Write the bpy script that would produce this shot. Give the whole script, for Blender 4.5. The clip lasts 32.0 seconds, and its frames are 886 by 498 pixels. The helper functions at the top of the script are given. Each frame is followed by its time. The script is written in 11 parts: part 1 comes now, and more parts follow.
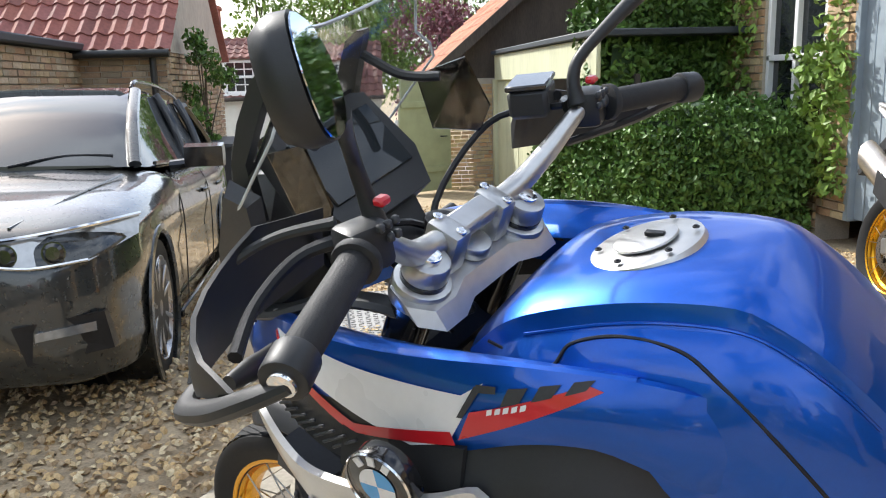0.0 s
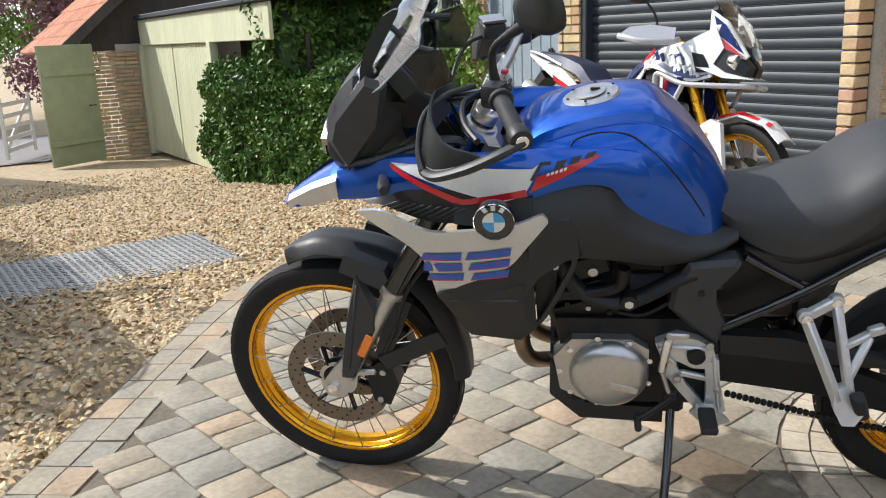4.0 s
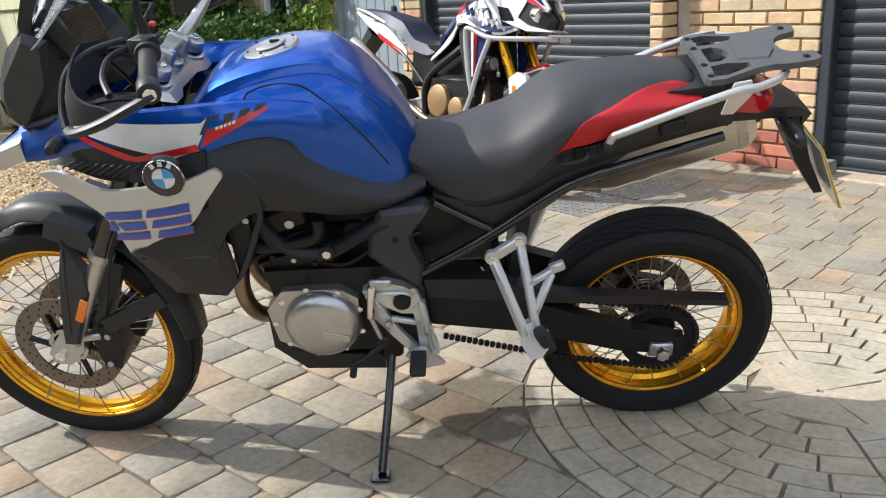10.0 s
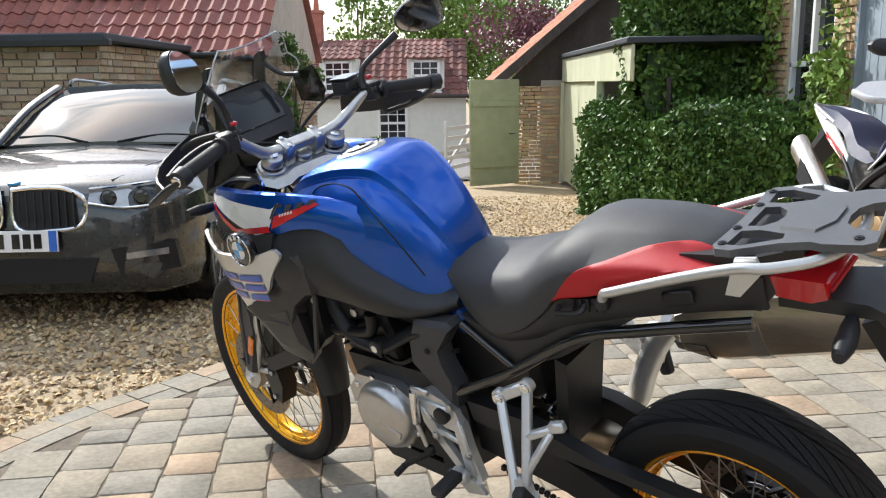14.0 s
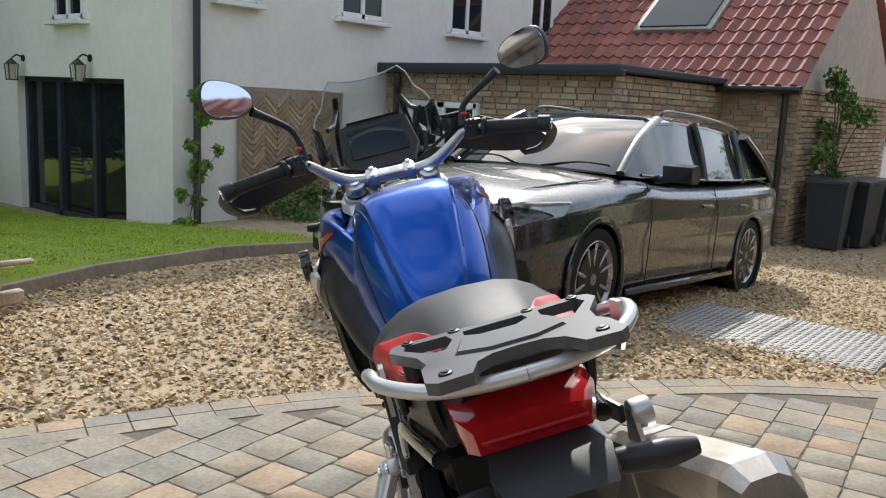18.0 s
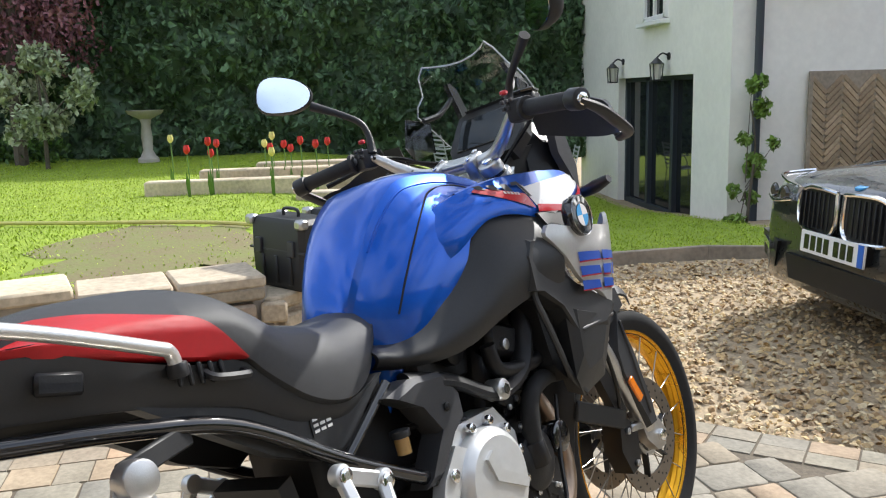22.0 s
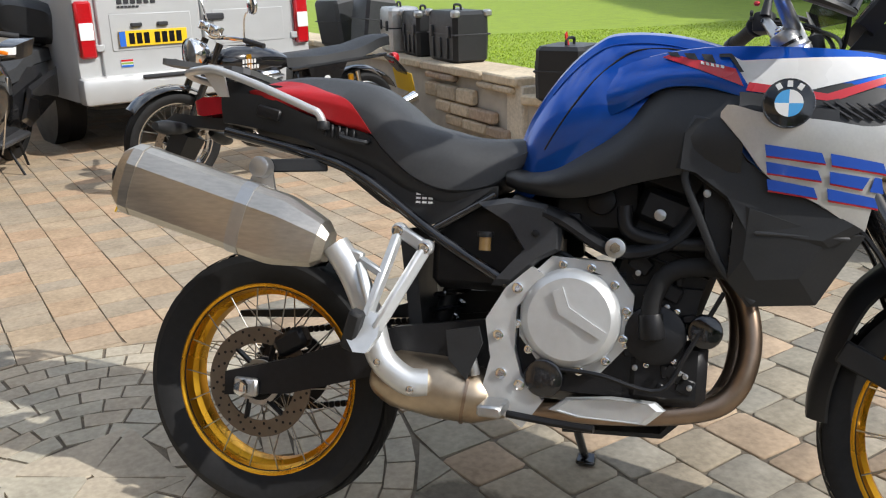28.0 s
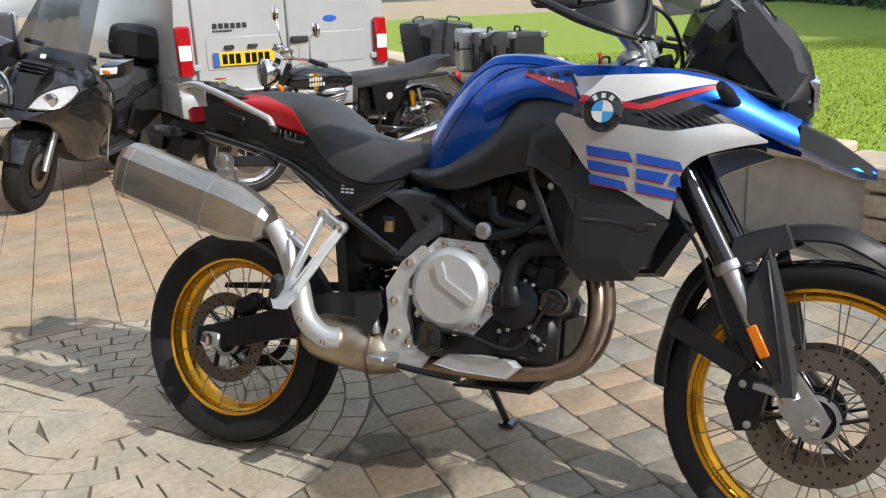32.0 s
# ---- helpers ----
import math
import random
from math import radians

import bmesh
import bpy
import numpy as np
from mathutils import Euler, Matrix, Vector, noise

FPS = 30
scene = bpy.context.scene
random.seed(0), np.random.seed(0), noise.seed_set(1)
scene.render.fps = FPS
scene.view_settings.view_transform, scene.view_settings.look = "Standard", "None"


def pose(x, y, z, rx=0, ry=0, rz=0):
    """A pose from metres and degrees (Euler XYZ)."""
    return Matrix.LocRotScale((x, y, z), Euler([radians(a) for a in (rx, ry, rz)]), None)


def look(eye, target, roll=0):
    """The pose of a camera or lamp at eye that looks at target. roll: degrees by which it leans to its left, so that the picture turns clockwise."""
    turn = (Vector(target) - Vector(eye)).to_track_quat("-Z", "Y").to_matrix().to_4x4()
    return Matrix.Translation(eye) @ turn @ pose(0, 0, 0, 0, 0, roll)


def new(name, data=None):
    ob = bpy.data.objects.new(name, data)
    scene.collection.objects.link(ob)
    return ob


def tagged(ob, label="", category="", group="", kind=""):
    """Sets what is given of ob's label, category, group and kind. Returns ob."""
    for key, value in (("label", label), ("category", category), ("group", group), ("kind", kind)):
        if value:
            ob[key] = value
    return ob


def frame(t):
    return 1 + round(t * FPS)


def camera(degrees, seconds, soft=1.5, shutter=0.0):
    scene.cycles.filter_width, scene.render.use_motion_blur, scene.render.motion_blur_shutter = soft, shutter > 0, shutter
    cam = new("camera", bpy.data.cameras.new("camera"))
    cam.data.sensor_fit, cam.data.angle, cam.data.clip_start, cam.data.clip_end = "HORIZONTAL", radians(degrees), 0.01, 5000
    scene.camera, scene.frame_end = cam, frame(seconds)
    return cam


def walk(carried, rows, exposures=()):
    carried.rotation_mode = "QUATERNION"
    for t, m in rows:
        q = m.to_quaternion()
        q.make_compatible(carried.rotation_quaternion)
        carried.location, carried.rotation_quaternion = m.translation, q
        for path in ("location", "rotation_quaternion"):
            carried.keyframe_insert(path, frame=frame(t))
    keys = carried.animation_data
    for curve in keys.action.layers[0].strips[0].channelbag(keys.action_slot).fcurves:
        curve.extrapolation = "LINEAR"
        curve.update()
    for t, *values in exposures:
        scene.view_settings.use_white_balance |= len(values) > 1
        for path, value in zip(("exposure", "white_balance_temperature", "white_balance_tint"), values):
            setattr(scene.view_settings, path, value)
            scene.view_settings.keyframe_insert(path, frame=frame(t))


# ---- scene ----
cam = camera(55.4, 32.0, soft=1.15)
METRES, EYE, TILT, LEAN, TURN = 9.05, 1.285, 0.0, 0.0, -6.3
ROWS = [
    (0.0, 0.0, 0.0, 0.0, -0.29, -11.32, 1.43),
    (0.5, -0.0192, -0.0017, -0.0029, -5.79, -12.18, 1.74),
    (1.0, -0.0305, -0.0128, -0.0046, -10.86, -12.96, 1.96),
    (1.5, -0.0418, -0.029, -0.0051, -15.23, -13.53, 2.1),
    (2.0, -0.0553, -0.0373, -0.004, -18.7, -13.66, 2.06),
    (2.5, -0.0734, -0.0444, -0.0044, -21.39, -13.51, 2.02),
    (3.0, -0.0852, -0.0544, -0.0035, -23.29, -13.49, 1.99),
    (3.5, -0.092, -0.0705, -0.0032, -24.72, -13.81, 2.17),
    (5.5, -0.1246, -0.081, -0.0062, -33.22, -16.26, 2.59),
    (6.0, -0.1233, -0.0814, -0.0065, -37.06, -16.5, 2.19),
    (6.5, -0.1197, -0.0824, -0.0069, -41.03, -16.64, 1.81),
    (7.0, -0.1182, -0.0837, -0.0071, -44.28, -16.73, 1.68),
    (7.5, -0.1164, -0.0852, -0.0072, -46.08, -16.79, 1.8),
    (8.0, -0.1103, -0.0871, -0.0072, -46.19, -16.8, 2.14),
    (8.5, -0.0987, -0.0914, -0.007, -44.73, -16.8, 2.49),
    (9.0, -0.0898, -0.0961, -0.007, -41.91, -16.81, 2.93),
    (9.5, -0.0725, -0.0997, -0.0097, -37.88, -17.01, 3.19),
    (10.0, -0.0568, -0.1044, -0.0084, -33.17, -17.24, 3.36),
    (10.5, -0.0378, -0.1135, -0.0084, -28.38, -17.4, 3.35),
    (11.0, -0.0199, -0.1213, -0.0083, -23.74, -17.14, 3.11),
    (11.5, -0.0058, -0.1201, -0.0102, -19.13, -16.47, 2.69),
    (12.0, 0.0077, -0.1174, -0.0084, -14.17, -15.32, 2.18),
    (12.5, 0.0219, -0.1195, -0.0056, -8.85, -13.99, 1.79),
    (13.0, 0.0426, -0.1281, -0.003, -3.45, -12.79, 1.42),
    (13.5, 0.0569, -0.1274, -0.0038, 1.69, -11.86, 1.17),
    (15.5, 0.1341, -0.1089, 0.002, 22.39, -9.33, -1.35),
    (16.0, 0.1458, -0.095, 0.0015, 27.45, -8.92, -1.93),
    (16.5, 0.159, -0.085, 0.0024, 32.32, -8.69, -2.3),
    (17.0, 0.1825, -0.0767, 0.0031, 37.09, -8.74, -2.57),
    (17.5, 0.1925, -0.0662, 0.0032, 41.8, -9.09, -2.75),
    (18.0, 0.1938, -0.0456, 0.0018, 46.65, -9.71, -2.6),
    (18.5, 0.1984, -0.0313, 0.0016, 51.34, -10.21, -2.18),
    (19.0, 0.2118, -0.0086, 0.0015, 56.6, -10.47, -1.48),
    (19.5, 0.2166, 0.0093, 0.0016, 62.05, -10.43, -0.76),
    (20.0, 0.2106, 0.0303, 0.0003, 67.61, -10.25, -0.14),
    (20.5, 0.2106, 0.0497, 0.0006, 73.16, -10.11, 0.49),
    (21.0, 0.2194, 0.0731, 0.0014, 78.76, -10.05, 1.12),
    (21.5, 0.2208, 0.0913, -0.0007, 84.42, -10.07, 1.59),
    (22.0, 0.2198, 0.1119, -0.0002, 90.31, -10.44, 1.63),
    (22.5, 0.2217, 0.1331, -0.0006, 96.27, -11.2, 1.21),
    (23.0, 0.2239, 0.1562, -0.0006, 102.15, -12.29, 0.71),
    (23.5, 0.2097, 0.1702, -0.0034, 108.22, -13.5, 0.24),
    (24.0, 0.1963, 0.1814, -0.002, 114.43, -14.53, -0.02),
    (24.5, 0.1899, 0.2047, -0.0017, 120.84, -15.57, -0.22),
    (26.5, 0.1365, 0.2386, -0.0033, 147.26, -19.11, -0.04),
    (27.0, 0.1314, 0.2504, -0.0031, 152.47, -19.05, 0.46),
    (27.5, 0.1366, 0.2646, -0.0031, 157.2, -18.63, 0.99),
    (28.0, 0.1427, 0.2772, -0.0029, 161.29, -18.12, 1.37),
    (28.5, 0.1461, 0.2856, -0.0024, 164.74, -17.76, 1.82),
    (29.0, 0.145, 0.2966, -0.0019, 167.33, -17.46, 2.15),
    (29.5, 0.1448, 0.3096, -0.0019, 168.78, -17.26, 2.36),
    (30.0, 0.1421, 0.3174, -0.0019, 169.25, -17.17, 2.33),
    (30.5, 0.1334, 0.3144, -0.0031, 169.34, -17.26, 2.18),
    (31.0, 0.1197, 0.3103, -0.003, 169.46, -17.37, 2.07),
    (31.5, 0.1047, 0.3218, -0.0022, 169.71, -17.18, 2.07),
    (32.0, 0.098, 0.3339, -0.0013, 169.89, -16.6, 2.17),
]
walk(cam, [(t, pose(-1.129, -0.424, EYE, TILT, LEAN, TURN) @ pose(METRES * x, METRES * y, METRES * z, 90 + pitch, roll, yaw)) for t, x, y, z, yaw, pitch, roll in ROWS],
     [(0.0, 0.78), (1.0, 0.68), (2.0, 0.55), (4.0, 0.5), (6.0, 0.48), (8.0, 0.5), (12.0, 0.62), (16.0, 0.48), (17.0, 0.32), (18.0, 0.22), (20.0, 0.55), (22.0, 0.62), (24.0, 0.52), (26.0, 0.34), (28.0, 0.2), (32.0, 0.14)])

# ---- light ----
SUN_AZ, SUN_EL = radians(130), radians(40)
world = bpy.data.worlds.new("sky")
scene.world = world
world.use_nodes = True
wn, wl = world.node_tree.nodes, world.node_tree.links
wn.clear()
w_out = wn.new("ShaderNodeOutputWorld")
w_bg = wn.new("ShaderNodeBackground")
w_sky = wn.new("ShaderNodeTexSky")
w_sky.sky_type = "NISHITA"
w_sky.sun_disc = False
w_sky.sun_elevation = SUN_EL
w_sky.sun_rotation = radians(90) - SUN_AZ
w_sky.air_density, w_sky.dust_density = 1.0, 2.0
w_co = wn.new("ShaderNodeTexCoord")
w_map = wn.new("ShaderNodeMapping")
w_map.inputs["Scale"].default_value = (1.6, 1.6, 5.0)
w_n = wn.new("ShaderNodeTexNoise")
w_n.inputs["Scale"].default_value, w_n.inputs["Detail"].default_value = 1.6, 7.0
w_r = wn.new("ShaderNodeValToRGB")
w_r.color_ramp.elements[0].position, w_r.color_ramp.elements[1].position = 0.4, 0.66
w_mix = wn.new("ShaderNodeMixRGB")
w_mix.inputs["Color2"].default_value = (8.2, 8.9, 9.8, 1)
wl.new(w_co.outputs["Generated"], w_map.inputs["Vector"])
wl.new(w_map.outputs["Vector"], w_n.inputs["Vector"])
wl.new(w_n.outputs["Fac"], w_r.inputs["Fac"])
wl.new(w_r.outputs["Color"], w_mix.inputs["Fac"])
wl.new(w_sky.outputs["Color"], w_mix.inputs["Color1"])
wl.new(w_mix.outputs["Color"], w_bg.inputs["Color"])
w_bg.inputs["Strength"].default_value = 0.15
wl.new(w_bg.outputs["Background"], w_out.inputs["Surface"])

sun = bpy.data.lights.new("sun", "SUN")
sun.energy, sun.angle, sun.color = 3.8, radians(0.6), (1.0, 0.98, 0.94)
sun_ob = new("sun", sun)
sun_ob.matrix_world = look((30 * math.cos(SUN_AZ) * math.cos(SUN_EL), 30 * math.sin(SUN_AZ) * math.cos(SUN_EL), 30 * math.sin(SUN_EL)), (0, 0, 0))

# ---- materials ----
def link(m, a, b):
    m.node_tree.links.new(a, b)


def mat(name, col, rough=0.5, metal=0.0, var=0.12, scale=30.0, bump=0.0, bscale=None, col2=None, coat=0.0, rnd=0.0,
        island=0.0, spec=0.5, stretch=(1, 1, 1), rvar=0.1, coarse=0.12, local=False):
    """A procedural surface: colour varied at two scales, uneven gloss and a fine relief."""
    m = bpy.data.materials.new(name)
    m.use_nodes = True
    n = m.node_tree.nodes
    p = n["Principled BSDF"]
    p.inputs["Roughness"].default_value, p.inputs["Metallic"].default_value = rough, metal
    p.inputs["Specular IOR Level"].default_value = spec
    p.inputs["Coat Weight"].default_value, p.inputs["Coat Roughness"].default_value = coat, 0.04
    if local:
        co = n.new("ShaderNodeTexCoord").outputs["Object"]
    else:
        co = n.new("ShaderNodeNewGeometry").outputs["Position"]
    mp = n.new("ShaderNodeMapping")
    mp.inputs["Scale"].default_value = stretch
    link(m, co, mp.inputs["Vector"])
    fine = n.new("ShaderNodeTexNoise")
    fine.inputs["Scale"].default_value, fine.inputs["Detail"].default_value = scale, 5.0
    wide = n.new("ShaderNodeTexNoise")
    wide.inputs["Scale"].default_value, wide.inputs["Detail"].default_value = scale * coarse, 3.0
    link(m, mp.outputs["Vector"], fine.inputs["Vector"])
    link(m, mp.outputs["Vector"], wide.inputs["Vector"])
    add = n.new("ShaderNodeMath")
    add.operation = "ADD"
    link(m, fine.outputs["Fac"], add.inputs[0])
    link(m, wide.outputs["Fac"], add.inputs[1])
    span = n.new("ShaderNodeMapRange")
    span.inputs["From Min"].default_value, span.inputs["From Max"].default_value = 0.7, 1.3
    link(m, add.outputs[0], span.inputs["Value"])
    mix = n.new("ShaderNodeMixRGB")
    if col2 is None:
        mix.inputs["Color1"].default_value = (*[max(0, c * (1 - var)) for c in col], 1)
        mix.inputs["Color2"].default_value = (*[min(1, c * (1 + var)) for c in col], 1)
    else:
        mix.inputs["Color1"].default_value, mix.inputs["Color2"].default_value = (*col, 1), (*col2, 1)
    link(m, span.outputs["Result"], mix.inputs["Fac"])
    out = mix.outputs["Color"]
    if rnd or island:
        src = n.new("ShaderNodeObjectInfo").outputs["Random"] if rnd else n.new("ShaderNodeNewGeometry").outputs["Random Per Island"]
        amt = rnd or island
        v = n.new("ShaderNodeMapRange")
        v.inputs["To Min"].default_value, v.inputs["To Max"].default_value = 1 - amt, 1 + amt
        link(m, src, v.inputs["Value"])
        hsv = n.new("ShaderNodeHueSaturation")
        link(m, v.outputs["Result"], hsv.inputs["Value"])
        link(m, out, hsv.inputs["Color"])
        out = hsv.outputs["Color"]
    link(m, out, p.inputs["Base Color"])
    if rvar:
        rr = n.new("ShaderNodeMapRange")
        rr.inputs["To Min"].default_value, rr.inputs["To Max"].default_value = max(0.02, rough - rvar), min(1, rough + rvar)
        link(m, wide.outputs["Fac"], rr.inputs["Value"])
        link(m, rr.outputs["Result"], p.inputs["Roughness"])
    if bump:
        b = n.new("ShaderNodeBump")
        b.inputs["Strength"].default_value, b.inputs["Distance"].default_value = bump, 0.004
        src = fine
        if bscale:
            src = n.new("ShaderNodeTexNoise")
            src.inputs["Scale"].default_value, src.inputs["Detail"].default_value = bscale, 4.0
            link(m, mp.outputs["Vector"], src.inputs["Vector"])
        link(m, src.outputs["Fac"], b.inputs["Height"])
        link(m, b.outputs["Normal"], p.inputs["Normal"])
    return m


def palette(name, cols, rough=0.8, rnd=True, var=0.25, scale=60.0, bump=0.4):
    """Pieces that take one of several colours each, by chance."""
    m = mat(name, (1, 1, 1), rough, 0, 0, scale, bump, rvar=0.08)
    n = m.node_tree.nodes
    p = n["Principled BSDF"]
    src = n.new("ShaderNodeObjectInfo").outputs["Random"] if rnd else n.new("ShaderNodeNewGeometry").outputs["Random Per Island"]
    ramp = n.new("ShaderNodeValToRGB")
    ramp.color_ramp.interpolation = "CONSTANT"
    el = ramp.color_ramp.elements
    while len(el) < len(cols):
        el.new(0.5)
    for i, c in enumerate(cols):
        el[i].position, el[i].color = i / len(cols), (*c, 1)
    link(m, src, ramp.inputs["Fac"])
    f = n.new("ShaderNodeTexNoise")
    f.inputs["Scale"].default_value, f.inputs["Detail"].default_value = scale, 6.0
    g = n.new("ShaderNodeTexNoise")
    g.inputs["Scale"].default_value, g.inputs["Detail"].default_value = scale * 0.1, 4.0
    geo = n.new("ShaderNodeNewGeometry")
    link(m, geo.outputs["Position"], f.inputs["Vector"])
    link(m, geo.outputs["Position"], g.inputs["Vector"])
    a = n.new("ShaderNodeMath")
    a.operation = "ADD"
    link(m, f.outputs["Fac"], a.inputs[0])
    link(m, g.outputs["Fac"], a.inputs[1])
    v = n.new("ShaderNodeMapRange")
    v.inputs["From Min"].default_value, v.inputs["From Max"].default_value = 0.7, 1.3
    v.inputs["To Min"].default_value, v.inputs["To Max"].default_value = 1 - var, 1 + var
    link(m, a.outputs[0], v.inputs["Value"])
    hsv = n.new("ShaderNodeHueSaturation")
    link(m, ramp.outputs["Color"], hsv.inputs["Color"])
    link(m, v.outputs["Result"], hsv.inputs["Value"])
    link(m, hsv.outputs["Color"], p.inputs["Base Color"])
    return m


def glass(name, col=(1, 1, 1), rough=0.0, ior=1.45, alpha=None):
    m = bpy.data.materials.new(name)
    m.use_nodes = True
    p = m.node_tree.nodes["Principled BSDF"]
    p.inputs["Base Color"].default_value = (*col, 1)
    p.inputs["Roughness"].default_value = rough
    p.inputs["IOR"].default_value = ior
    p.inputs["Transmission Weight"].default_value = 1.0
    if alpha is not None:
        p.inputs["Alpha"].default_value = alpha
    return m


M_gravel_bed = mat("gravel_bed", (0.37, 0.285, 0.18), 0.95, var=0.35, scale=90, bump=0.9)
M_gravel = palette("gravel_stones", [(0.49, 0.345, 0.175), (0.6, 0.45, 0.25), (0.375, 0.245, 0.12), (0.64, 0.52, 0.32), (0.415, 0.31, 0.19), (0.56, 0.39, 0.185), (0.28, 0.19, 0.1)], 0.75, rnd=False, var=0.2, scale=120)
M_road = mat("asphalt_road", (0.2, 0.19, 0.185), 0.9, var=0.15, scale=80, bump=0.3)
SETT_TONES = [(0.37, 0.29, 0.2), (0.39, 0.3, 0.205), (0.34, 0.278, 0.203), (0.415, 0.29, 0.19), (0.38, 0.295, 0.208), (0.325, 0.268, 0.2), (0.395, 0.285, 0.187)]
GREY_TONES = [(0.285, 0.256, 0.2), (0.31, 0.27, 0.205), (0.275, 0.25, 0.205), (0.36, 0.272, 0.19), (0.295, 0.26, 0.205), (0.26, 0.24, 0.198), (0.31, 0.262, 0.195)]
M_sett_grey = palette("grey_setts_joined", GREY_TONES, 0.85, False, 0.22, 55, 0.5)
M_sett = palette("paving_setts", GREY_TONES, 0.85, True, 0.22, 55, 0.5)
M_sett_far = palette("paving_setts_joined", SETT_TONES, 0.85, False, 0.22, 55, 0.5)
M_sett_ring = palette("pale_rosette_setts", [(0.4, 0.36, 0.28), (0.43, 0.375, 0.29), (0.385, 0.35, 0.28), (0.41, 0.35, 0.265)], 0.85, False, 0.2, 55, 0.5)
M_joint = mat("sand_joint", (0.13, 0.105, 0.075), 0.95, var=0.3, scale=70, bump=0.5)
M_grass_soil = mat("lawn_soil", (0.17, 0.24, 0.018), 0.95, var=0.4, scale=25, bump=0.6, col2=(0.25, 0.34, 0.022))
M_soil = mat("bare_soil", (0.17, 0.125, 0.07), 0.95, var=0.4, scale=30, bump=0.9, bscale=40, col2=(0.16, 0.18, 0.05))
M_grass = mat("grass_blades", (0.23, 0.34, 0.015), 0.6, col2=(0.36, 0.46, 0.025), scale=4, island=0.3)
M_render = mat("cream_render", (0.78, 0.76, 0.7), 0.85, var=0.05, scale=12, bump=0.25, bscale=160)
M_cottage = mat("cottage_render", (0.72, 0.72, 0.64), 0.85, var=0.06, scale=6, bump=0.2, bscale=120)
M_brick = palette("buff_bricks", [(0.54, 0.4, 0.23), (0.6, 0.46, 0.28), (0.5, 0.33, 0.19), (0.56, 0.38, 0.23), (0.46, 0.37, 0.24), (0.58, 0.42, 0.24), (0.5, 0.3, 0.2)], 0.85, True, 0.2, 90, 0.5)
M_brick_far = palette("buff_bricks_joined", [(0.5, 0.37, 0.2), (0.56, 0.43, 0.24), (0.46, 0.28, 0.15), (0.5, 0.33, 0.2), (0.4, 0.33, 0.2), (0.44, 0.32, 0.2)], 0.85, False, 0.22, 60, 0.5)
M_brick_old = palette("weathered_bricks", [(0.33, 0.24, 0.15), (0.38, 0.3, 0.19), (0.3, 0.2, 0.13), (0.34, 0.25, 0.17), (0.27, 0.23, 0.17), (0.4, 0.33, 0.24)], 0.9, False, 0.3, 45, 0.7)
M_tile_old = palette("weathered_pantiles", [(0.17, 0.07, 0.055), (0.2, 0.085, 0.065), (0.14, 0.065, 0.055), (0.19, 0.08, 0.07)], 0.85, False, 0.3, 16, 0.4)
M_redbrick = palette("red_bricks", [(0.42, 0.14, 0.09), (0.5, 0.18, 0.11), (0.36, 0.13, 0.09)], 0.85, True, 0.2, 90, 0.4)
M_mortar = mat("lime_mortar", (0.56, 0.5, 0.4), 0.95, var=0.2, scale=60, bump=0.4)
M_stone = palette("rubble_stones", [(0.42, 0.34, 0.24), (0.36, 0.3, 0.22), (0.48, 0.4, 0.29), (0.34, 0.26, 0.19), (0.44, 0.33, 0.24)], 0.9, True, 0.3, 40, 0.8)
M_coping = palette("sandstone_coping", [(0.5, 0.41, 0.29), (0.46, 0.38, 0.28), (0.54, 0.45, 0.32)], 0.9, True, 0.25, 30, 0.6)
M_wallrender = mat("grey_wall_render", (0.4, 0.37, 0.32), 0.9, var=0.15, scale=10, bump=0.4, bscale=90)
M_tile = palette("clay_pantiles", [(0.25, 0.085, 0.065), (0.3, 0.11, 0.08), (0.21, 0.08, 0.065), (0.27, 0.1, 0.085)], 0.8, False, 0.25, 20, 0.4)
M_tile_or = palette("orange_pantiles", [(0.5, 0.2, 0.11), (0.55, 0.24, 0.14), (0.46, 0.18, 0.11)], 0.8, False, 0.25, 20, 0.4)
M_roller = mat("anthracite_steel", (0.026, 0.034, 0.044), 0.55, var=0.08, scale=6, coat=0.0, stretch=(1, 1, 0.3))
M_green_paint = mat("sage_green_paint", (0.52, 0.53, 0.36), 0.7, var=0.12, scale=8, bump=0.15, stretch=(4, 4, 0.6))
M_gate_green = mat("olive_paint", (0.3, 0.32, 0.19), 0.7, var=0.12, scale=6, bump=0.1)
M_blue_door = mat("grey_blue_paint", (0.24, 0.29, 0.33), 0.6, var=0.08, scale=10, bump=0.1)
M_white = mat("white_gloss_paint", (0.8, 0.8, 0.78), 0.4, var=0.03, scale=20)
M_pane = mat("dark_window_glass", (0.015, 0.018, 0.02), 0.04, var=0.1, scale=2, rvar=0.02)
M_darkwood = mat("dark_weathered_timber", (0.055, 0.045, 0.038), 0.85, var=0.3, scale=20, bump=0.4, stretch=(3, 3, 0.5))
M_timber = mat("grey_timber", (0.3, 0.25, 0.19), 0.85, var=0.25, scale=25, bump=0.4)
M_weave = palette("oak_strips", [(0.36, 0.26, 0.16), (0.42, 0.31, 0.2), (0.3, 0.22, 0.14)], 0.75, True, 0.25, 40, 0.3)
M_leaf = mat("hedge_leaves", (0.055, 0.12, 0.022), 0.5, col2=(0.11, 0.2, 0.04), scale=6, island=0.35, spec=0.35)
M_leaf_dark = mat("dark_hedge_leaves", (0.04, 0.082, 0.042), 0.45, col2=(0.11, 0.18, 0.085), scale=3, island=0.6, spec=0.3)
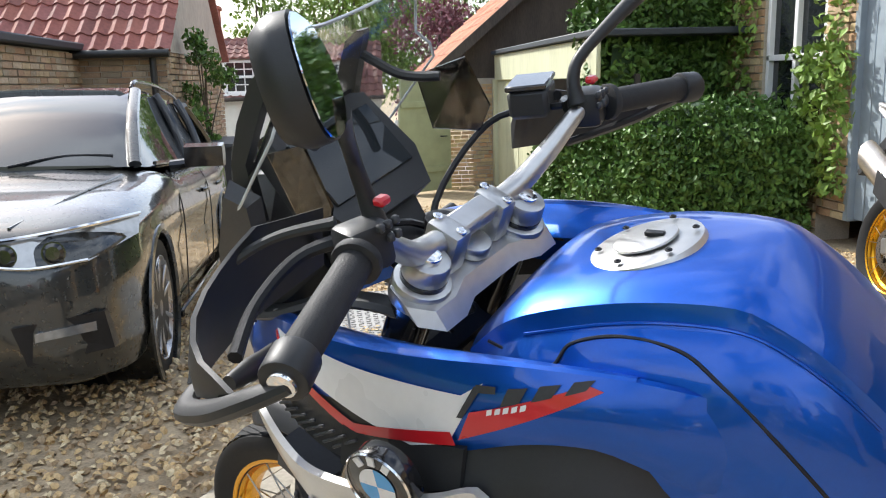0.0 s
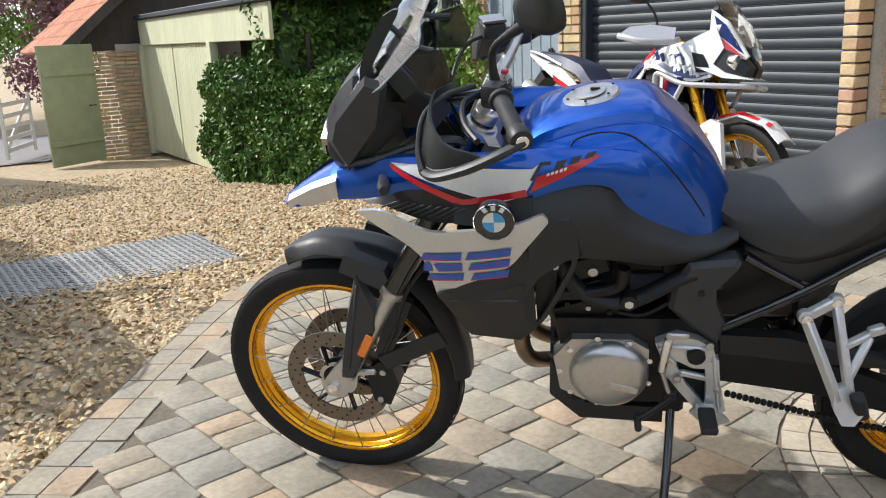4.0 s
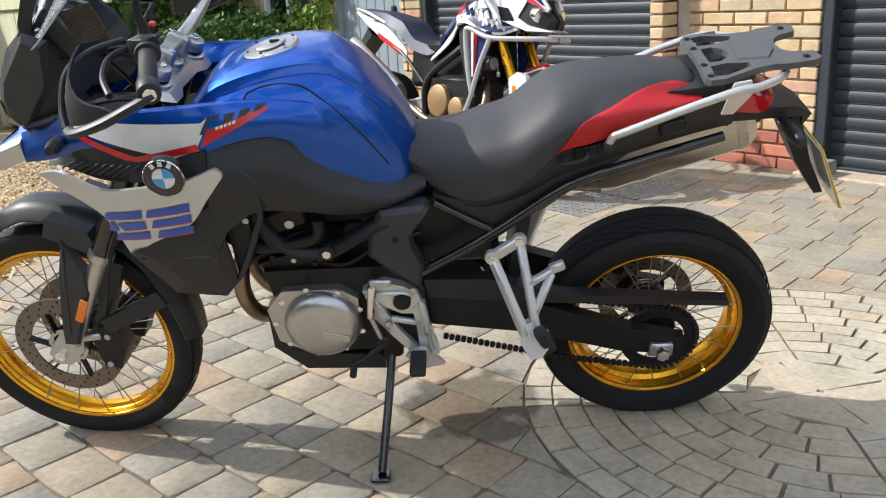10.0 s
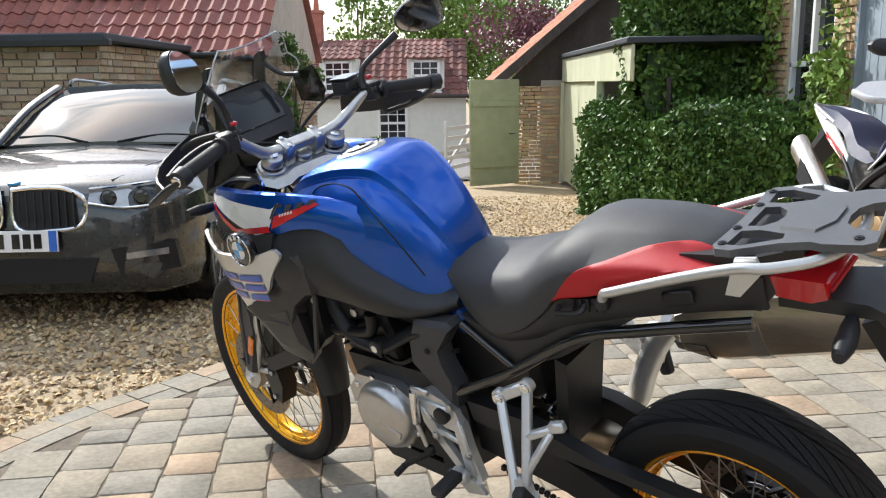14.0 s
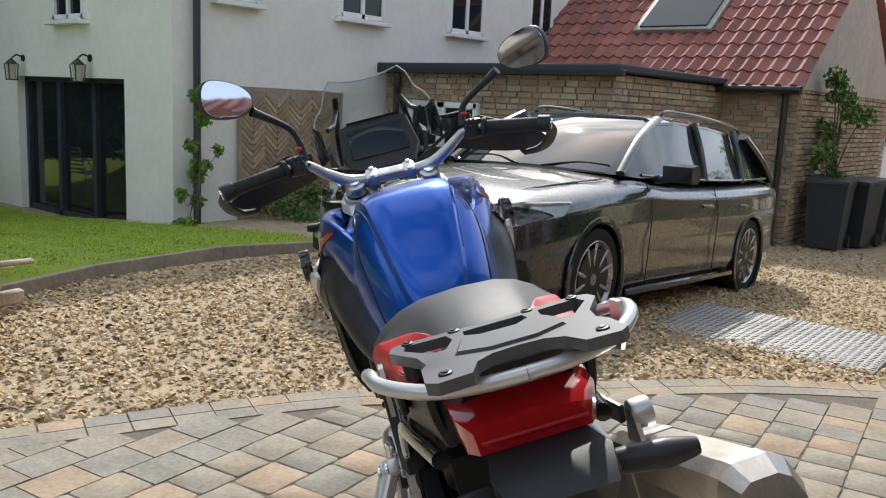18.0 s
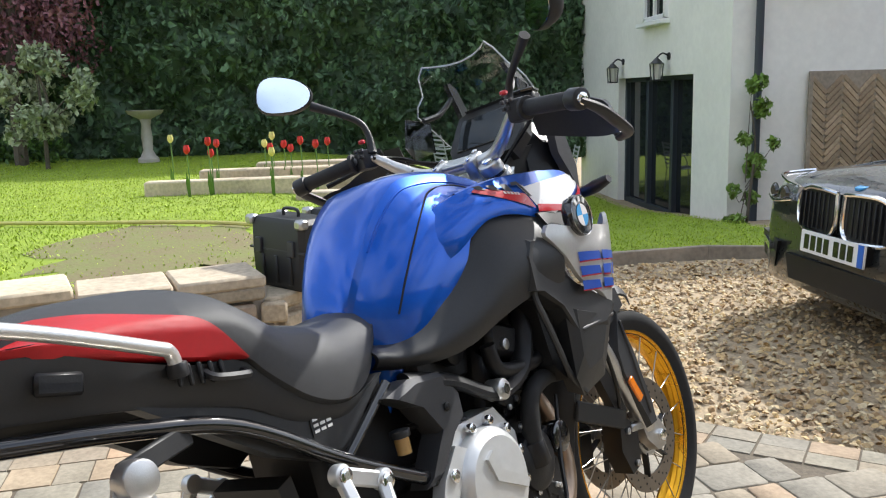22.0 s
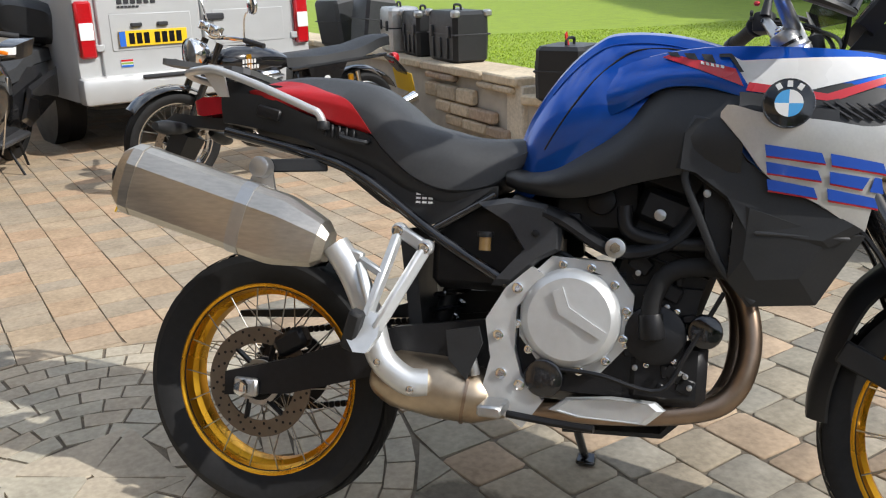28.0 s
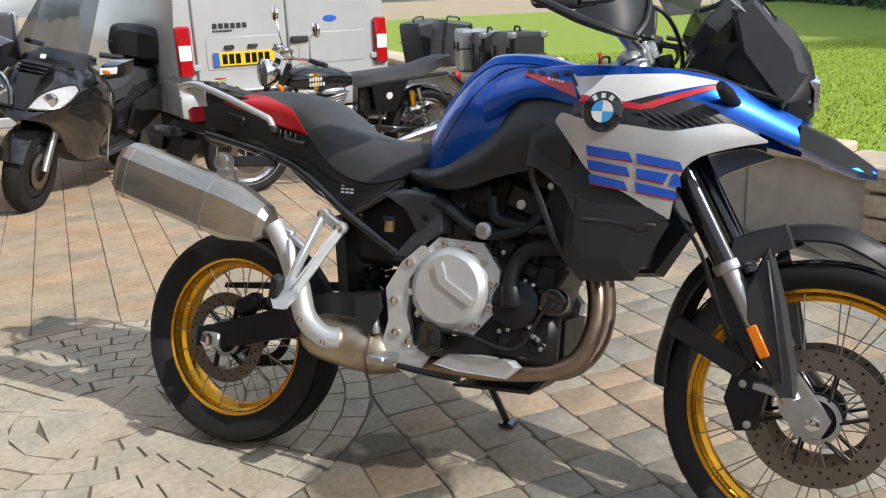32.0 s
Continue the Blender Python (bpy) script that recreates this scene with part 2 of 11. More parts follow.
M_leaf_light = mat("ivy_leaves", (0.12, 0.21, 0.035), 0.5, col2=(0.2, 0.3, 0.06), scale=6, island=0.35, spec=0.3)
M_straw = mat("dry_straw", (0.34, 0.24, 0.12), 0.8, col2=(0.45, 0.33, 0.18), scale=8, island=0.35)
M_leaf_pale = mat("variegated_leaves", (0.2, 0.26, 0.13), 0.5, col2=(0.42, 0.45, 0.3), scale=5, island=0.35)
M_leaf_red = mat("purple_leaves", (0.13, 0.045, 0.06), 0.5, col2=(0.25, 0.095, 0.11), scale=4, island=0.35)
M_bark = mat("bark", (0.1, 0.08, 0.06), 0.9, var=0.3, scale=30, bump=0.6)
M_metal_cover = mat("galvanised_steel", (0.32, 0.31, 0.29), 0.6, 0.5, var=0.2, scale=15, bump=0.2)


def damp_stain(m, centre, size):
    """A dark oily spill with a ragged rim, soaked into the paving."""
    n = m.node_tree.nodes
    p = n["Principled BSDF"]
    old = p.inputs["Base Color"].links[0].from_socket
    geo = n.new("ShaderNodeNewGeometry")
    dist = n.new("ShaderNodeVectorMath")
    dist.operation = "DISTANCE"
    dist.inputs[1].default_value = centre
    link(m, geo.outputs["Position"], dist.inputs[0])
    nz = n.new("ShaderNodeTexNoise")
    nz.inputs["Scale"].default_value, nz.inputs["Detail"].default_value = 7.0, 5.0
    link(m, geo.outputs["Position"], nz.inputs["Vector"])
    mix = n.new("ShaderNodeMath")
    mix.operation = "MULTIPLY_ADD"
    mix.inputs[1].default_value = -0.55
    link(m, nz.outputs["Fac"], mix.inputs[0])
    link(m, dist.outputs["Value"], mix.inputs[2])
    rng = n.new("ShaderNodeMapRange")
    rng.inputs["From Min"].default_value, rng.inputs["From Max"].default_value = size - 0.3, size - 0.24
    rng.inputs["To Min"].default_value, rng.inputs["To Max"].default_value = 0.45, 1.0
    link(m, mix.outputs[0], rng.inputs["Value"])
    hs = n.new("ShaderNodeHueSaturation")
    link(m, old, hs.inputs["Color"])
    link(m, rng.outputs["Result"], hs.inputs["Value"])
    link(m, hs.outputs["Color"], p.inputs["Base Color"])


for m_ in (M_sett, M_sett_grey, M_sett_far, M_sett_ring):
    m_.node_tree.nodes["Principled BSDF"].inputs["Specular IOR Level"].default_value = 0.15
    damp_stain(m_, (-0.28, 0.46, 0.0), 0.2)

# ---- building helpers ----
def thing(name, label, category, m=None, group="", kind=""):
    """An empty at a thing's base, which carries its parts."""
    ob = new(name)
    ob.empty_display_size = 0.1
    if m is not None:
        ob.matrix_world = m
    return tagged(ob, label, category, group, kind)


def mesh_of(bm, name, material, angle=38):
    bmesh.ops.recalc_face_normals(bm, faces=bm.faces)
    me = bpy.data.meshes.new(name)
    bm.to_mesh(me)
    bm.free()
    me.materials.append(material)
    me.shade_smooth()
    me.set_sharp_from_angle(angle=radians(angle))
    return me


def part(name, bm, material, parent, label="", angle=38):
    ob = new(name, mesh_of(bm, name, material, angle))
    ob.parent = parent
    if label:
        ob["label"] = label
    return ob


def solid(name, bm, material, label, category="", kind="structure", group="", angle=38):
    return tagged(new(name, mesh_of(bm, name, material, angle)), label, category, group, kind)


def placed(name, me, parent, m):
    """One more object on a mesh that is shared."""
    ob = new(name, me)
    ob.parent = parent
    ob.matrix_basis = m
    return ob


def box(bm, c, s, bevel=0.0, rot=None, seg=1):
    m = Matrix.Translation(c) @ (rot or Matrix()) @ Matrix.Diagonal((*s, 1))
    vs = bmesh.ops.create_cube(bm, size=1, matrix=m)["verts"]
    if bevel:
        es = list({e for v in vs for e in v.link_edges})
        bmesh.ops.bevel(bm, geom=es, offset=bevel, segments=seg, affect="EDGES", profile=0.5)
    return bm


def Box(c, s, bevel=0.0, rot=None, seg=1):
    return box(bmesh.new(), c, s, bevel, rot, seg)


def span(bm, a, b, w, d, bevel=0.0):
    """A bar of section w x d from a to b."""
    a, b = Vector(a), Vector(b)
    q = (b - a).to_track_quat("Z", "Y").to_matrix().to_4x4()
    return box(bm, (a + b) / 2, (w, d, (b - a).length), bevel, q)


def cyl(bm, a, b, r, r2=None, seg=20, bevel=0.0):
    a, b = Vector(a), Vector(b)
    q = (b - a).to_track_quat("Z", "Y").to_matrix().to_4x4()
    m = Matrix.Translation((a + b) / 2) @ q
    vs = bmesh.ops.create_cone(bm, cap_ends=True, segments=seg, radius1=r, radius2=r if r2 is None else r2, depth=(b - a).length, matrix=m)["verts"]
    if bevel:
        caps = [f for f in {f for v in vs for f in v.link_faces} if len(f.verts) > 4]
        bmesh.ops.bevel(bm, geom=list({e for f in caps for e in f.edges}), offset=bevel, segments=2, affect="EDGES", profile=0.5)
    return bm


def Cyl(*a, **k):
    return cyl(bmesh.new(), *a, **k)


def smooth_line(pts, n=6):
    """A soft curve through the points."""
    p = [Vector(q) for q in pts]
    if len(p) < 3:
        return p
    out = []
    for i in range(len(p) - 1):
        a, b, c, d = p[max(i - 1, 0)], p[i], p[i + 1], p[min(i + 2, len(p) - 1)]
        for k in range(n):
            t = k / n
            out.append(0.5 * ((2 * b) + (c - a) * t + (2 * a - 5 * b + 4 * c - d) * t * t + (3 * b - a - 3 * c + d) * t ** 3))
    out.append(p[-1])
    return out


def tube(bm, pts, r, seg=10, n=6, soft=True, flat=1.0):
    """A round bar along points; r a number or one for each point of the soft curve's ends."""
    line = smooth_line(pts, n) if soft else [Vector(q) for q in pts]
    k = len(line)
    rs = [r] * k if not isinstance(r, (list, tuple)) else [float(np.interp(i / (k - 1), np.linspace(0, 1, len(r)), r)) for i in range(k)]
    up = Vector((0, 0, 1))
    d0 = (line[1] - line[0]).normalized()
    if abs(d0.dot(up)) > 0.9:
        up = Vector((0, 1, 0))
    side = d0.cross(up).normalized()
    rings = []
    for i, p in enumerate(line):
        d = (line[min(i + 1, k - 1)] - line[max(i - 1, 0)]).normalized()
        side = (side - d * side.dot(d)).normalized()
        other = d.cross(side)
        rings.append([bm.verts.new(p + rs[i] * (math.cos(2 * math.pi * j / seg) * side + flat * math.sin(2 * math.pi * j / seg) * other)) for j in range(seg)])
    for a, b in zip(rings, rings[1:]):
        for j in range(seg):
            bm.faces.new((a[j], a[(j + 1) % seg], b[(j + 1) % seg], b[j]))
    bm.faces.new(rings[0])
    bm.faces.new(rings[-1])
    return bm


def Tube(*a, **k):
    return tube(bmesh.new(), *a, **k)


def lathe(bm, prof, seg=32, m=None, full=1.0):
    """A turned body: profile of (radius, height) about the y axis."""
    m = m or Matrix()
    rings = []
    for r, h in prof:
        rings.append([bm.verts.new(m @ Vector((r * math.cos(2 * math.pi * j / seg), h, r * math.sin(2 * math.pi * j / seg)))) for j in range(seg)])
    for a, b in zip(rings, rings[1:]):
        for j in range(seg):
            bm.faces.new((a[j], a[(j + 1) % seg], b[(j + 1) % seg], b[j]))
    return bm


def Lathe(*a, **k):
    return lathe(bmesh.new(), *a, **k)


def prism(bm, outline, y0, y1, bevel=0.0, seg=1, holes=()):
    """A plate: an outline in x, z, from y0 to y1."""
    for ring in (outline,):
        vs = [bm.verts.new((x, y0, z)) for x, z in ring]
        f = bm.faces.new(vs)
        r = bmesh.ops.extrude_face_region(bm, geom=[f])
        nv = [v for v in r["geom"] if isinstance(v, bmesh.types.BMVert)]
        bmesh.ops.translate(bm, verts=nv, vec=(0, y1 - y0, 0))
        if bevel:
            es = list({e for v in vs + nv for e in v.link_edges})
            bmesh.ops.bevel(bm, geom=es, offset=bevel, segments=seg, affect="EDGES", profile=0.5)
    return bm


def Prism(*a, **k):
    return prism(bmesh.new(), *a, **k)


def curve1(keys):
    """A soft function through (x, value) keys."""
    xs, ys = [k[0] for k in keys], [k[1] for k in keys]
    if xs[0] > xs[-1]:
        xs, ys = xs[::-1], ys[::-1]
    pts = smooth_line([(x, y, 0) for x, y in zip(xs, ys)], 8)
    px, py = [p.x for p in pts], [p.y for p in pts]
    return lambda x: float(np.interp(x, px, py))


def strip(bm, x0, x1, top, bot, depth, nx=24, nz=8, thick=0.006, flip=1.0):
    """A skin between two edge curves: depth(x, s) gives y, s from 0 at the lower edge to 1 at the upper."""
    grid = []
    for i in range(nx + 1):
        x = x0 + (x1 - x0) * i / nx
        a, b = bot(x), top(x)
        grid.append([(x, depth(x, j / nz), a + (b - a) * j / nz) for j in range(nz + 1)])
    outer = [[bm.verts.new((x, flip * y, z)) for x, y, z in row] for row in grid]
    inner = [[bm.verts.new((x, flip * (y - thick), z)) for x, y, z in row] for row in grid]
    for g in (outer, inner):
        for i in range(nx):
            for j in range(nz):
                bm.faces.new((g[i][j], g[i + 1][j], g[i + 1][j + 1], g[i][j + 1]))
    for i in range(nx):
        for j in (0, nz):
            bm.faces.new((outer[i][j], outer[i + 1][j], inner[i + 1][j], inner[i][j]))
    for j in range(nz):
        for i in (0, nx):
            bm.faces.new((outer[i][j], outer[i][j + 1], inner[i][j + 1], inner[i][j]))
    return bm


def Strip(*a, **k):
    return strip(bmesh.new(), *a, **k)


def loft(bm, rings, close=True, caps=True):
    """A body through rings of points, each ring with the same number of points."""
    vs = [[bm.verts.new(p) for p in r] for r in rings]
    n = len(vs[0])
    for a, b in zip(vs, vs[1:]):
        for j in range(n if close else n - 1):
            bm.faces.new((a[j], a[(j + 1) % n], b[(j + 1) % n], b[j]))
    if caps and close:
        bm.faces.new(vs[0])
        bm.faces.new(vs[-1])
    return bm


def Loft(*a, **k):
    return loft(bmesh.new(), *a, **k)


def raw(verts, faces, name, material, label, category="", kind="stuff", parent=None, smooth=False):
    """One mesh from computed arrays, for what nobody could count."""
    me = bpy.data.meshes.new(name)
    me.from_pydata(verts, [], faces)
    me.materials.append(material)
    if smooth:
        me.shade_smooth()
    ob = new(name, me)
    if parent:
        ob.parent = parent
    return tagged(ob, label, category, "", kind)


RNG = np.random.default_rng(7)


def scatter(centres, size, shape, faces, tilt=1.0, squash=1.0, yaw_only=False):
    """Many small copies of one shape at the centres: arrays of points and faces."""
    n, k = len(centres), len(shape)
    a = RNG.uniform(0, 2 * np.pi, n)
    b = RNG.normal(0, tilt, n)
    c = RNG.normal(0, tilt, n)
    ca, sa, cb, sb, cc, sc = np.cos(a), np.sin(a), np.cos(b), np.sin(b), np.cos(c), np.sin(c)
    rot = np.empty((n, 3, 3))
    rot[:, 0] = np.stack([ca * cb, ca * sb * sc - sa * cc, ca * sb * cc + sa * sc], 1)
    rot[:, 1] = np.stack([sa * cb, sa * sb * sc + ca * cc, sa * sb * cc - ca * sc], 1)
    rot[:, 2] = np.stack([-sb, cb * sc, cb * cc], 1)
    s = np.asarray(size) * np.ones(n)
    v = np.einsum("nij,kj->nki", rot, np.asarray(shape, float)) * s[:, None, None]
    v[:, :, 2] *= squash
    v += np.asarray(centres)[:, None, :]
    fs = []
    base = np.arange(n)[:, None] * k
    for f in faces:
        fs.append(base + np.asarray(f)[None, :])
    if len({len(f) for f in faces}) == 1:
        allf = np.stack(fs, 1).reshape(-1, len(faces[0]))
        return v.reshape(-1, 3).tolist(), allf.tolist()
    return v.reshape(-1, 3).tolist(), [r for f in fs for r in f.tolist()]


LEAF = [(-0.5, 0, 0), (-0.1, 0.28, 0.06), (0.5, 0, -0.03), (-0.1, -0.28, 0.06)]
LEAF_F = [(0, 1, 2), (0, 2, 3)]
PEB = [(-0.5, 0.05, 0), (-0.15, 0.42, 0.02), (0.35, 0.33, -0.02), (0.52, -0.08, 0.01), (0.1, -0.42, 0), (-0.35, -0.3, 0.02), (-0.08, 0.05, 0.26), (0.2, -0.05, 0.22)]
PEB_F = [(0, 6, 1), (1, 6, 7), (1, 7, 2), (2, 7, 3), (3, 7, 4), (4, 7, 6), (4, 6, 5), (5, 6, 0)]


def ground_z(x, y):
    """The forecourt is level; the drive falls to the road, the garden side to the house."""
    z = float(np.interp(y, [-100, 3.2, 10, 30, 60], [0, 0, -0.46, -1.2, -1.2]))
    w = float(np.interp(x, [-11.5, -5.2], [-0.55, 0.0])) if x < -5.2 else 0.0
    w *= float(np.interp(y, [0.5, 3.0], [0, 1]))
    return min(z, w) if y > 0.5 else z + w

# ---- ground, paving, lawn ----
EDGE = smooth_line([(-3.0, -0.9, 0), (-2.74, -0.02, 0), (-2.24, 1.26, 0), (-1.86, 1.83, 0), (-1.0, 2.96, 0), (-0.32, 3.56, 0), (0.49, 4.06, 0), (1.6, 4.55, 0), (3.1, 4.95, 0)], 8)
EX, EY = [p.x for p in EDGE], [p.y for p in EDGE]


def edge_y(x):
    return float(np.interp(x, EX, EY))


def wall_x(y):
    """The face of the garden wall."""
    return float(np.interp(y, [-12, -4, -2.6, -1.7, -0.9, -0.1, 0.35, 0.95], [-2.05, -2.15, -2.2, -2.5, -2.82, -3.1, -3.75, -4.5]))


def lawn_z(x, y):
    back = float(np.interp(-x, [3, 9, 20], [0.36, 0.3, 0.34]))
    low = ground_z(x, y) + 0.03
    k = float(np.interp(y, [-0.6, 2.2], [0, 1]))
    z = back * (1 - k) + low * k
    if y > 0.8:
        d = float(np.interp(y, [0.8, 0.95, 1.8, 3.5, 4.6], [-4.6, -4.75, -5.05, -5.2, -5.25])) - x
        z = min(z, low + 0.02 + 0.4 * max(0.0, d))
    return z


gx = np.concatenate([[-400, -150, -60, -30], np.arange(-16, 6.1, 0.5), [12, 30, 80, 200, 400]])
gy = np.concatenate([[-400, -150, -60, -30], np.arange(-14, 30.1, 0.5), [40, 60, 150, 400]])
verts, faces = [], []
for x in gx:
    for y in gy:
        inside = x > -3 and y < edge_y(x) + 0.2
        verts.append((x, y, ground_z(x, y) - (0.06 if inside else 0.015)))
for i in range(len(gx) - 1):
    for j in range(len(gy) - 1):
        a = i * len(gy) + j
        faces.append((a, a + len(gy), a + len(gy) + 1, a + 1))
raw(verts, faces, "ground", M_gravel_bed, "pale brown gravel ground falling towards the road", "ground", "structure", smooth=True)

# loose stones of the drive
pts, sizes = [], []
while len(pts) < 42000:
    x, y = RNG.uniform(-5.0, 3.0), RNG.uniform(0.2, 12)
    if y < edge_y(x) + 0.03 and x > -3.0:
        continue
    if x < wall_x(min(y, 0.95)) + 0.05 and y < 1.0:
        continue
    if RNG.random() > np.interp(y, [0, 4.5, 7, 12], [1, 1, 0.55, 0.2]):
        continue
    s = RNG.uniform(0.018, 0.042)
    pts.append((x, y, ground_z(x, y) - 0.012 + RNG.uniform(0, 0.012)))
    sizes.append(s)
v, f = scatter(np.array(pts), np.array(sizes), PEB, PEB_F, tilt=0.35, squash=1.2)
raw(v, f, "gravel_stones", M_gravel, "loose pale brown and grey pea gravel covering the drive", "gravel")

# road beyond the drive
bm = bmesh.new()
cols = []
for x in (-40, -20, -8, 0, 8, 20, 40):
    cols.append([bm.verts.new((x, y, ground_z(0, y) + 0.012)) for y in (15.4, 18, 21, 24.4)])
for a, b in zip(cols, cols[1:]):
    for j in range(3):
        bm.faces.new((a[j], b[j], b[j + 1], a[j + 1]))
solid("road", bm, M_road, "pale grey asphalt lane in front of the cottages", "road")

# ---- cottages across the lane ----
def sash_window(parent, x, y, z, w, h, cols=3, rows=4):
    """White sash window facing -y."""
    wob = part("window", Box((x, y + 0.05, z + h / 2), (w, 0.05, h)), M_pane, parent, "white multi-pane sash window")
    fr = bmesh.new()
    for dx in (-w / 2, w / 2):
        box(fr, (x + dx, y, z + h / 2), (0.09, 0.1, h + 0.09), 0.006)
    for dz in (0, h / 2, h):
        box(fr, (x, y, z + dz), (w, 0.1, 0.08), 0.006)
    part("frame", fr, M_white, wob)
    gl = bmesh.new()
    for i in range(1, cols):
        box(gl, (x - w / 2 + w * i / cols, y + 0.01, z + h / 2), (0.03, 0.04, h))
    for j in range(1, rows):
        box(gl, (x, y + 0.01, z + h * j / rows), (w, 0.04, 0.03))
    part("glazing_bars", gl, M_white, wob)
    part("sill", Box((x, y - 0.04, z - 0.07), (w + 0.2, 0.16, 0.07), 0.008), M_white, wob)
    return wob


def pantiles(bm, a, b, c, rows, cols, lift=0.03):
    """Rows of lapped, rolled tiles on the slope from eave a-b up to c above a."""
    a, b, c = Vector(a), Vector(b), Vector(c)
    u, w = (b - a) / cols, (c - a) / rows
    n = u.cross(w).normalized()
    prof = [(0.0, 0.0), (0.18, 0.55), (0.38, 1.0), (0.58, 0.55), (0.75, 0.08), (1.0, 0.0)]
    for r in range(rows):
        for k in range(cols):
            o = a + u * k + w * r
            lo = [bm.verts.new(o + u * p + n * (lift * (0.55 + q)) - w * 0.12) for p, q in prof]
            hi = [bm.verts.new(o + u * p + n * (lift * q) + w * 1.0) for p, q in prof]
            for i in range(len(prof) - 1):
                bm.faces.new((lo[i], lo[i + 1], hi[i + 1], hi[i]))
            fr = [bm.verts.new(o + u * p - n * 0.01 - w * 0.12) for p, q in prof]
            for i in range(len(prof) - 1):
                bm.faces.new((fr[i], fr[i + 1], lo[i + 1], lo[i]))
    return bm


YC, ZC = 26.3, -1.18
cot = thing("cottage", "pale green rendered cottage with red pantile roof and dormers", "house")
part("wall", Box((-9.6, YC + 2.5, ZC + 1.0), (19.0, 5.0, 2.3)), M_cottage, cot)
part("plinth", Box((-9.6, YC - 0.03, ZC + 0.12), (19.04, 0.08, 0.26), 0.01), M_mortar, cot, "dark grey plinth")
bm = pantiles(bmesh.new(), (-19.1, YC - 0.25, ZC + 2.05), (-0.05, YC - 0.25, ZC + 2.05), (-19.1, YC + 2.5, ZC + 3.98), 9, 66, 0.05)
rf = part("roof", bm, M_tile_old, cot, "weathered red pantile roof")
part("rear_slope", Box((-9.6, YC + 3.7, ZC + 2.95), (19, 3.4, 0.08), rot=Matrix.Rotation(radians(-35), 4, "X")), M_tile_old, rf)
part("gable_infill", Prism([(-0.15, ZC + 2.1), (-0.1, ZC + 2.1), (-0.1, ZC + 2.2), (-0.15, ZC + 2.2)], YC, YC + 5), M_cottage, cot)
part("gutter", Cyl((-19, YC - 0.32, ZC + 2.05), (0, YC - 0.32, ZC + 2.05), 0.06, seg=8), M_darkwood, cot)
bm = Box((-5.45, YC + 2.6, ZC + 4.25), (0.75, 0.6, 1.5), 0.01)
box(bm, (-5.45, YC + 2.6, ZC + 4.95), (0.85, 0.7, 0.12), 0.01)
ch = part("chimney", bm, M_redbrick, cot, "brown brick chimney with two pots")
for dx in (-0.18, 0.18):
    part("chimney_pot", Cyl((-5.45 + dx, YC + 2.6, ZC + 5.0), (-5.45 + dx, YC + 2.6, ZC + 5.4), 0.11, 0.08, seg=12), M_redbrick, ch)
for x in (-8.8, -4.25, -1.4):
    d = part("dormer", Box((x, YC + 0.75, ZC + 2.7), (1.2, 1.5, 1.15), 0.01), M_cottage, cot, "small white dormer with pantile roof")
    bm = pantiles(bmesh.new(), (x - 0.68, YC - 0.2, ZC + 3.27), (x + 0.68, YC - 0.2, ZC + 3.27), (x - 0.68, YC + 1.6, ZC + 3.85), 4, 6, 0.05)
    part("dormer_roof", bm, M_tile_old, d)
    sash_window(cot, x, YC - 0.06, ZC + 2.25, 0.85, 0.92)
sash_window(cot, -2.5, YC - 0.04, ZC + 0.65, 0.9, 1.1)
sash_window(cot, -8.9, YC - 0.04, ZC + 0.65, 0.9, 1.1)
dr = part("door", Box((-5.4, YC - 0.03, ZC + 0.95), (0.85, 0.08, 1.85), 0.01), M_white, cot, "white panelled front door")
for dx in (-0.2, 0.2):
    for dz in (0.45, 1.2):
        part("panel", Box((-5.4 + dx, YC - 0.075, ZC + dz), (0.28, 0.02, 0.5), 0.006), M_white, dr)
part("canopy", Box((-5.4, YC - 0.1, ZC + 1.95), (1.05, 0.2, 0.1), 0.01), M_white, dr)

# ---- white house with brick extension ----
XH, YH, ZH = -8.55, 4.7, -0.56
house = thing("house", "cream rendered two-storey house with patio doors", "house")
for c, s in (((-11.8, YH + 0.15, ZH + 3.9), (6.5, 0.3, 3.8)), ((-13.9, YH + 0.15, ZH + 1.0), (2.3, 0.3, 2.0)), ((-9.1, YH + 0.15, ZH + 1.0), (1.1, 0.3, 2.0)), ((XH - 0.15, YH + 5.3, ZH + 2.9), (0.3, 10.0, 5.8)), ((-11.8, YH + 10.15, ZH + 2.9), (6.2, 0.3, 5.8)), ((-14.9, YH + 5.2, ZH + 2.9), (0.3, 9.7, 5.8))):
    part("wall", Box(c, s), M_render, house, "smooth cream render")
part("flat_roof", Box((-11.8, YH + 5.2, ZH + 5.86), (6.5, 10.2, 0.1)), M_roller, house)
bf = part("patio_door", Box((-11.2, YH + 0.2, ZH + 0.98), (3.1, 0.03, 2.0)), M_pane, house, "dark grey framed sliding patio door")
bm = bmesh.new()
for x in (-12.72, -11.7, -10.68, -9.68):
    box(bm, (x, YH + 0.16, ZH + 0.98), (0.1, 0.09, 2.04), 0.006)
for z in (0.03, 1.98):
    box(bm, (-11.2, YH + 0.16, ZH + z), (3.1, 0.09, 0.09), 0.006)
part("frame", bm, M_roller, bf)
part("drainpipe", Cyl((XH + 0.09, 4.98, ZH), (XH + 0.09, 4.98, 5.2), 0.045, seg=12), M_roller, house, "dark grey drainpipe")
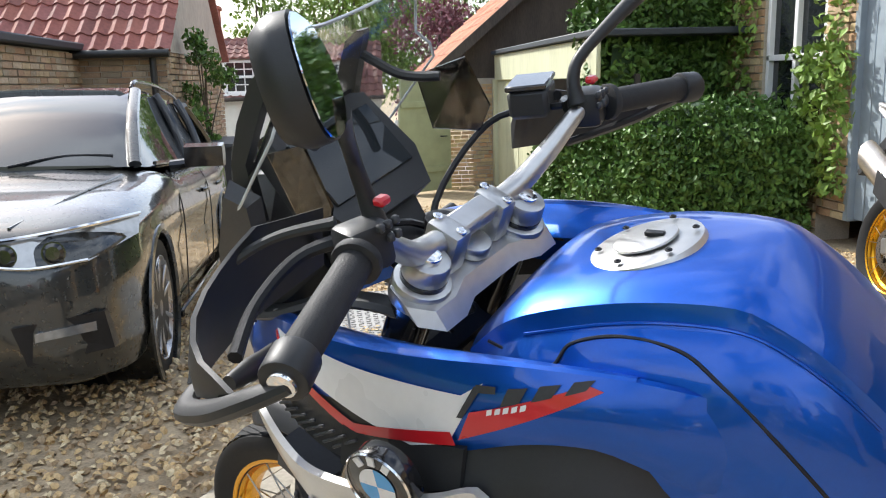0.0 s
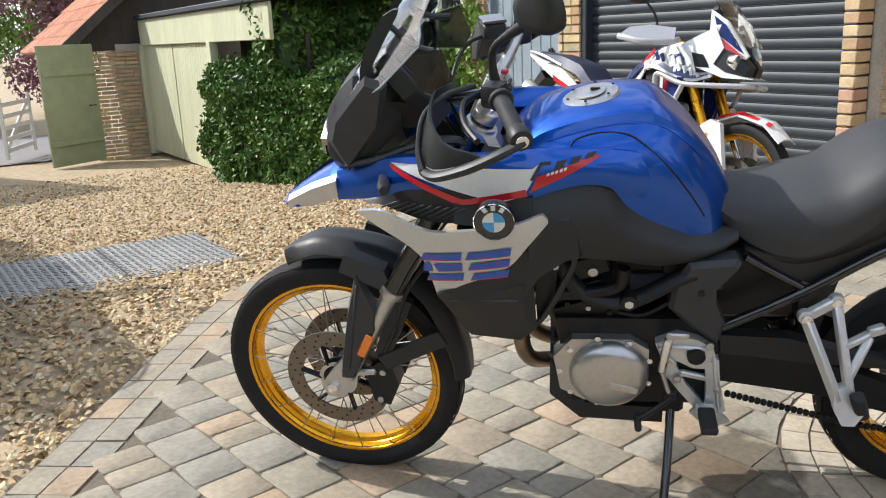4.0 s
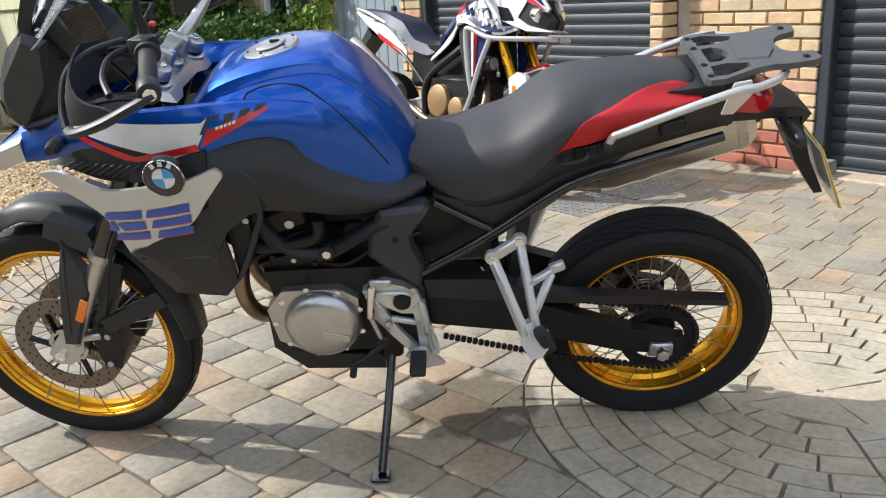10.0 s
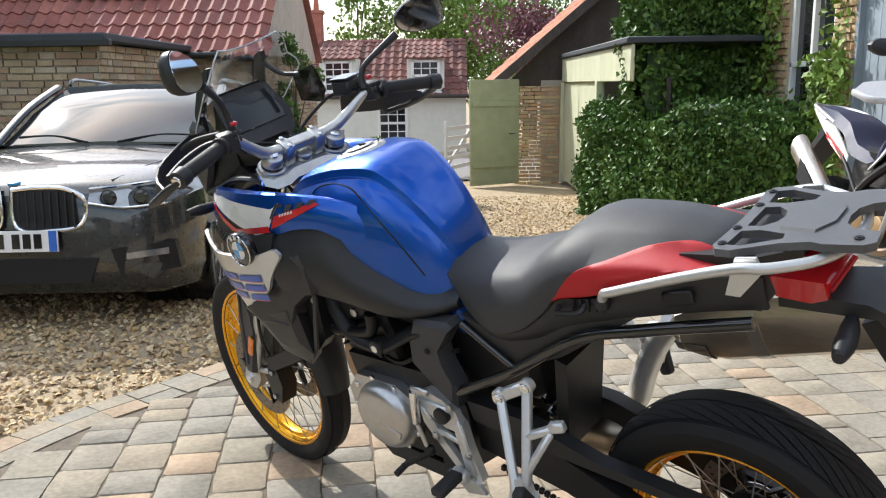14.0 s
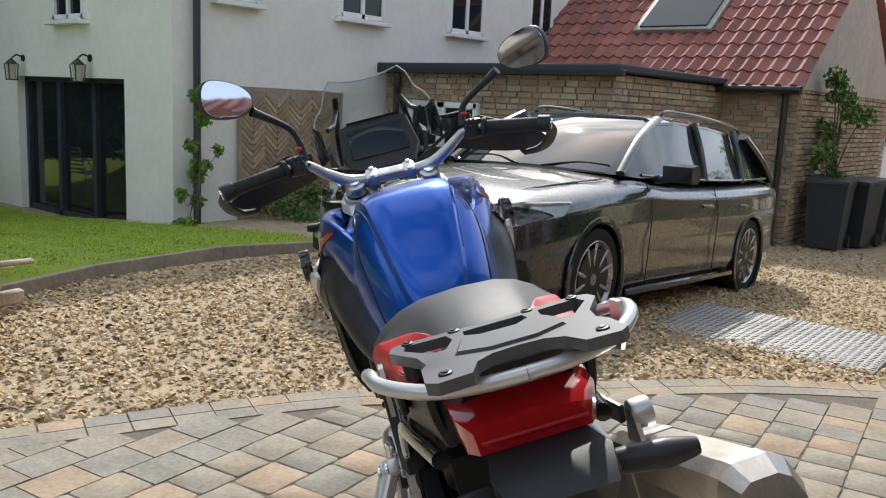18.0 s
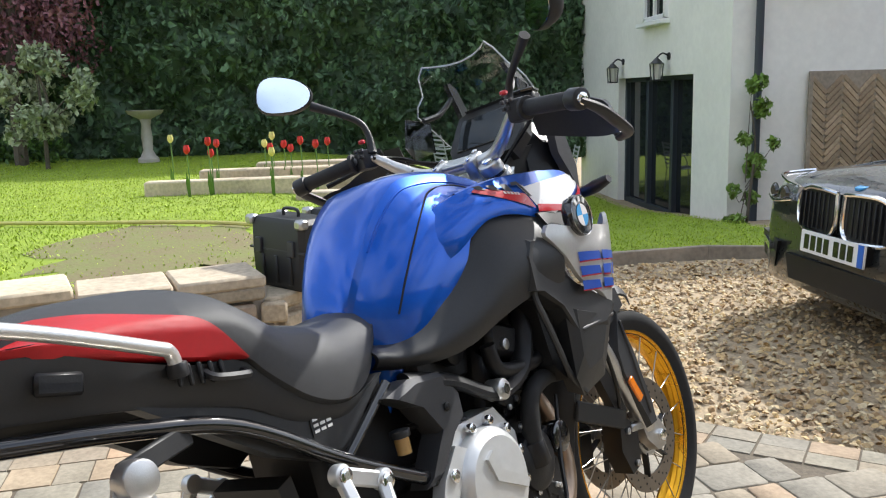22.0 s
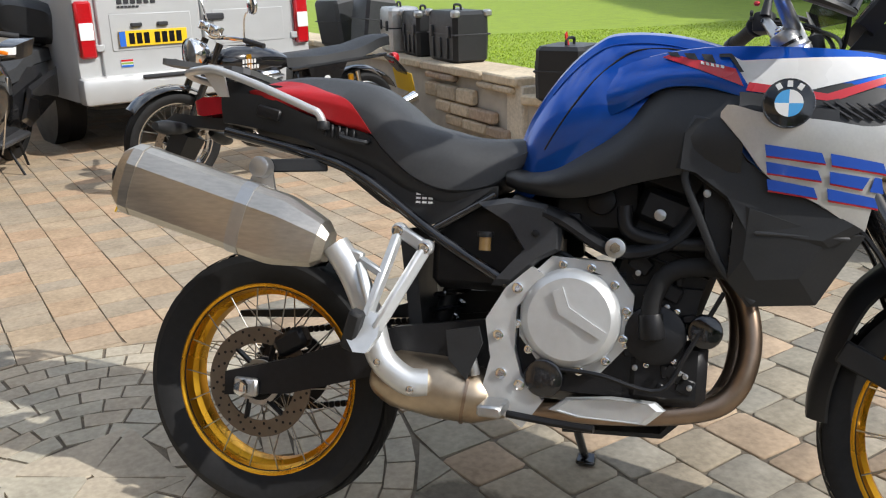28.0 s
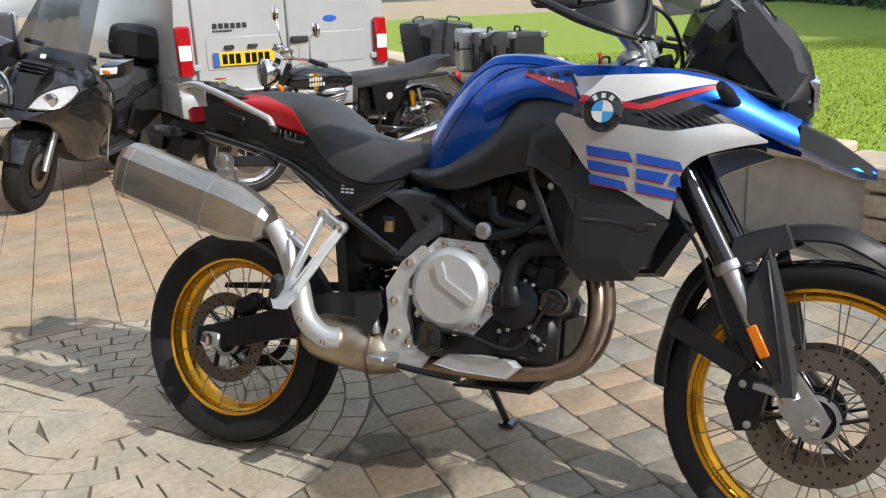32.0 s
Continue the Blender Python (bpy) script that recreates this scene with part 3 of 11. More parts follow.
# herringbone lattice panel on the wall
pan = part("lattice_panel", Box((XH + 0.02, 6.52, ZH + 0.95), (0.04, 1.75, 2.05)), M_timber, house, "brown herringbone timber panel")
me_strip = mesh_of(Box((0, 0, 0), (0.018, 0.27, 0.05), 0.004), "strip", M_weave)
for r in range(-2, 28):
    for c in range(9):
        yy, zz = 5.72 + c * 0.2, ZH - 0.1 + r * 0.08
        if not (ZH < zz < ZH + 1.9 and yy < 7.3):
            continue
        up = 45 if c % 2 else -45
        placed("strip", me_strip, pan, Matrix.Translation((XH + 0.05, yy + 0.02, zz)) @ Matrix.Rotation(radians(up), 4, "X"))
for yy in (5.64, 7.4):
    part("panel_frame", Box((XH + 0.055, yy, ZH + 0.95), (0.03, 0.05, 2.05), 0.004), M_timber, pan)


def casement_x(parent, x, y0, y1, z0, z1, lights=2):
    """White casement facing +x."""
    w = part("window", Box((x - 0.008, (y0 + y1) / 2, (z0 + z1) / 2), (0.04, y1 - y0, z1 - z0)), M_pane, parent, "white timber casement window")
    fr = bmesh.new()
    for i in range(lights + 1):
        box(fr, (x, y0 + (y1 - y0) * i / lights, (z0 + z1) / 2), (0.08, 0.07, z1 - z0 + 0.07), 0.006)
    for z in (z0, z1):
        box(fr, (x, (y0 + y1) / 2, z), (0.08, y1 - y0, 0.07), 0.006)
    part("frame", fr, M_white, w)
    part("sill", Box((x + 0.06, (y0 + y1) / 2, z0 - 0.08), (0.16, y1 - y0 + 0.16, 0.06), 0.008), M_white, w)


for y0, y1 in ((7.35, 8.2), (9.75, 10.6), (12.0, 12.7), (5.3, 5.9)):
    casement_x(house, XH + 0.02, y0, y1, 2.5, 3.55, 2)
# narrow upper window over the patio doors
w = part("window", Box((-11.0, YH - 0.0, 2.75), (0.8, 0.04, 1.0)), M_pane, house, "white timber casement window")
bm = bmesh.new()
for dx in (-0.4, 0, 0.4):
    box(bm, (-11.0 + dx, YH - 0.02, 2.75), (0.06, 0.08, 1.06), 0.006)
for z in (2.25, 3.25):
    box(bm, (-11.0, YH - 0.02, z), (0.86, 0.08, 0.06), 0.006)
part("frame", bm, M_white, w)
part("sill", Box((-11.0, YH - 0.07, 2.17), (1.0, 0.16, 0.06), 0.008), M_white, w)


def wall_lantern(x):
    l = thing("wall_lantern", "black wall lantern with clear glass beside the patio door", "lamp", pose(x, YH, 1.58), "lanterns on the house")
    part("bracket", Tube([(0, 0, 0.12), (0, -0.1, 0.16), (0, -0.18, 0.1)], 0.012, seg=8), M_blackmetal, l)
    part("rose", Cyl((0, 0.0, 0.12), (0, -0.02, 0.12), 0.05, seg=16), M_blackmetal, l)
    part("cap", Cyl((0, -0.18, 0.02), (0, -0.18, 0.1), 0.1, 0.02, seg=12), M_blackmetal, l)
    bm = bmesh.new()
    for dx in (-0.07, 0.07):
        for dy in (-0.07, 0.07):
            span(bm, (dx * 0.8, -0.18 + dy * 0.8, -0.2), (dx, -0.18 + dy, 0.03), 0.014, 0.014)
    box(bm, (0, -0.18, -0.2), (0.14, 0.14, 0.02), 0.004)
    part("cage", bm, M_blackmetal, l)
    part("glass", Cyl((0, -0.18, -0.19), (0, -0.18, 0.02), 0.06, 0.08, seg=8), M_lampglass, l)


M_blackmetal = mat("black_painted_metal", (0.015, 0.015, 0.016), 0.4, var=0.1, scale=40)
M_lampglass = mat("old_lantern_glass", (0.45, 0.44, 0.4), 0.1, var=0.1, scale=10)
wall_lantern(-12.5)
wall_lantern(-10.5)


def brick_field(bm, x0, x1, z0, z1, put, course=0.08, length=0.235, gap=0.012, depth=0.03, stone=0.0):
    """Courses of bricks in one mesh; put maps (along, up, out) to a place."""
    z, r = z0, 0
    while z < z1 - 0.02:
        x = x0 - (length / 2 if r % 2 else 0)
        while x < x1:
            l = length * (RNG.uniform(0.6, 1.3) if stone else RNG.choice([1.0, 1.0, 0.5]))
            a, b = max(x, x0), min(x + l - gap, x1)
            if b - a > 0.03:
                d = depth + RNG.uniform(-0.004, 0.006) + stone * RNG.uniform(0, 0.015)
                h = min(z + course - gap, z1)
                vs = [bm.verts.new(put(*p)) for p in ((a, z, 0), (b, z, 0), (b, h, 0), (a, h, 0), (a + 0.003, z + 0.003, d), (b - 0.003, z + 0.003, d), (b - 0.003, h - 0.003, d), (a + 0.003, h - 0.003, d))]
                for q in ((4, 5, 6, 7), (0, 1, 5, 4), (1, 2, 6, 5), (2, 3, 7, 6), (3, 0, 4, 7)):
                    bm.faces.new([vs[i] for i in q])
            x += l
        z += course
        r += 1
    return bm


# flat-roofed brick extension, and the tiled wing behind it
ext = thing("extension", "low brown brick extension with flat lead roof", "house")
YE = 8.3
bm = Box((-6.6, YE + 1.7, ZH + 1.15), (3.9, 3.3, 2.35))
part("wall_core", bm, M_wallrender, ext)
part("bricks", brick_field(bmesh.new(), -8.55, -4.65, ZH, 1.75, lambda a, u, o: (a, YE + 0.05 - o, u), stone=0.3), M_brick_old, ext)
part("side_bricks", brick_field(bmesh.new(), YE, YE + 3.3, ZH, 1.75, lambda a, u, o: (-4.65 + o, a, u), stone=0.3), M_brick_old, ext)
part("roof", Box((-6.55, YE + 1.65, 1.83), (4.1, 3.6, 0.1), 0.02), M_roller, ext, "grey lead roof edge")
part("gutter", Box((-6.55, YE - 0.1, 1.77), (4.2, 0.1, 0.08), 0.01), M_blackmetal, ext)
part("downpipe", Cyl((-8.25, YE - 0.06, ZH), (-8.25, YE - 0.06, 1.75), 0.05, seg=10), M_blackmetal, ext)
fd = part("french_door", Box((-7.35, YE + 0.0, ZH + 0.98), (1.2, 0.04, 1.75)), M_pane, ext, "cream timber french doors")
bm = bmesh.new()
for dx in (-0.62, -0.03, 0.03, 0.62):
    box(bm, (-7.35 + dx, YE - 0.02, ZH + 0.98), (0.08, 0.08, 1.85), 0.006)
for z in (0.1, 0.9, 1.86):
    box(bm, (-7.35, YE - 0.02, ZH + z), (1.3, 0.08, 0.08), 0.006)
part("frame", bm, M_white, fd)

wing = thing("tiled_wing", "brick wing with red pantile roof and skylight", "house")
YW, ZE = 11.6, 1.78
part("wall_core", Box((-7.4, YW + 2.55, 0.6), (7.75, 5.0, 2.4)), M_wallrender, wing)
part("front_bricks", brick_field(bmesh.new(), -4.65, -3.45, -0.65, 1.7, lambda a, u, o: (a, YW + 0.06 - o, u), stone=0.3), M_brick_old, wing)
part("gable_bricks", brick_field(bmesh.new(), YW, YW + 5.1, -0.7, 1.8, lambda a, u, o: (-3.5 + o, a, u), stone=0.3), M_brick_old, wing)
bm = bmesh.new()
for i in range(30):
    z = 1.8 + i * 0.08
    half = 2.55 - (z - 1.8) / 0.84
    if half < 0.1:
        break
    brick_field(bm, YW + 2.55 - half, YW + 2.55 + half, z, z + 0.08, lambda a, u, o: (-3.5 + o, a, u), stone=0.3)
part("gable_top", bm, M_brick_old, wing)
part("gable_core", Prism([(0, 1.75), (5.1, 1.75), (2.55, 3.9)], -0.05, 0.0), M_wallrender, wing).matrix_basis = Matrix.Translation((-3.5, YW, 0)) @ Matrix.Rotation(radians(90), 4, "Z")
ro = part("roof", pantiles(bmesh.new(), (-11.0, YW - 0.2, ZE), (-3.38, YW - 0.2, ZE), (-11.0, YW + 2.55, ZE + 2.2), 10, 36, 0.05), M_tile, wing, "red clay pantile roof")
part("rear_slope", Box((-7.2, YW + 3.95, ZE + 1.1), (7.7, 3.6, 0.06), rot=Matrix.Rotation(radians(-38.7), 4, "X")), M_tile, ro)
part("ridge", Cyl((-11, YW + 2.55, ZE + 2.2), (-3.38, YW + 2.55, ZE + 2.2), 0.1, seg=10), M_tile, ro)
SLOPE = Matrix.Rotation(math.atan2(2.2, 2.75), 4, "X")
sk = part("skylight", Box((-5.95, YW + 1.25, ZE + 1.24), (1.4, 1.1, 0.08), 0.01, SLOPE), M_metal_cover, wing, "grey framed skylight reflecting the sky")
part("pane", Box((-5.95, YW + 1.22, ZE + 1.28), (1.2, 0.95, 0.03), 0.004, SLOPE), M_pane, sk)
part("gutter", Cyl((-4.7, YW - 0.26, ZE - 0.05), (-3.4, YW - 0.26, ZE - 0.05), 0.055, seg=10), M_blackmetal, wing)
part("downpipe", Cyl((-3.65, YW - 0.1, -0.6), (-3.65, YW - 0.1, ZE - 0.05), 0.045, seg=10), M_blackmetal, wing)

# ---- garage barn along the forecourt ----
XB = 3.1
barn = thing("garage_barn", "buff brick barn with two roller garage doors", "garage")
bm = bmesh.new()
for y0, y1, z0, z1 in ((4.95, 5.25, 0, 2.2), (6.35, 6.85, 0, 3.4), (8.0, 12.5, -0.4, 3.4), (1.2, 2.2, 0, 2.2), (-2.9, -2.0, 0, 2.2), (-7.0, -5.6, 0, 2.2), (6.85, 8.0, -0.3, 0.75), (6.85, 8.0, 2.2, 3.4), (-7.0, 6.35, 2.2, 3.4)):
    box(bm, (XB + 0.22, (y0 + y1) / 2, (z0 + z1) / 2), (0.34, y1 - y0, z1 - z0))
part("wall_core", bm, M_mortar, barn)
bm = Box((XB + 3.4, 2.5, 3.45), (6.6, 19.6, 0.1))
box(bm, (XB + 6.5, 2.5, 1.6), (0.3, 19.6, 3.8))
box(bm, (XB + 3.3, 12.4, 1.5), (6.6, 0.3, 3.9))
box(bm, (XB + 3.3, -7.1, 1.6), (6.6, 0.3, 3.8))
part("shell", bm, M_mortar, barn)


def roller_door(y0, y1, z1=2.15):
    d = thing("roller_door", "dark blue-grey ribbed steel roller garage door, closed", "garage door", pose(XB + 0.12, (y0 + y1) / 2, 0), "garage doors", "structure")
    w = y1 - y0
    me = None
    n = int(z1 / 0.077)
    for i in range(n):
        if me is None:
            bm = bmesh.new()
            prof = [(0.0, 0.002), (0.004, 0.005), (-0.003, 0.016), (-0.006, 0.038), (-0.003, 0.062), (0.004, 0.073), (0.0, 0.0765), (0.02, 0.0765), (0.02, 0.002)]
            loft(bm, [[(x, s * w / 2, z) for x, z in prof] for s in (-1, 1)])
            me = mesh_of(bm, "slat", M_roller, 60)
        placed("slat", me, d, Matrix.Translation((0, 0, 0.035 + i * 0.077)))
    part("bottom_rail", Box((0, 0, 0.02), (0.04, w, 0.05), 0.006), M_roller, d)
    for s in (-1, 1):
        part("guide_rail", Box((-0.03, s * (w / 2 + 0.03), z1 / 2), (0.1, 0.09, z1), 0.008), M_roller, d)
    part("sill", Box((-0.12, 0, 0.012), (0.2, w + 0.2, 0.03), 0.006), M_coping, d, "pale concrete threshold")


roller_door(2.38, 4.9)
roller_door(-1.95, 1.15)
roller_door(-5.6, -2.95)

# stone-buff brick piers, brick by brick
BR_L, BR_H = 0.225, 0.08
bm = Box((0, 0, BR_H / 2 - 0.005), (0.03, BR_L - 0.012, BR_H - 0.012), 0.005)
me_stretch = mesh_of(bm, "brick", M_brick)
bm = Box((0, 0, BR_H / 2 - 0.005), (0.03, 0.105, BR_H - 0.012), 0.005)
me_head = mesh_of(bm, "brick", M_brick)
bm = Box((0, 0, BR_H / 2 - 0.005), (0.034, BR_L - 0.012, BR_H - 0.012), 0.005)
me_red = mesh_of(bm, "brick", M_redbrick)
bm = Box((0, 0, BR_H / 2 - 0.005), (0.16, 0.105, BR_H - 0.012), 0.006)
me_quoin = mesh_of(bm, "brick", M_brick)


def brick_pier(y0, y1, z0, z1, x=XB + 0.04, red=3):
    """Single bricks in alternating courses, red ones at the foot."""
    z, r = z0, 0
    while z < z1 - 0.05:
        y = y0 - (0.11 if r % 2 else 0)
        while y < y1:
            left = y1 - y
            me, l = (me_stretch, BR_L) if left >= BR_L and y >= y0 - 0.001 else (me_head, 0.117)
            if y < y0 - 0.001:
                y = y0
            if left < 0.08:
                break
            if r < red and me is me_stretch:
                me = me_red
            placed("brick", me, barn, Matrix.Translation((x + RNG.uniform(-0.003, 0.003), y + l / 2, z)))
            y += l
        z += BR_H
        r += 1


brick_pier(1.2, 2.16, 0.0, 1.75)
for i in range(26):
    placed("brick", me_quoin, barn, Matrix.Translation((XB - 0.05, 2.24, i * BR_H)))
part("upper_bricks", brick_field(bmesh.new(), 1.2, 2.2, 1.76, 2.2, lambda a, u, o: (XB + 0.05 - o, a, u)), M_brick_far, barn)
part("lintel_bricks", brick_field(bmesh.new(), -7.0, 6.35, 2.2, 3.4, lambda a, u, o: (XB + 0.05 - o, a, u)), M_brick_far, barn)
part("corner_bricks", brick_field(bmesh.new(), 6.35, 6.85, 0, 3.4, lambda a, u, o: (XB + 0.05 - o, a, u)), M_brick_far, barn)
part("far_bricks", brick_field(bmesh.new(), 8.0, 12.4, -0.4, 3.4, lambda a, u, o: (XB + 0.05 - o, a, u)), M_brick_far, barn)
part("pier_bricks", brick_field(bmesh.new(), 4.95, 5.25, 0, 2.2, lambda a, u, o: (XB + 0.05 - o, a, u)), M_brick_far, barn)
part("pier_bricks", brick_field(bmesh.new(), -2.9, -2.05, 0, 2.2, lambda a, u, o: (XB + 0.05 - o, a, u)), M_brick_far, barn)
part("end_bricks", brick_field(bmesh.new(), -7.0, -5.7, 0, 2.2, lambda a, u, o: (XB + 0.05 - o, a, u)), M_brick_far, barn)
part("sill_bricks", brick_field(bmesh.new(), 6.85, 8.0, -0.3, 0.75, lambda a, u, o: (XB + 0.05 - o, a, u)), M_brick_far, barn)
part("roof", pantiles(bmesh.new(), (XB - 0.3, 12.4, 3.4), (XB - 0.3, -7.0, 3.4), (XB + 3.4, 12.4, 5.6), 10, 60, 0.05), M_tile, barn)
part("foot_block", Box((XB - 0.08, 1.08, 0.055), (0.14, 0.11, 0.11), 0.006), M_metal_cover, barn, "grey concrete block at the pier's foot")
# boarded blue door
bd = thing("plank_door", "grey-blue painted boarded door in the barn", "door", pose(XB + 0.1, 5.8, 0), "", "structure")
for i in range(7):
    part("plank", Box((0, -0.45 + 0.15 * i, 1.02), (0.04, 0.143, 2.0), 0.006), M_blue_door, bd)
bm = bmesh.new()
for s in (-0.55, 0.55):
    box(bm, (-0.02, s, 1.05), (0.12, 0.07, 2.1), 0.006)
box(bm, (-0.02, 0, 2.1), (0.12, 1.15, 0.08), 0.006)
part("frame", bm, M_blue_door, bd)
part("latch", Box((-0.04, -0.4, 1.0), (0.03, 0.05, 0.14), 0.006), M_blackmetal, bd)
casement = part("window", Box((XB + 0.14, 7.42, 1.45), (0.04, 1.1, 1.45)), M_pane, barn, "pale grey window with four panes")
bm = bmesh.new()
for y in (6.9, 7.42, 7.94):
    box(bm, (XB + 0.1, y, 1.45), (0.07, 0.06, 1.5), 0.005)
for z in (0.75, 1.42, 2.17):
    box(bm, (XB + 0.1, 7.42, z), (0.07, 1.1, 0.06), 0.005)
part("frame", bm, M_white, casement)

# ---- old shed with double doors ----
ZS = -0.55
shed = thing("shed", "old shed with orange tiled gable and sage green doors", "shed")
XS = 1.5
bm = Box((XS + 1.9, 14.6, ZS + 0.9), (4.6, 0.25, 1.9))
box(bm, (XS + 3.6, 11.4, ZS + 0.9), (0.25, 6.2, 1.9))
part("gable_wall", bm, M_wallrender, shed)
part("gable_bricks", brick_field(bmesh.new(), 0.6, 1.45, ZS - 0.1, ZS + 1.75, lambda a, u, o: (a, 14.49 - o, u), course=0.07, stone=0.8), M_brick_far, shed)
part("gable_boarding", Prism([(0.4, 1.2), (5.0, 1.2), (2.75, 3.35)], 14.5, 14.56), M_darkwood, shed, "dark weathered gable boards")
rs = part("roof", pantiles(bmesh.new(), (0.15, 18.5, 1.22), (0.15, 14.15, 1.22), (2.78, 18.5, 3.45), 9, 20, 0.05), M_tile_or, shed, "orange pantile roof")
part("rear_slope", Box((4.1, 16.3, 2.4), (3.4, 4.3, 0.06), rot=Matrix.Rotation(radians(40), 4, "Y")), M_tile_or, rs)
part("ridge", Cyl((2.78, 14.1, 3.46), (2.78, 18.5, 3.46), 0.12, seg=10), M_tile_or, rs)
bm = bmesh.new()
span(bm, (0.1, 14.12, 1.14), (2.78, 14.12, 3.38), 0.05, 0.16)
span(bm, (5.4, 14.12, 1.14), (2.78, 14.12, 3.38), 0.05, 0.16)
part("barge_board", bm, M_darkwood, rs)
part("body", Box((XS + 2.2, 16.5, ZS + 0.9), (4.2, 3.8, 1.8)), M_mortar, shed)
fa = part("fascia", Box((XS - 0.02, 11.2, 1.47), (0.05, 6.0, 0.42), 0.01), M_green_paint, shed, "sage green boarded fascia")
part("lean_to_roof", Box((XS + 1.05, 11.2, 1.72), (2.3, 6.1, 0.07), 0.01), M_roller, shed)
for i, (y0, y1) in enumerate(((12.45, 14.2), (10.55, 12.4))):
    d = part("door", Box((XS + 0.05, (y0 + y1) / 2, ZS + 0.92), (0.03, y1 - y0, 1.78)), M_green_paint, shed, "sage green boarded double door")
    n = int((y1 - y0) / 0.12)
    for j in range(n):
        part("board", Box((XS + 0.02, y0 + (j + 0.5) * (y1 - y0) / n, ZS + 0.92), (0.03, (y1 - y0) / n - 0.008, 1.78), 0.005), M_green_paint, d)
for y in (14.28, 10.45):
    part("post", Box((XS, y, ZS + 0.9), (0.12, 0.14, 1.85), 0.008), M_green_paint, shed)
part("dark_bay", Box((XS + 0.4, 9.3, 0.4), (0.05, 2.2, 1.8)), M_darkwood, shed)

# tall olive gate leaf standing open beside the shed
gt = thing("tall_gate", "olive green solid timber gate leaf standing open", "gate", pose(0.2, 13.9, ground_z(0, 13.9), 0, 0, 30))
part("leaf", Box((0, 0, 0.98), (1.05, 0.05, 1.9), 0.008), M_gate_green, gt)
for z in (0.4, 1.5):
    part("rail", Box((0, -0.035, z), (1.0, 0.03, 0.1), 0.005), M_gate_green, gt)
part("handle", Tube([(0.3, -0.04, 0.95), (0.3, -0.08, 0.95), (0.4, -0.08, 0.95)], 0.01), M_blackmetal, gt)
fg = thing("field_gate", "white five-bar timber gate at the road", "gate", pose(-0.4, 16.3, ground_z(0, 16.3), 0, 0, 65))
for z in (0.25, 0.45, 0.65, 0.85, 1.05):
    part("bar", Box((0, 0, z), (1.5, 0.03, 0.08), 0.005), M_white, fg)
for x in (-0.72, 0.72):
    part("stile", Box((x, 0, 0.65), (0.08, 0.05, 1.1), 0.005), M_white, fg)
part("brace", span(bmesh.new(), (-0.7, 0.02, 0.25), (0.7, 0.02, 1.05), 0.03, 0.08), M_white, fg)

# ---- garden wall ----
gw = thing("garden_wall", "low rendered retaining wall with sandstone coping", "wall", None, "", "structure")


def wall_run(ys, top, name, rendered=True):
    """A stretch of wall along the face line, its coping stones one by one."""
    bm = bmesh.new()
    pts = [(wall_x(y), y) for y in ys]
    for (xa, ya), (xb, yb) in zip(pts, pts[1:]):
        d = Vector((xb - xa, yb - ya, 0))
        n = Vector((-d.y, d.x, 0)).normalized()
        if n.x > 0:
            n = -n
        c = Vector(((xa + xb) / 2, (ya + yb) / 2, top / 2 - 0.06)) + n * 0.17
        box(bm, c, (d.length + 0.02, 0.3, top - 0.02), 0.0, Matrix.Rotation(math.atan2(d.y, d.x), 4, "Z"))
    part(name, bm, M_wallrender if rendered else M_mortar, gw)
    for (xa, ya), (xb, yb) in zip(pts, pts[1:]):
        d = Vector((xb - xa, yb - ya, 0))
        n = Vector((-d.y, d.x, 0)).normalized()
        if n.x > 0:
            n = -n
        k = max(1, round(d.length / 0.55))
        for i in range(k):
            c = Vector((xa, ya, top - 0.03)) + d * ((i + 0.5) / k) + n * 0.15
            l = d.length / k - 0.012
            part("coping_stone", Box(c, (l, 0.38 + RNG.uniform(-0.02, 0.02), 0.06), 0.012, Matrix.Rotation(math.atan2(d.y, d.x) + RNG.uniform(-0.02, 0.02), 4, "Z")), M_coping, gw)


def wall_stones(ys, z0, z1, prob=1.0):
    """Rubble stones that show in the wall's face."""
    z = z0
    while z < z1 - 0.04:
        h = RNG.uniform(0.07, 0.12)
        y = ys[0]
        while y < ys[1]:
            l = RNG.uniform(0.14, 0.34)
            if RNG.random() < prob:
                xa, xb = wall_x(y), wall_x(min(y + l, ys[1]))
                ang = math.atan2(l, xb - xa)
                part("stone", Box(((xa + xb) / 2 + 0.012, y + l / 2, z + h / 2), (l - 0.015, 0.06, min(h, z1 - z) - 0.012), 0.012, Matrix.Rotation(ang, 4, "Z")), M_stone, gw)
            y += l
        z += h


wall_run([-12, -9, -6, -4.5, -3.5, -2.6], 0.64, "upper_wall")
wall_run([-2.6, -2.15, -1.7], 0.54, "middle_wall")
wall_run([-1.7, -1.3, -0.9], 0.495, "middle_wall")
wall_run([-0.9, -0.5, -0.1], 0.455, "middle_wall")
wall_run([-0.1, 0.35, 0.65, 0.95], 0.33, "end_wall", False)
wall_stones((-3.9, -2.9), 0.22, 0.56, 0.8)
wall_stones((-0.7, -0.1), 0.02, 0.4)
wall_stones((-0.1, 0.95), 0.02, 0.27)
part("pier", Box((wall_x(-2.65) - 0.17, -2.68, 0.3), (0.36, 0.2, 0.58), 0.01), M_mortar, gw)

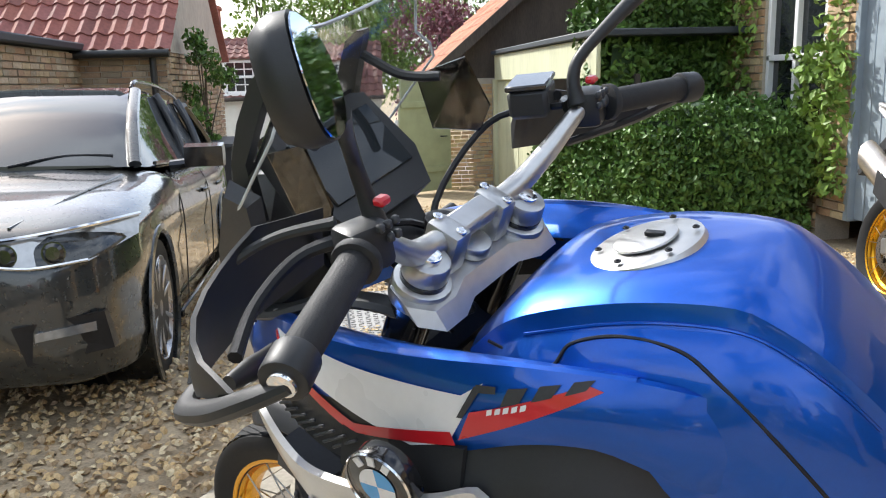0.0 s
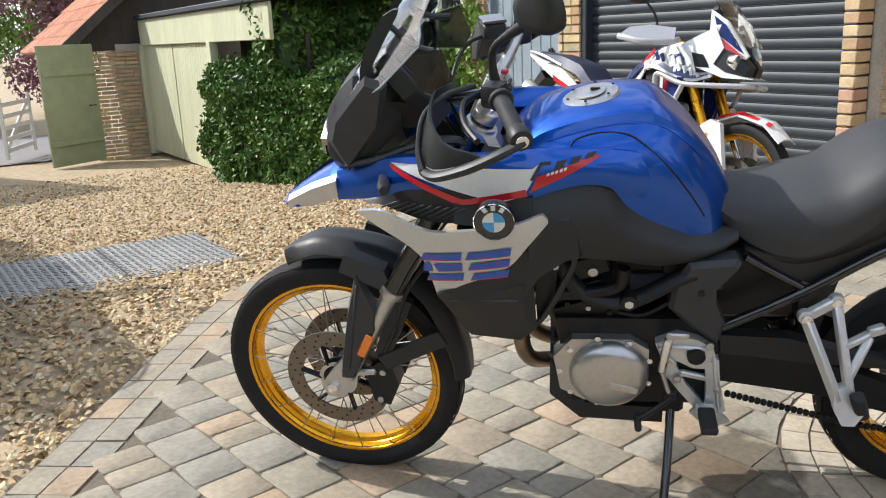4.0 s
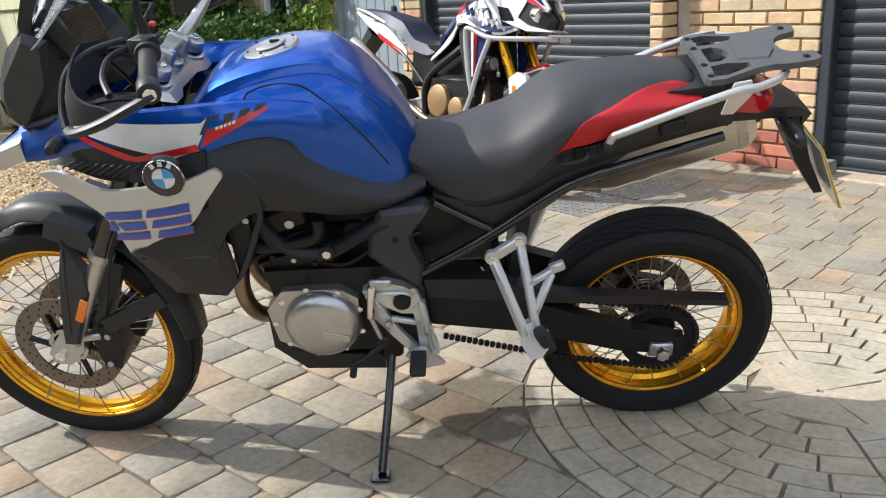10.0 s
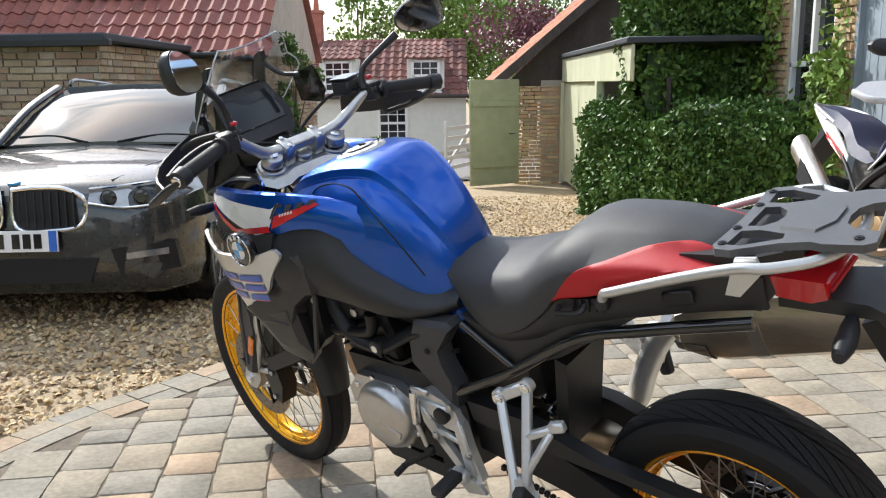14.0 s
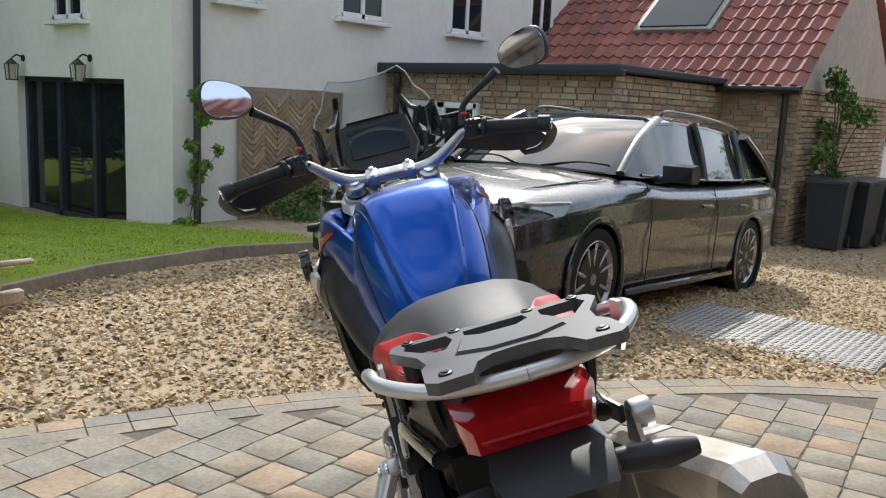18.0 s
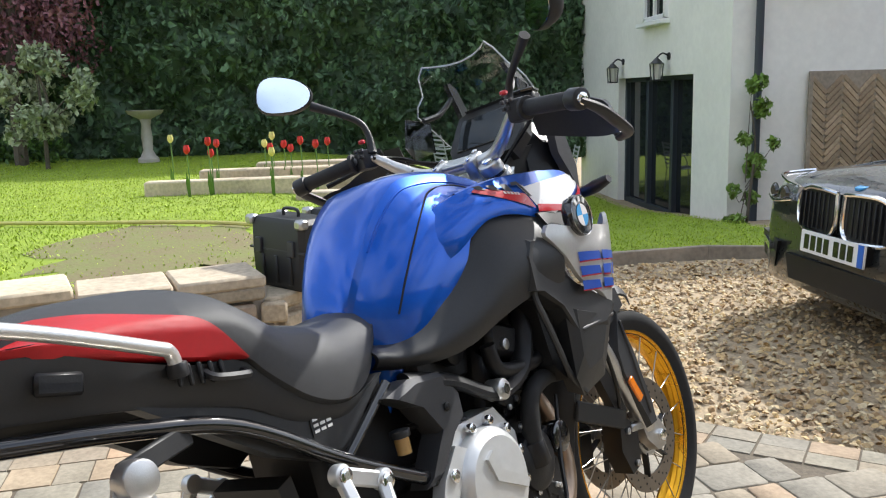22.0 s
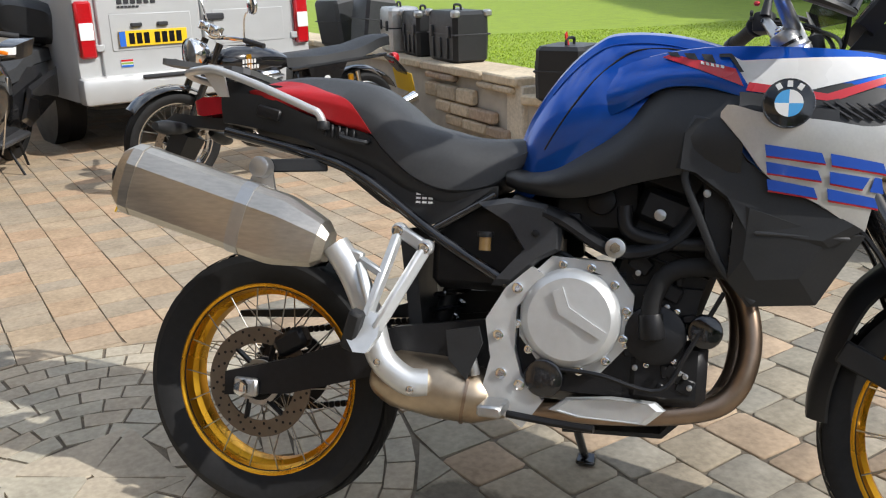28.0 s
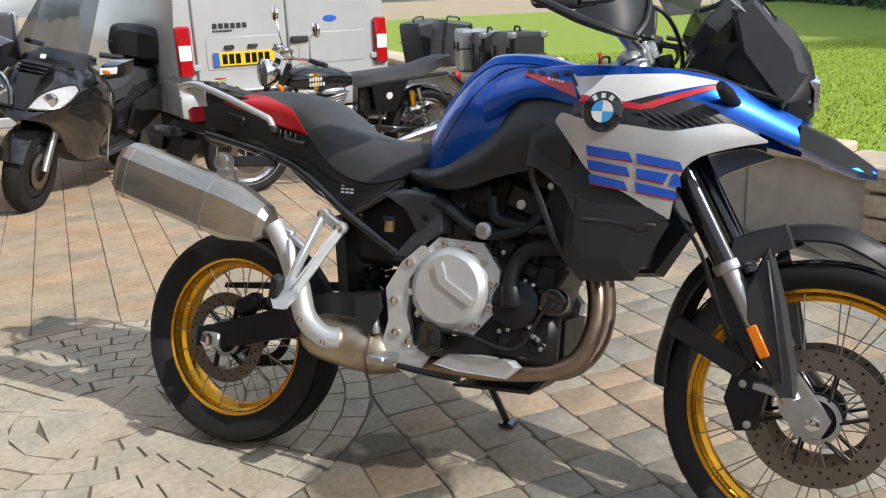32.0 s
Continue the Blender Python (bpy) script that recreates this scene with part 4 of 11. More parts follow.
# ---- lawn ----
verts, faces = [], []
lx, ly = np.arange(-40, -2.2, 0.4), np.arange(-40, 4.61, 0.4)
keep = {}
for i, x in enumerate(lx):
    for j, y in enumerate(ly):
        lim = wall_x(min(max(y, -12), 0.95)) - 0.12
        if y > 0.95:
            lim = float(np.interp(y, [0.95, 1.8, 3.5, 4.6], [-4.75, -5.05, -5.2, -5.25]))
        xx = min(x, lim)
        keep[i, j] = len(verts)
        verts.append((xx, y, lawn_z(xx, y)))
for i in range(len(lx) - 1):
    for j in range(len(ly) - 1):
        q = (keep[i, j], keep[i + 1, j], keep[i + 1, j + 1], keep[i, j + 1])
        if len({tuple(np.round(verts[k], 4)) for k in q}) == 4:
            faces.append(q)
raw(verts, faces, "lawn", M_grass_soil, "bright green garden lawn behind the low wall", "lawn", "structure", smooth=True)
pts, sizes = [], []
while len(pts) < 150000:
    d = RNG.random() ** 1.6
    x, y = -2.6 - 11.5 * d, RNG.uniform(-10, 4.5)
    lim = wall_x(min(max(y, -12), 0.95)) - 0.3 if y < 0.95 else float(np.interp(y, [0.95, 1.8, 3.5, 4.6], [-4.8, -5.1, -5.25, -5.3]))
    if x > lim:
        continue
    if (x + 4.6) ** 2 / 1.6 + (y + 1.0) ** 2 / 0.5 < 1 and RNG.random() < 0.75:
        continue
    pts.append((x, y, lawn_z(x, y)))
    sizes.append(RNG.uniform(0.012, 0.028))
BLADE = [(-0.16, 0, 0), (0.16, 0, 0), (0.24, 0.25, 0.55), (0.05, 0.7, 0.8)]
v, f = scatter(np.array(pts), np.array(sizes), BLADE, [(0, 1, 2), (0, 2, 3)], tilt=0.3)
raw(v, f, "grass", M_grass, "short sunlit grass blades", "grass")
# bare patch worn into the lawn by the wall
pv, pf = [(-4.6, -1.0, lawn_z(-4.6, -1.0) + 0.012)], []
for r in (0.5, 1.0):
    for i in range(36):
        a = 2 * math.pi * i / 36
        q = r * (1 + (0.6 * noise.noise(Vector((math.cos(a) * 2.6, math.sin(a) * 2.6, 3))) if r == 1.0 else 0))
        x, y = -4.6 + 1.25 * q * math.cos(a), -1.0 + 0.72 * q * math.sin(a)
        pv.append((x, y, lawn_z(x, y) + (0.012 if r < 1 else 0.004)))
for i in range(36):
    pf += [(0, 1 + i, 1 + (i + 1) % 36), (1 + i, 37 + i, 37 + (i + 1) % 36), (1 + i, 37 + (i + 1) % 36, 1 + (i + 1) % 36)]
raw(pv, pf, "soil_patch", M_soil, "bare brown soil patch in the lawn", "soil", "structure", smooth=True)
# timber edging between lawn and gravel
te = thing("timber_edging", "low weathered timber edging along the lawn", "edging", None, "", "structure")
epts = [(-4.72, 1.05), (-5.02, 1.85), (-5.15, 3.0), (-5.2, 4.6), (-5.25, 6.5)]
for (xa, ya), (xb, yb) in zip(epts, epts[1:]):
    part("board", span(bmesh.new(), (xa, ya, ground_z(xa, ya) + 0.03), (xb, yb, ground_z(xb, yb) + 0.03), 0.05, 0.11, 0.006), M_timber, te)


# ---- hedges, trees, shrubs ----
def leaf_cloud(centres, radii, n, size, squash=1.0, surface=0.6):
    """Leaves spread over the outer part of soft lumps."""
    c = np.array(centres)
    r = np.array(radii)
    w = (r.prod(1) ** (2 / 3))
    pick = RNG.choice(len(c), n, p=w / w.sum())
    d = RNG.normal(size=(n, 3))
    d /= np.linalg.norm(d, axis=1)[:, None]
    rad = 1 - (1 - surface) * RNG.random(n) ** 1.5
    p = c[pick] + d * r[pick] * rad[:, None] * RNG.uniform(0.9, 1.08, (n, 1))
    return scatter(p, RNG.uniform(0.7, 1.3, n) * size, LEAF, LEAF_F, tilt=0.9)


def lumps(x0, x1, y0, y1, z0, z1, n, r):
    c = np.stack([RNG.uniform(x0, x1, n), RNG.uniform(y0, y1, n), RNG.uniform(z0, z1, n)], 1)
    return c, np.stack([RNG.uniform(0.7, 1.2, n) * r] * 3, 1)


def hedge(name, label, path, z0, z1, n, size, m, depth=0.25):
    """A clipped hedge: a rough dark core along a path, leaves all over its face."""
    h = thing(name, label, "hedge")
    p = smooth_line([(x, y, 0) for x, y in path], 6)
    cum = np.concatenate([[0], np.cumsum([(b - a).length for a, b in zip(p, p[1:])])])
    X, Y = [q.x for q in p], [q.y for q in p]

    def spot(d, z, out):
        x, y = np.interp(d, cum, X), np.interp(d, cum, Y)
        e = 0.05
        tx, ty = np.interp(d + e, cum, X) - np.interp(d - e, cum, X), np.interp(d + e, cum, Y) - np.interp(d - e, cum, Y)
        l = math.hypot(tx, ty) or 1.0
        k = noise.noise(Vector((x * 1.3, y * 1.3, z * 1.3))) * depth + noise.noise(Vector((x * 4, y * 4, z * 4))) * depth * 0.4
        q = (z - z0) / (z1 - z0)
        o = out + k - 0.6 * depth * max(0, q - 0.85) / 0.15 * 2
        return (float(x - ty / l * o), float(y + tx / l * o), z + 0.5 * k * (q > 0.9))

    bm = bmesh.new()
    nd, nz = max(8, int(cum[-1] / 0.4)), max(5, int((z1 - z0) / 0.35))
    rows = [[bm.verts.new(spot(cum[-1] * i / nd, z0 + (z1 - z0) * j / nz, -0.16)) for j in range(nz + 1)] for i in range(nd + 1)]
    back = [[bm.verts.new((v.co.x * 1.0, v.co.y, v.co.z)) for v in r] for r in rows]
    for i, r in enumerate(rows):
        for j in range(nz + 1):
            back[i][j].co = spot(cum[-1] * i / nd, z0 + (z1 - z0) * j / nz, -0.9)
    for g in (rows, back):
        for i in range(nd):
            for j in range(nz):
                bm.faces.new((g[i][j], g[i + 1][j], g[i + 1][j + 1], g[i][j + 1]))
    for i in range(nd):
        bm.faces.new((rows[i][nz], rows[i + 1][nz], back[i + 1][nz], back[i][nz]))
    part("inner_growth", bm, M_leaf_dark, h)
    pts = [spot(RNG.uniform(0, cum[-1]), z0 + (z1 - z0) * RNG.random() ** 0.9, abs(RNG.normal(0, 0.05))) for _ in range(n)]
    top = [(*spot(RNG.uniform(0, cum[-1]), z1, -RNG.uniform(0, 0.8))[:2], z1 + RNG.normal(0.0, 0.06)) for _ in range(n // 7)]
    v, f = scatter(np.array(pts + top), RNG.uniform(0.7, 1.3, n + n // 7) * size, LEAF, LEAF_F, tilt=0.9)
    raw(v, f, "leaves", m, "", "", "", h)
    return h


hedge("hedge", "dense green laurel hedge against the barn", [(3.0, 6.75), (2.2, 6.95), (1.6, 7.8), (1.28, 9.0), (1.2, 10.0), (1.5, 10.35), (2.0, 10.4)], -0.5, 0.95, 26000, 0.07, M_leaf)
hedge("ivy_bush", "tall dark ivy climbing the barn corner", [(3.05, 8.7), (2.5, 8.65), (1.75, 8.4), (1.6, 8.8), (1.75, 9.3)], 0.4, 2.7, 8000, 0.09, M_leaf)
# ivy on the barn wall round the window and door
pts = []
for y0, y1, z0, z1, n in ((8.0, 8.7, 0.3, 3.4, 900), (6.3, 7.1, 0.2, 1.5, 900), (6.7, 8.4, 0.2, 0.9, 900), (6.35, 6.8, 1.2, 2.6, 220), (8.6, 9.6, 1.2, 3.4, 700)):
    for _ in range(n):
        pts.append((XB - 0.02 - abs(RNG.normal(0, 0.07)), RNG.uniform(y0, y1) + RNG.normal(0, 0.06), RNG.uniform(z0, z1)))
v, f = scatter(np.array(pts), RNG.uniform(0.06, 0.12, len(pts)), LEAF, LEAF_F, tilt=0.9)
raw(v, f, "ivy", M_leaf_light, "yellow-green ivy climbing the barn wall", "ivy")
# tall dark hedge behind the lawn
hx = [(-15.2, 5.6), (-15.0, 3.6), (-14.7, 0.5), (-14.8, -3.5), (-16, -8), (-19, -14), (-24, -23), (-31, -36), (-39, -52)]
hedge("tall_hedge", "tall dark conifer hedge behind the lawn", [(x + 0.2, y) for x, y in hx], 0.0, 6.2, 120000, 0.165, M_leaf_dark, 0.55)


def tree(name, label, base, height, crown_r, m, n, size, trunk=0.12, lumps_n=22, low=0.35, flat=1.0):
    t = thing(name, label, "tree", pose(*base))
    bm = bmesh.new()
    tube(bm, [(0, 0, -0.2), (0.05, 0.03, height * 0.3), (0, 0.1, height * 0.6), (0.05, 0, height * 0.85)], [trunk, trunk * 0.7, trunk * 0.3], seg=8)
    cs, rs2 = [], []
    for i in range(lumps_n):
        a, q = RNG.uniform(0, 6.28), RNG.random() ** 0.6
        z = height * RNG.uniform(low, 1.0)
        sh = math.sin(math.pi * min(max((z / height - low) / (1 - low) * 0.85 + 0.12, 0), 1)) ** 0.6
        p = (math.cos(a) * crown_r * q * sh, math.sin(a) * crown_r * q * sh * flat, z)
        cs.append(p)
        rs2.append([crown_r * RNG.uniform(0.22, 0.4)] * 3)
        if i % 2 == 0:
            tube(bm, [(0, 0, height * 0.3 + 0.3 * z * 0.3), (p[0] * 0.5, p[1] * 0.5, z * 0.8), p], [trunk * 0.35, trunk * 0.1], seg=5, n=3)
    part("trunk", bm, M_bark, t)
    v, f = leaf_cloud(cs, rs2, n, size, surface=0.3)
    raw(v, f, "crown", m, "", "", "", t)
    return t


tree("tree", "broad green garden tree behind the cottages", (-1.0, 33, -1.2), 7.2, 3.6, M_leaf_light, 9000, 0.22, 0.2, 40)
tree("tree", "broad green garden tree behind the cottages", (3.0, 36, -1.2), 7.4, 3.8, M_leaf_light, 9000, 0.22, 0.2, 40)
tree("tree", "slim young green tree behind the cottage roof", (-4.3, 33, -1.2), 6.4, 1.5, M_leaf_light, 1600, 0.2, 0.1, 16)
tree("tree", "purple-leaved tree beside the cottage", (1.6, 24, -1.2), 4.6, 2.0, M_leaf_red, 5000, 0.14, 0.12, 24)
tree("tree", "dark green tree beside the cottage", (4.4, 23, -1.1), 5.0, 2.2, M_leaf, 5000, 0.14, 0.12, 24)
tree("tree", "purple-leaved tree at the end of the lawn", (-13.6, -5.1, 0.3), 4.6, 2.0, M_leaf_red, 12000, 0.1, 0.12, 34, 0.42)
tree("variegated_shrub", "pale variegated shrub in the border", (-12.6, -4.35, 0.3), 1.75, 0.75, M_leaf_pale, 2600, 0.11, 0.04, 16, 0.3)
tree("shrub", "dark green rounded shrub in the border", (-13.8, -6.6, 0.3), 1.9, 0.8, M_leaf, 2000, 0.09, 0.05, 12, 0.15)
tree("shrub", "green shrub in the border by the hedge", (-15.0, -10.0, 0.3), 1.8, 1.0, M_leaf, 2000, 0.1, 0.05, 12, 0.15)
# low planting and seed heads along the foot of the hedge
pts = []
for _ in range(5200):
    y = RNG.uniform(-22, -4.5)
    x = float(np.interp(y, [-23, -14, -8, -3.5], [-24, -19, -16, -14.8])) + 0.75 + abs(RNG.normal(0, 0.35))
    clump = 0.55 + 0.45 * noise.noise(Vector((x * 0.9, y * 0.9, 2.0)))
    pts.append((x, y, lawn_z(x, y) + 0.02 + clump * 0.75 * RNG.random()))
v, f = scatter(np.array(pts), RNG.uniform(0.06, 0.13, len(pts)), LEAF, LEAF_F, tilt=0.9)
raw(v, f, "border_plants", M_leaf, "mixed green border plants at the hedge foot", "plants")
dg = thing("grass_clump", "dry straw-coloured ornamental grass clump in the border", "grass clump", pose(-17.6, -15.2, lawn_z(-17.6, -15.2)))
bm = bmesh.new()
for k in range(240):
    a, q = RNG.uniform(0, 6.28), RNG.uniform(0.02, 0.5)
    h, w = RNG.uniform(0.5, 0.85) * (1 - 0.4 * q * q), 0.016
    vs = [bm.verts.new(p) for p in ((-w * math.sin(a), w * math.cos(a), 0), (w * math.sin(a), -w * math.cos(a), 0), (0.6 * q * math.cos(a), 0.6 * q * math.sin(a), h), (0.95 * q * math.cos(a), 0.95 * q * math.sin(a), h * 0.8))]
    bm.faces.new(vs[:3])
    bm.faces.new((vs[0], vs[2], vs[3]))
part("tuft", bm, M_straw, dg)
tree("climbing_shrub", "slim yellow-green shrub against the drainpipe", (XH + 0.35, 4.75, ZH), 1.95, 0.32, M_leaf_light, 900, 0.08, 0.02, 12, 0.1)
tree("fern_shrub", "spreading green fern-leaved shrub by the lattice panel", (-7.3, 7.0, ZH), 1.25, 0.95, M_leaf_light, 2600, 0.09, 0.03, 18, 0.3)
tree("shrub", "dark green shrub below the lattice panel", (-7.9, 6.2, ZH), 0.7, 0.6, M_leaf, 1200, 0.07, 0.03, 10, 0.2)
tree("shrub", "bright green rounded bush by the bins", (-2.2, 14.6, -0.65), 1.0, 0.6, M_leaf_light, 1800, 0.08, 0.03, 12, 0.2)
tree("climbing_shrub", "green climber on the wing's gable wall", (-3.15, 12.4, -0.6), 2.6, 0.5, M_leaf, 1500, 0.09, 0.04, 14, 0.35)

# ---- materials of the vehicles ----
M_blue = mat("blue_metallic_paint", (0.0, 0.075, 0.42), 0.34, 0.75, var=0.05, scale=300, coat=0.6, rvar=0.03, local=True)
M_blackpl = mat("satin_black_plastic", (0.018, 0.0188, 0.0202), 0.46, var=0.12, scale=200, bump=0.06, bscale=900, spec=0.4, local=True)
M_greypl = mat("grey_black_plastic", (0.04, 0.041, 0.044), 0.4, var=0.1, scale=200, bump=0.05, bscale=900, spec=0.28, local=True)
M_gloss = mat("gloss_black", (0.01, 0.01, 0.011), 0.15, var=0.1, scale=40, coat=0.6, local=True)
M_silverp = mat("silver_paint", (0.55, 0.55, 0.54), 0.32, 0.55, var=0.05, scale=200, coat=0.5, rvar=0.04, local=True)
M_cast = mat("cast_aluminium", (0.5, 0.5, 0.495), 0.34, 0.92, var=0.08, scale=60, bump=0.08, bscale=500, local=True)
M_white_cast = mat("pale_aluminium", (0.6, 0.61, 0.61), 0.36, 0.6, var=0.06, scale=50, bump=0.06, bscale=500, local=True)
M_steel = mat("brushed_steel", (0.54, 0.5, 0.44), 0.32, 0.95, var=0.14, scale=30, stretch=(1, 6, 6), rvar=0.1, local=True)
M_collector = mat("straw_tinted_steel", (0.42, 0.34, 0.25), 0.36, 0.9, var=0.25, scale=25, local=True)
M_header = mat("heat_tinted_steel", (0.3, 0.22, 0.16), 0.35, 0.95, var=0.25, scale=18, local=True)
M_chrome = mat("polished_chrome", (0.8, 0.8, 0.8), 0.12, 1.0, var=0.04, scale=30, rvar=0.05, local=True)
M_gold = mat("gold_anodised_rim", (0.83, 0.4, 0.025), 0.27, 0.9, var=0.06, scale=40, rvar=0.06, local=True)
M_rubber = mat("tyre_rubber", (0.014, 0.014, 0.0145), 0.72, var=0.2, scale=60, bump=0.1, bscale=300, spec=0.28, local=True)
M_grip = mat("grip_rubber", (0.025, 0.025, 0.026), 0.65, var=0.15, scale=120, bump=0.2, bscale=500, spec=0.28, local=True)
M_vinyl = mat("grey_black_seat_vinyl", (0.042, 0.043, 0.045), 0.5, var=0.1, scale=150, bump=0.18, bscale=1200, spec=0.28, local=True)
M_redv = mat("red_seat_vinyl", (0.4, 0.004, 0.008), 0.5, var=0.08, scale=150, bump=0.15, bscale=1200, local=True)
M_red = mat("red_paint", (0.5, 0.012, 0.02), 0.3, var=0.04, scale=100, coat=0.5, local=True)
M_whitep = mat("white_paint", (0.68, 0.68, 0.67), 0.28, var=0.03, scale=80, coat=0.6, local=True)
M_redlens = mat("red_lens", (0.42, 0.008, 0.012), 0.08, var=0.1, scale=60, coat=0.5, local=True)
M_amber = mat("amber_lens", (0.8, 0.2, 0.01), 0.15, var=0.1, scale=80, coat=0.5, local=True)
M_engine = mat("black_engine_paint", (0.011, 0.011, 0.012), 0.38, var=0.2, scale=70, bump=0.1, bscale=300, spec=0.28, local=True)
M_decal = mat("blue_decal", (0.012, 0.07, 0.4), 0.35, var=0.04, scale=80, coat=0.3, local=True)
M_sky_decal = mat("light_blue_enamel", (0.05, 0.3, 0.62), 0.25, var=0.03, scale=80, coat=0.5, local=True)
M_fluid = mat("brake_fluid", (0.36, 0.22, 0.08), 0.25, var=0.1, scale=60, coat=0.3, local=True)
M_disc = mat("brake_disc_steel", (0.2, 0.17, 0.14), 0.4, 0.9, var=0.1, scale=50, rvar=0.08, local=True)
M_spoke = mat("steel_spoke", (0.33, 0.32, 0.3), 0.35, 0.9, var=0.1, scale=60, local=True)
M_mirror = bpy.data.materials.new("mirror_glass")
M_mirror.use_nodes = True
M_mirror.node_tree.nodes["Principled BSDF"].inputs["Metallic"].default_value = 1.0
M_mirror.node_tree.nodes["Principled BSDF"].inputs["Roughness"].default_value = 0.03
M_mirror.node_tree.nodes["Principled BSDF"].inputs["Base Color"].default_value = (0.52, 0.6, 0.7, 1)
M_screen = glass("smoked_screen", (0.85, 0.88, 0.88), 0.02)
M_flap = glass("smoked_flap", (0.12, 0.12, 0.12), 0.05)
M_clear = glass("clear_lens", (0.95, 0.96, 0.97), 0.02)
# opaque pale colour that paints the screen edge's bright refraction
M_screen_edge = mat("refraction_glint_edge", (0.42, 0.45, 0.46), 0.15, var=0.05, scale=40, coat=0.8, local=True)
M_yellow = mat("yellow_plate", (0.78, 0.5, 0.015), 0.4, var=0.03, scale=60, local=True)

# ---- shared motorcycle parts ----
def arc_pts(cx, cz, r, a0, a1, n, y):
    return [(cx + r * math.cos(radians(a0 + (a1 - a0) * i / n)), y, cz + r * math.sin(radians(a0 + (a1 - a0) * i / n))) for i in range(n + 1)]


def decal(bm, poly, depth, flip=1.0, lift=0.0015, n=6):
    """A thin foil laid on a skin: poly of (x, z) quads a-b over d-c."""
    a, b, c, d = poly
    rows = []
    for i in range(n + 1):
        t = i / n
        row = []
        for j in range(3):
            s = j / 2
            x = (a[0] + (b[0] - a[0]) * t) * (1 - s) + (d[0] + (c[0] - d[0]) * t) * s
            z = (a[1] + (b[1] - a[1]) * t) * (1 - s) + (d[1] + (c[1] - d[1]) * t) * s
            row.append(bm.verts.new((x, flip * (depth(x, z) + lift), z)))
        rows.append(row)
    for p, q in zip(rows, rows[1:]):
        for j in range(2):
            bm.faces.new((p[j], q[j], q[j + 1], p[j + 1]))
    return bm


def bolt(parent, p, axis, r=0.008, h=0.006, m=None, name="bolt"):
    a = Vector(p)
    d = Vector(axis)
    bm = Cyl(a, a + d * h, r, seg=10, bevel=0.0015)
    cyl(bm, a + d * h, a + d * (h + 0.0012), r * 0.5, seg=6)
    return part(name, bm, m or M_chrome, parent)


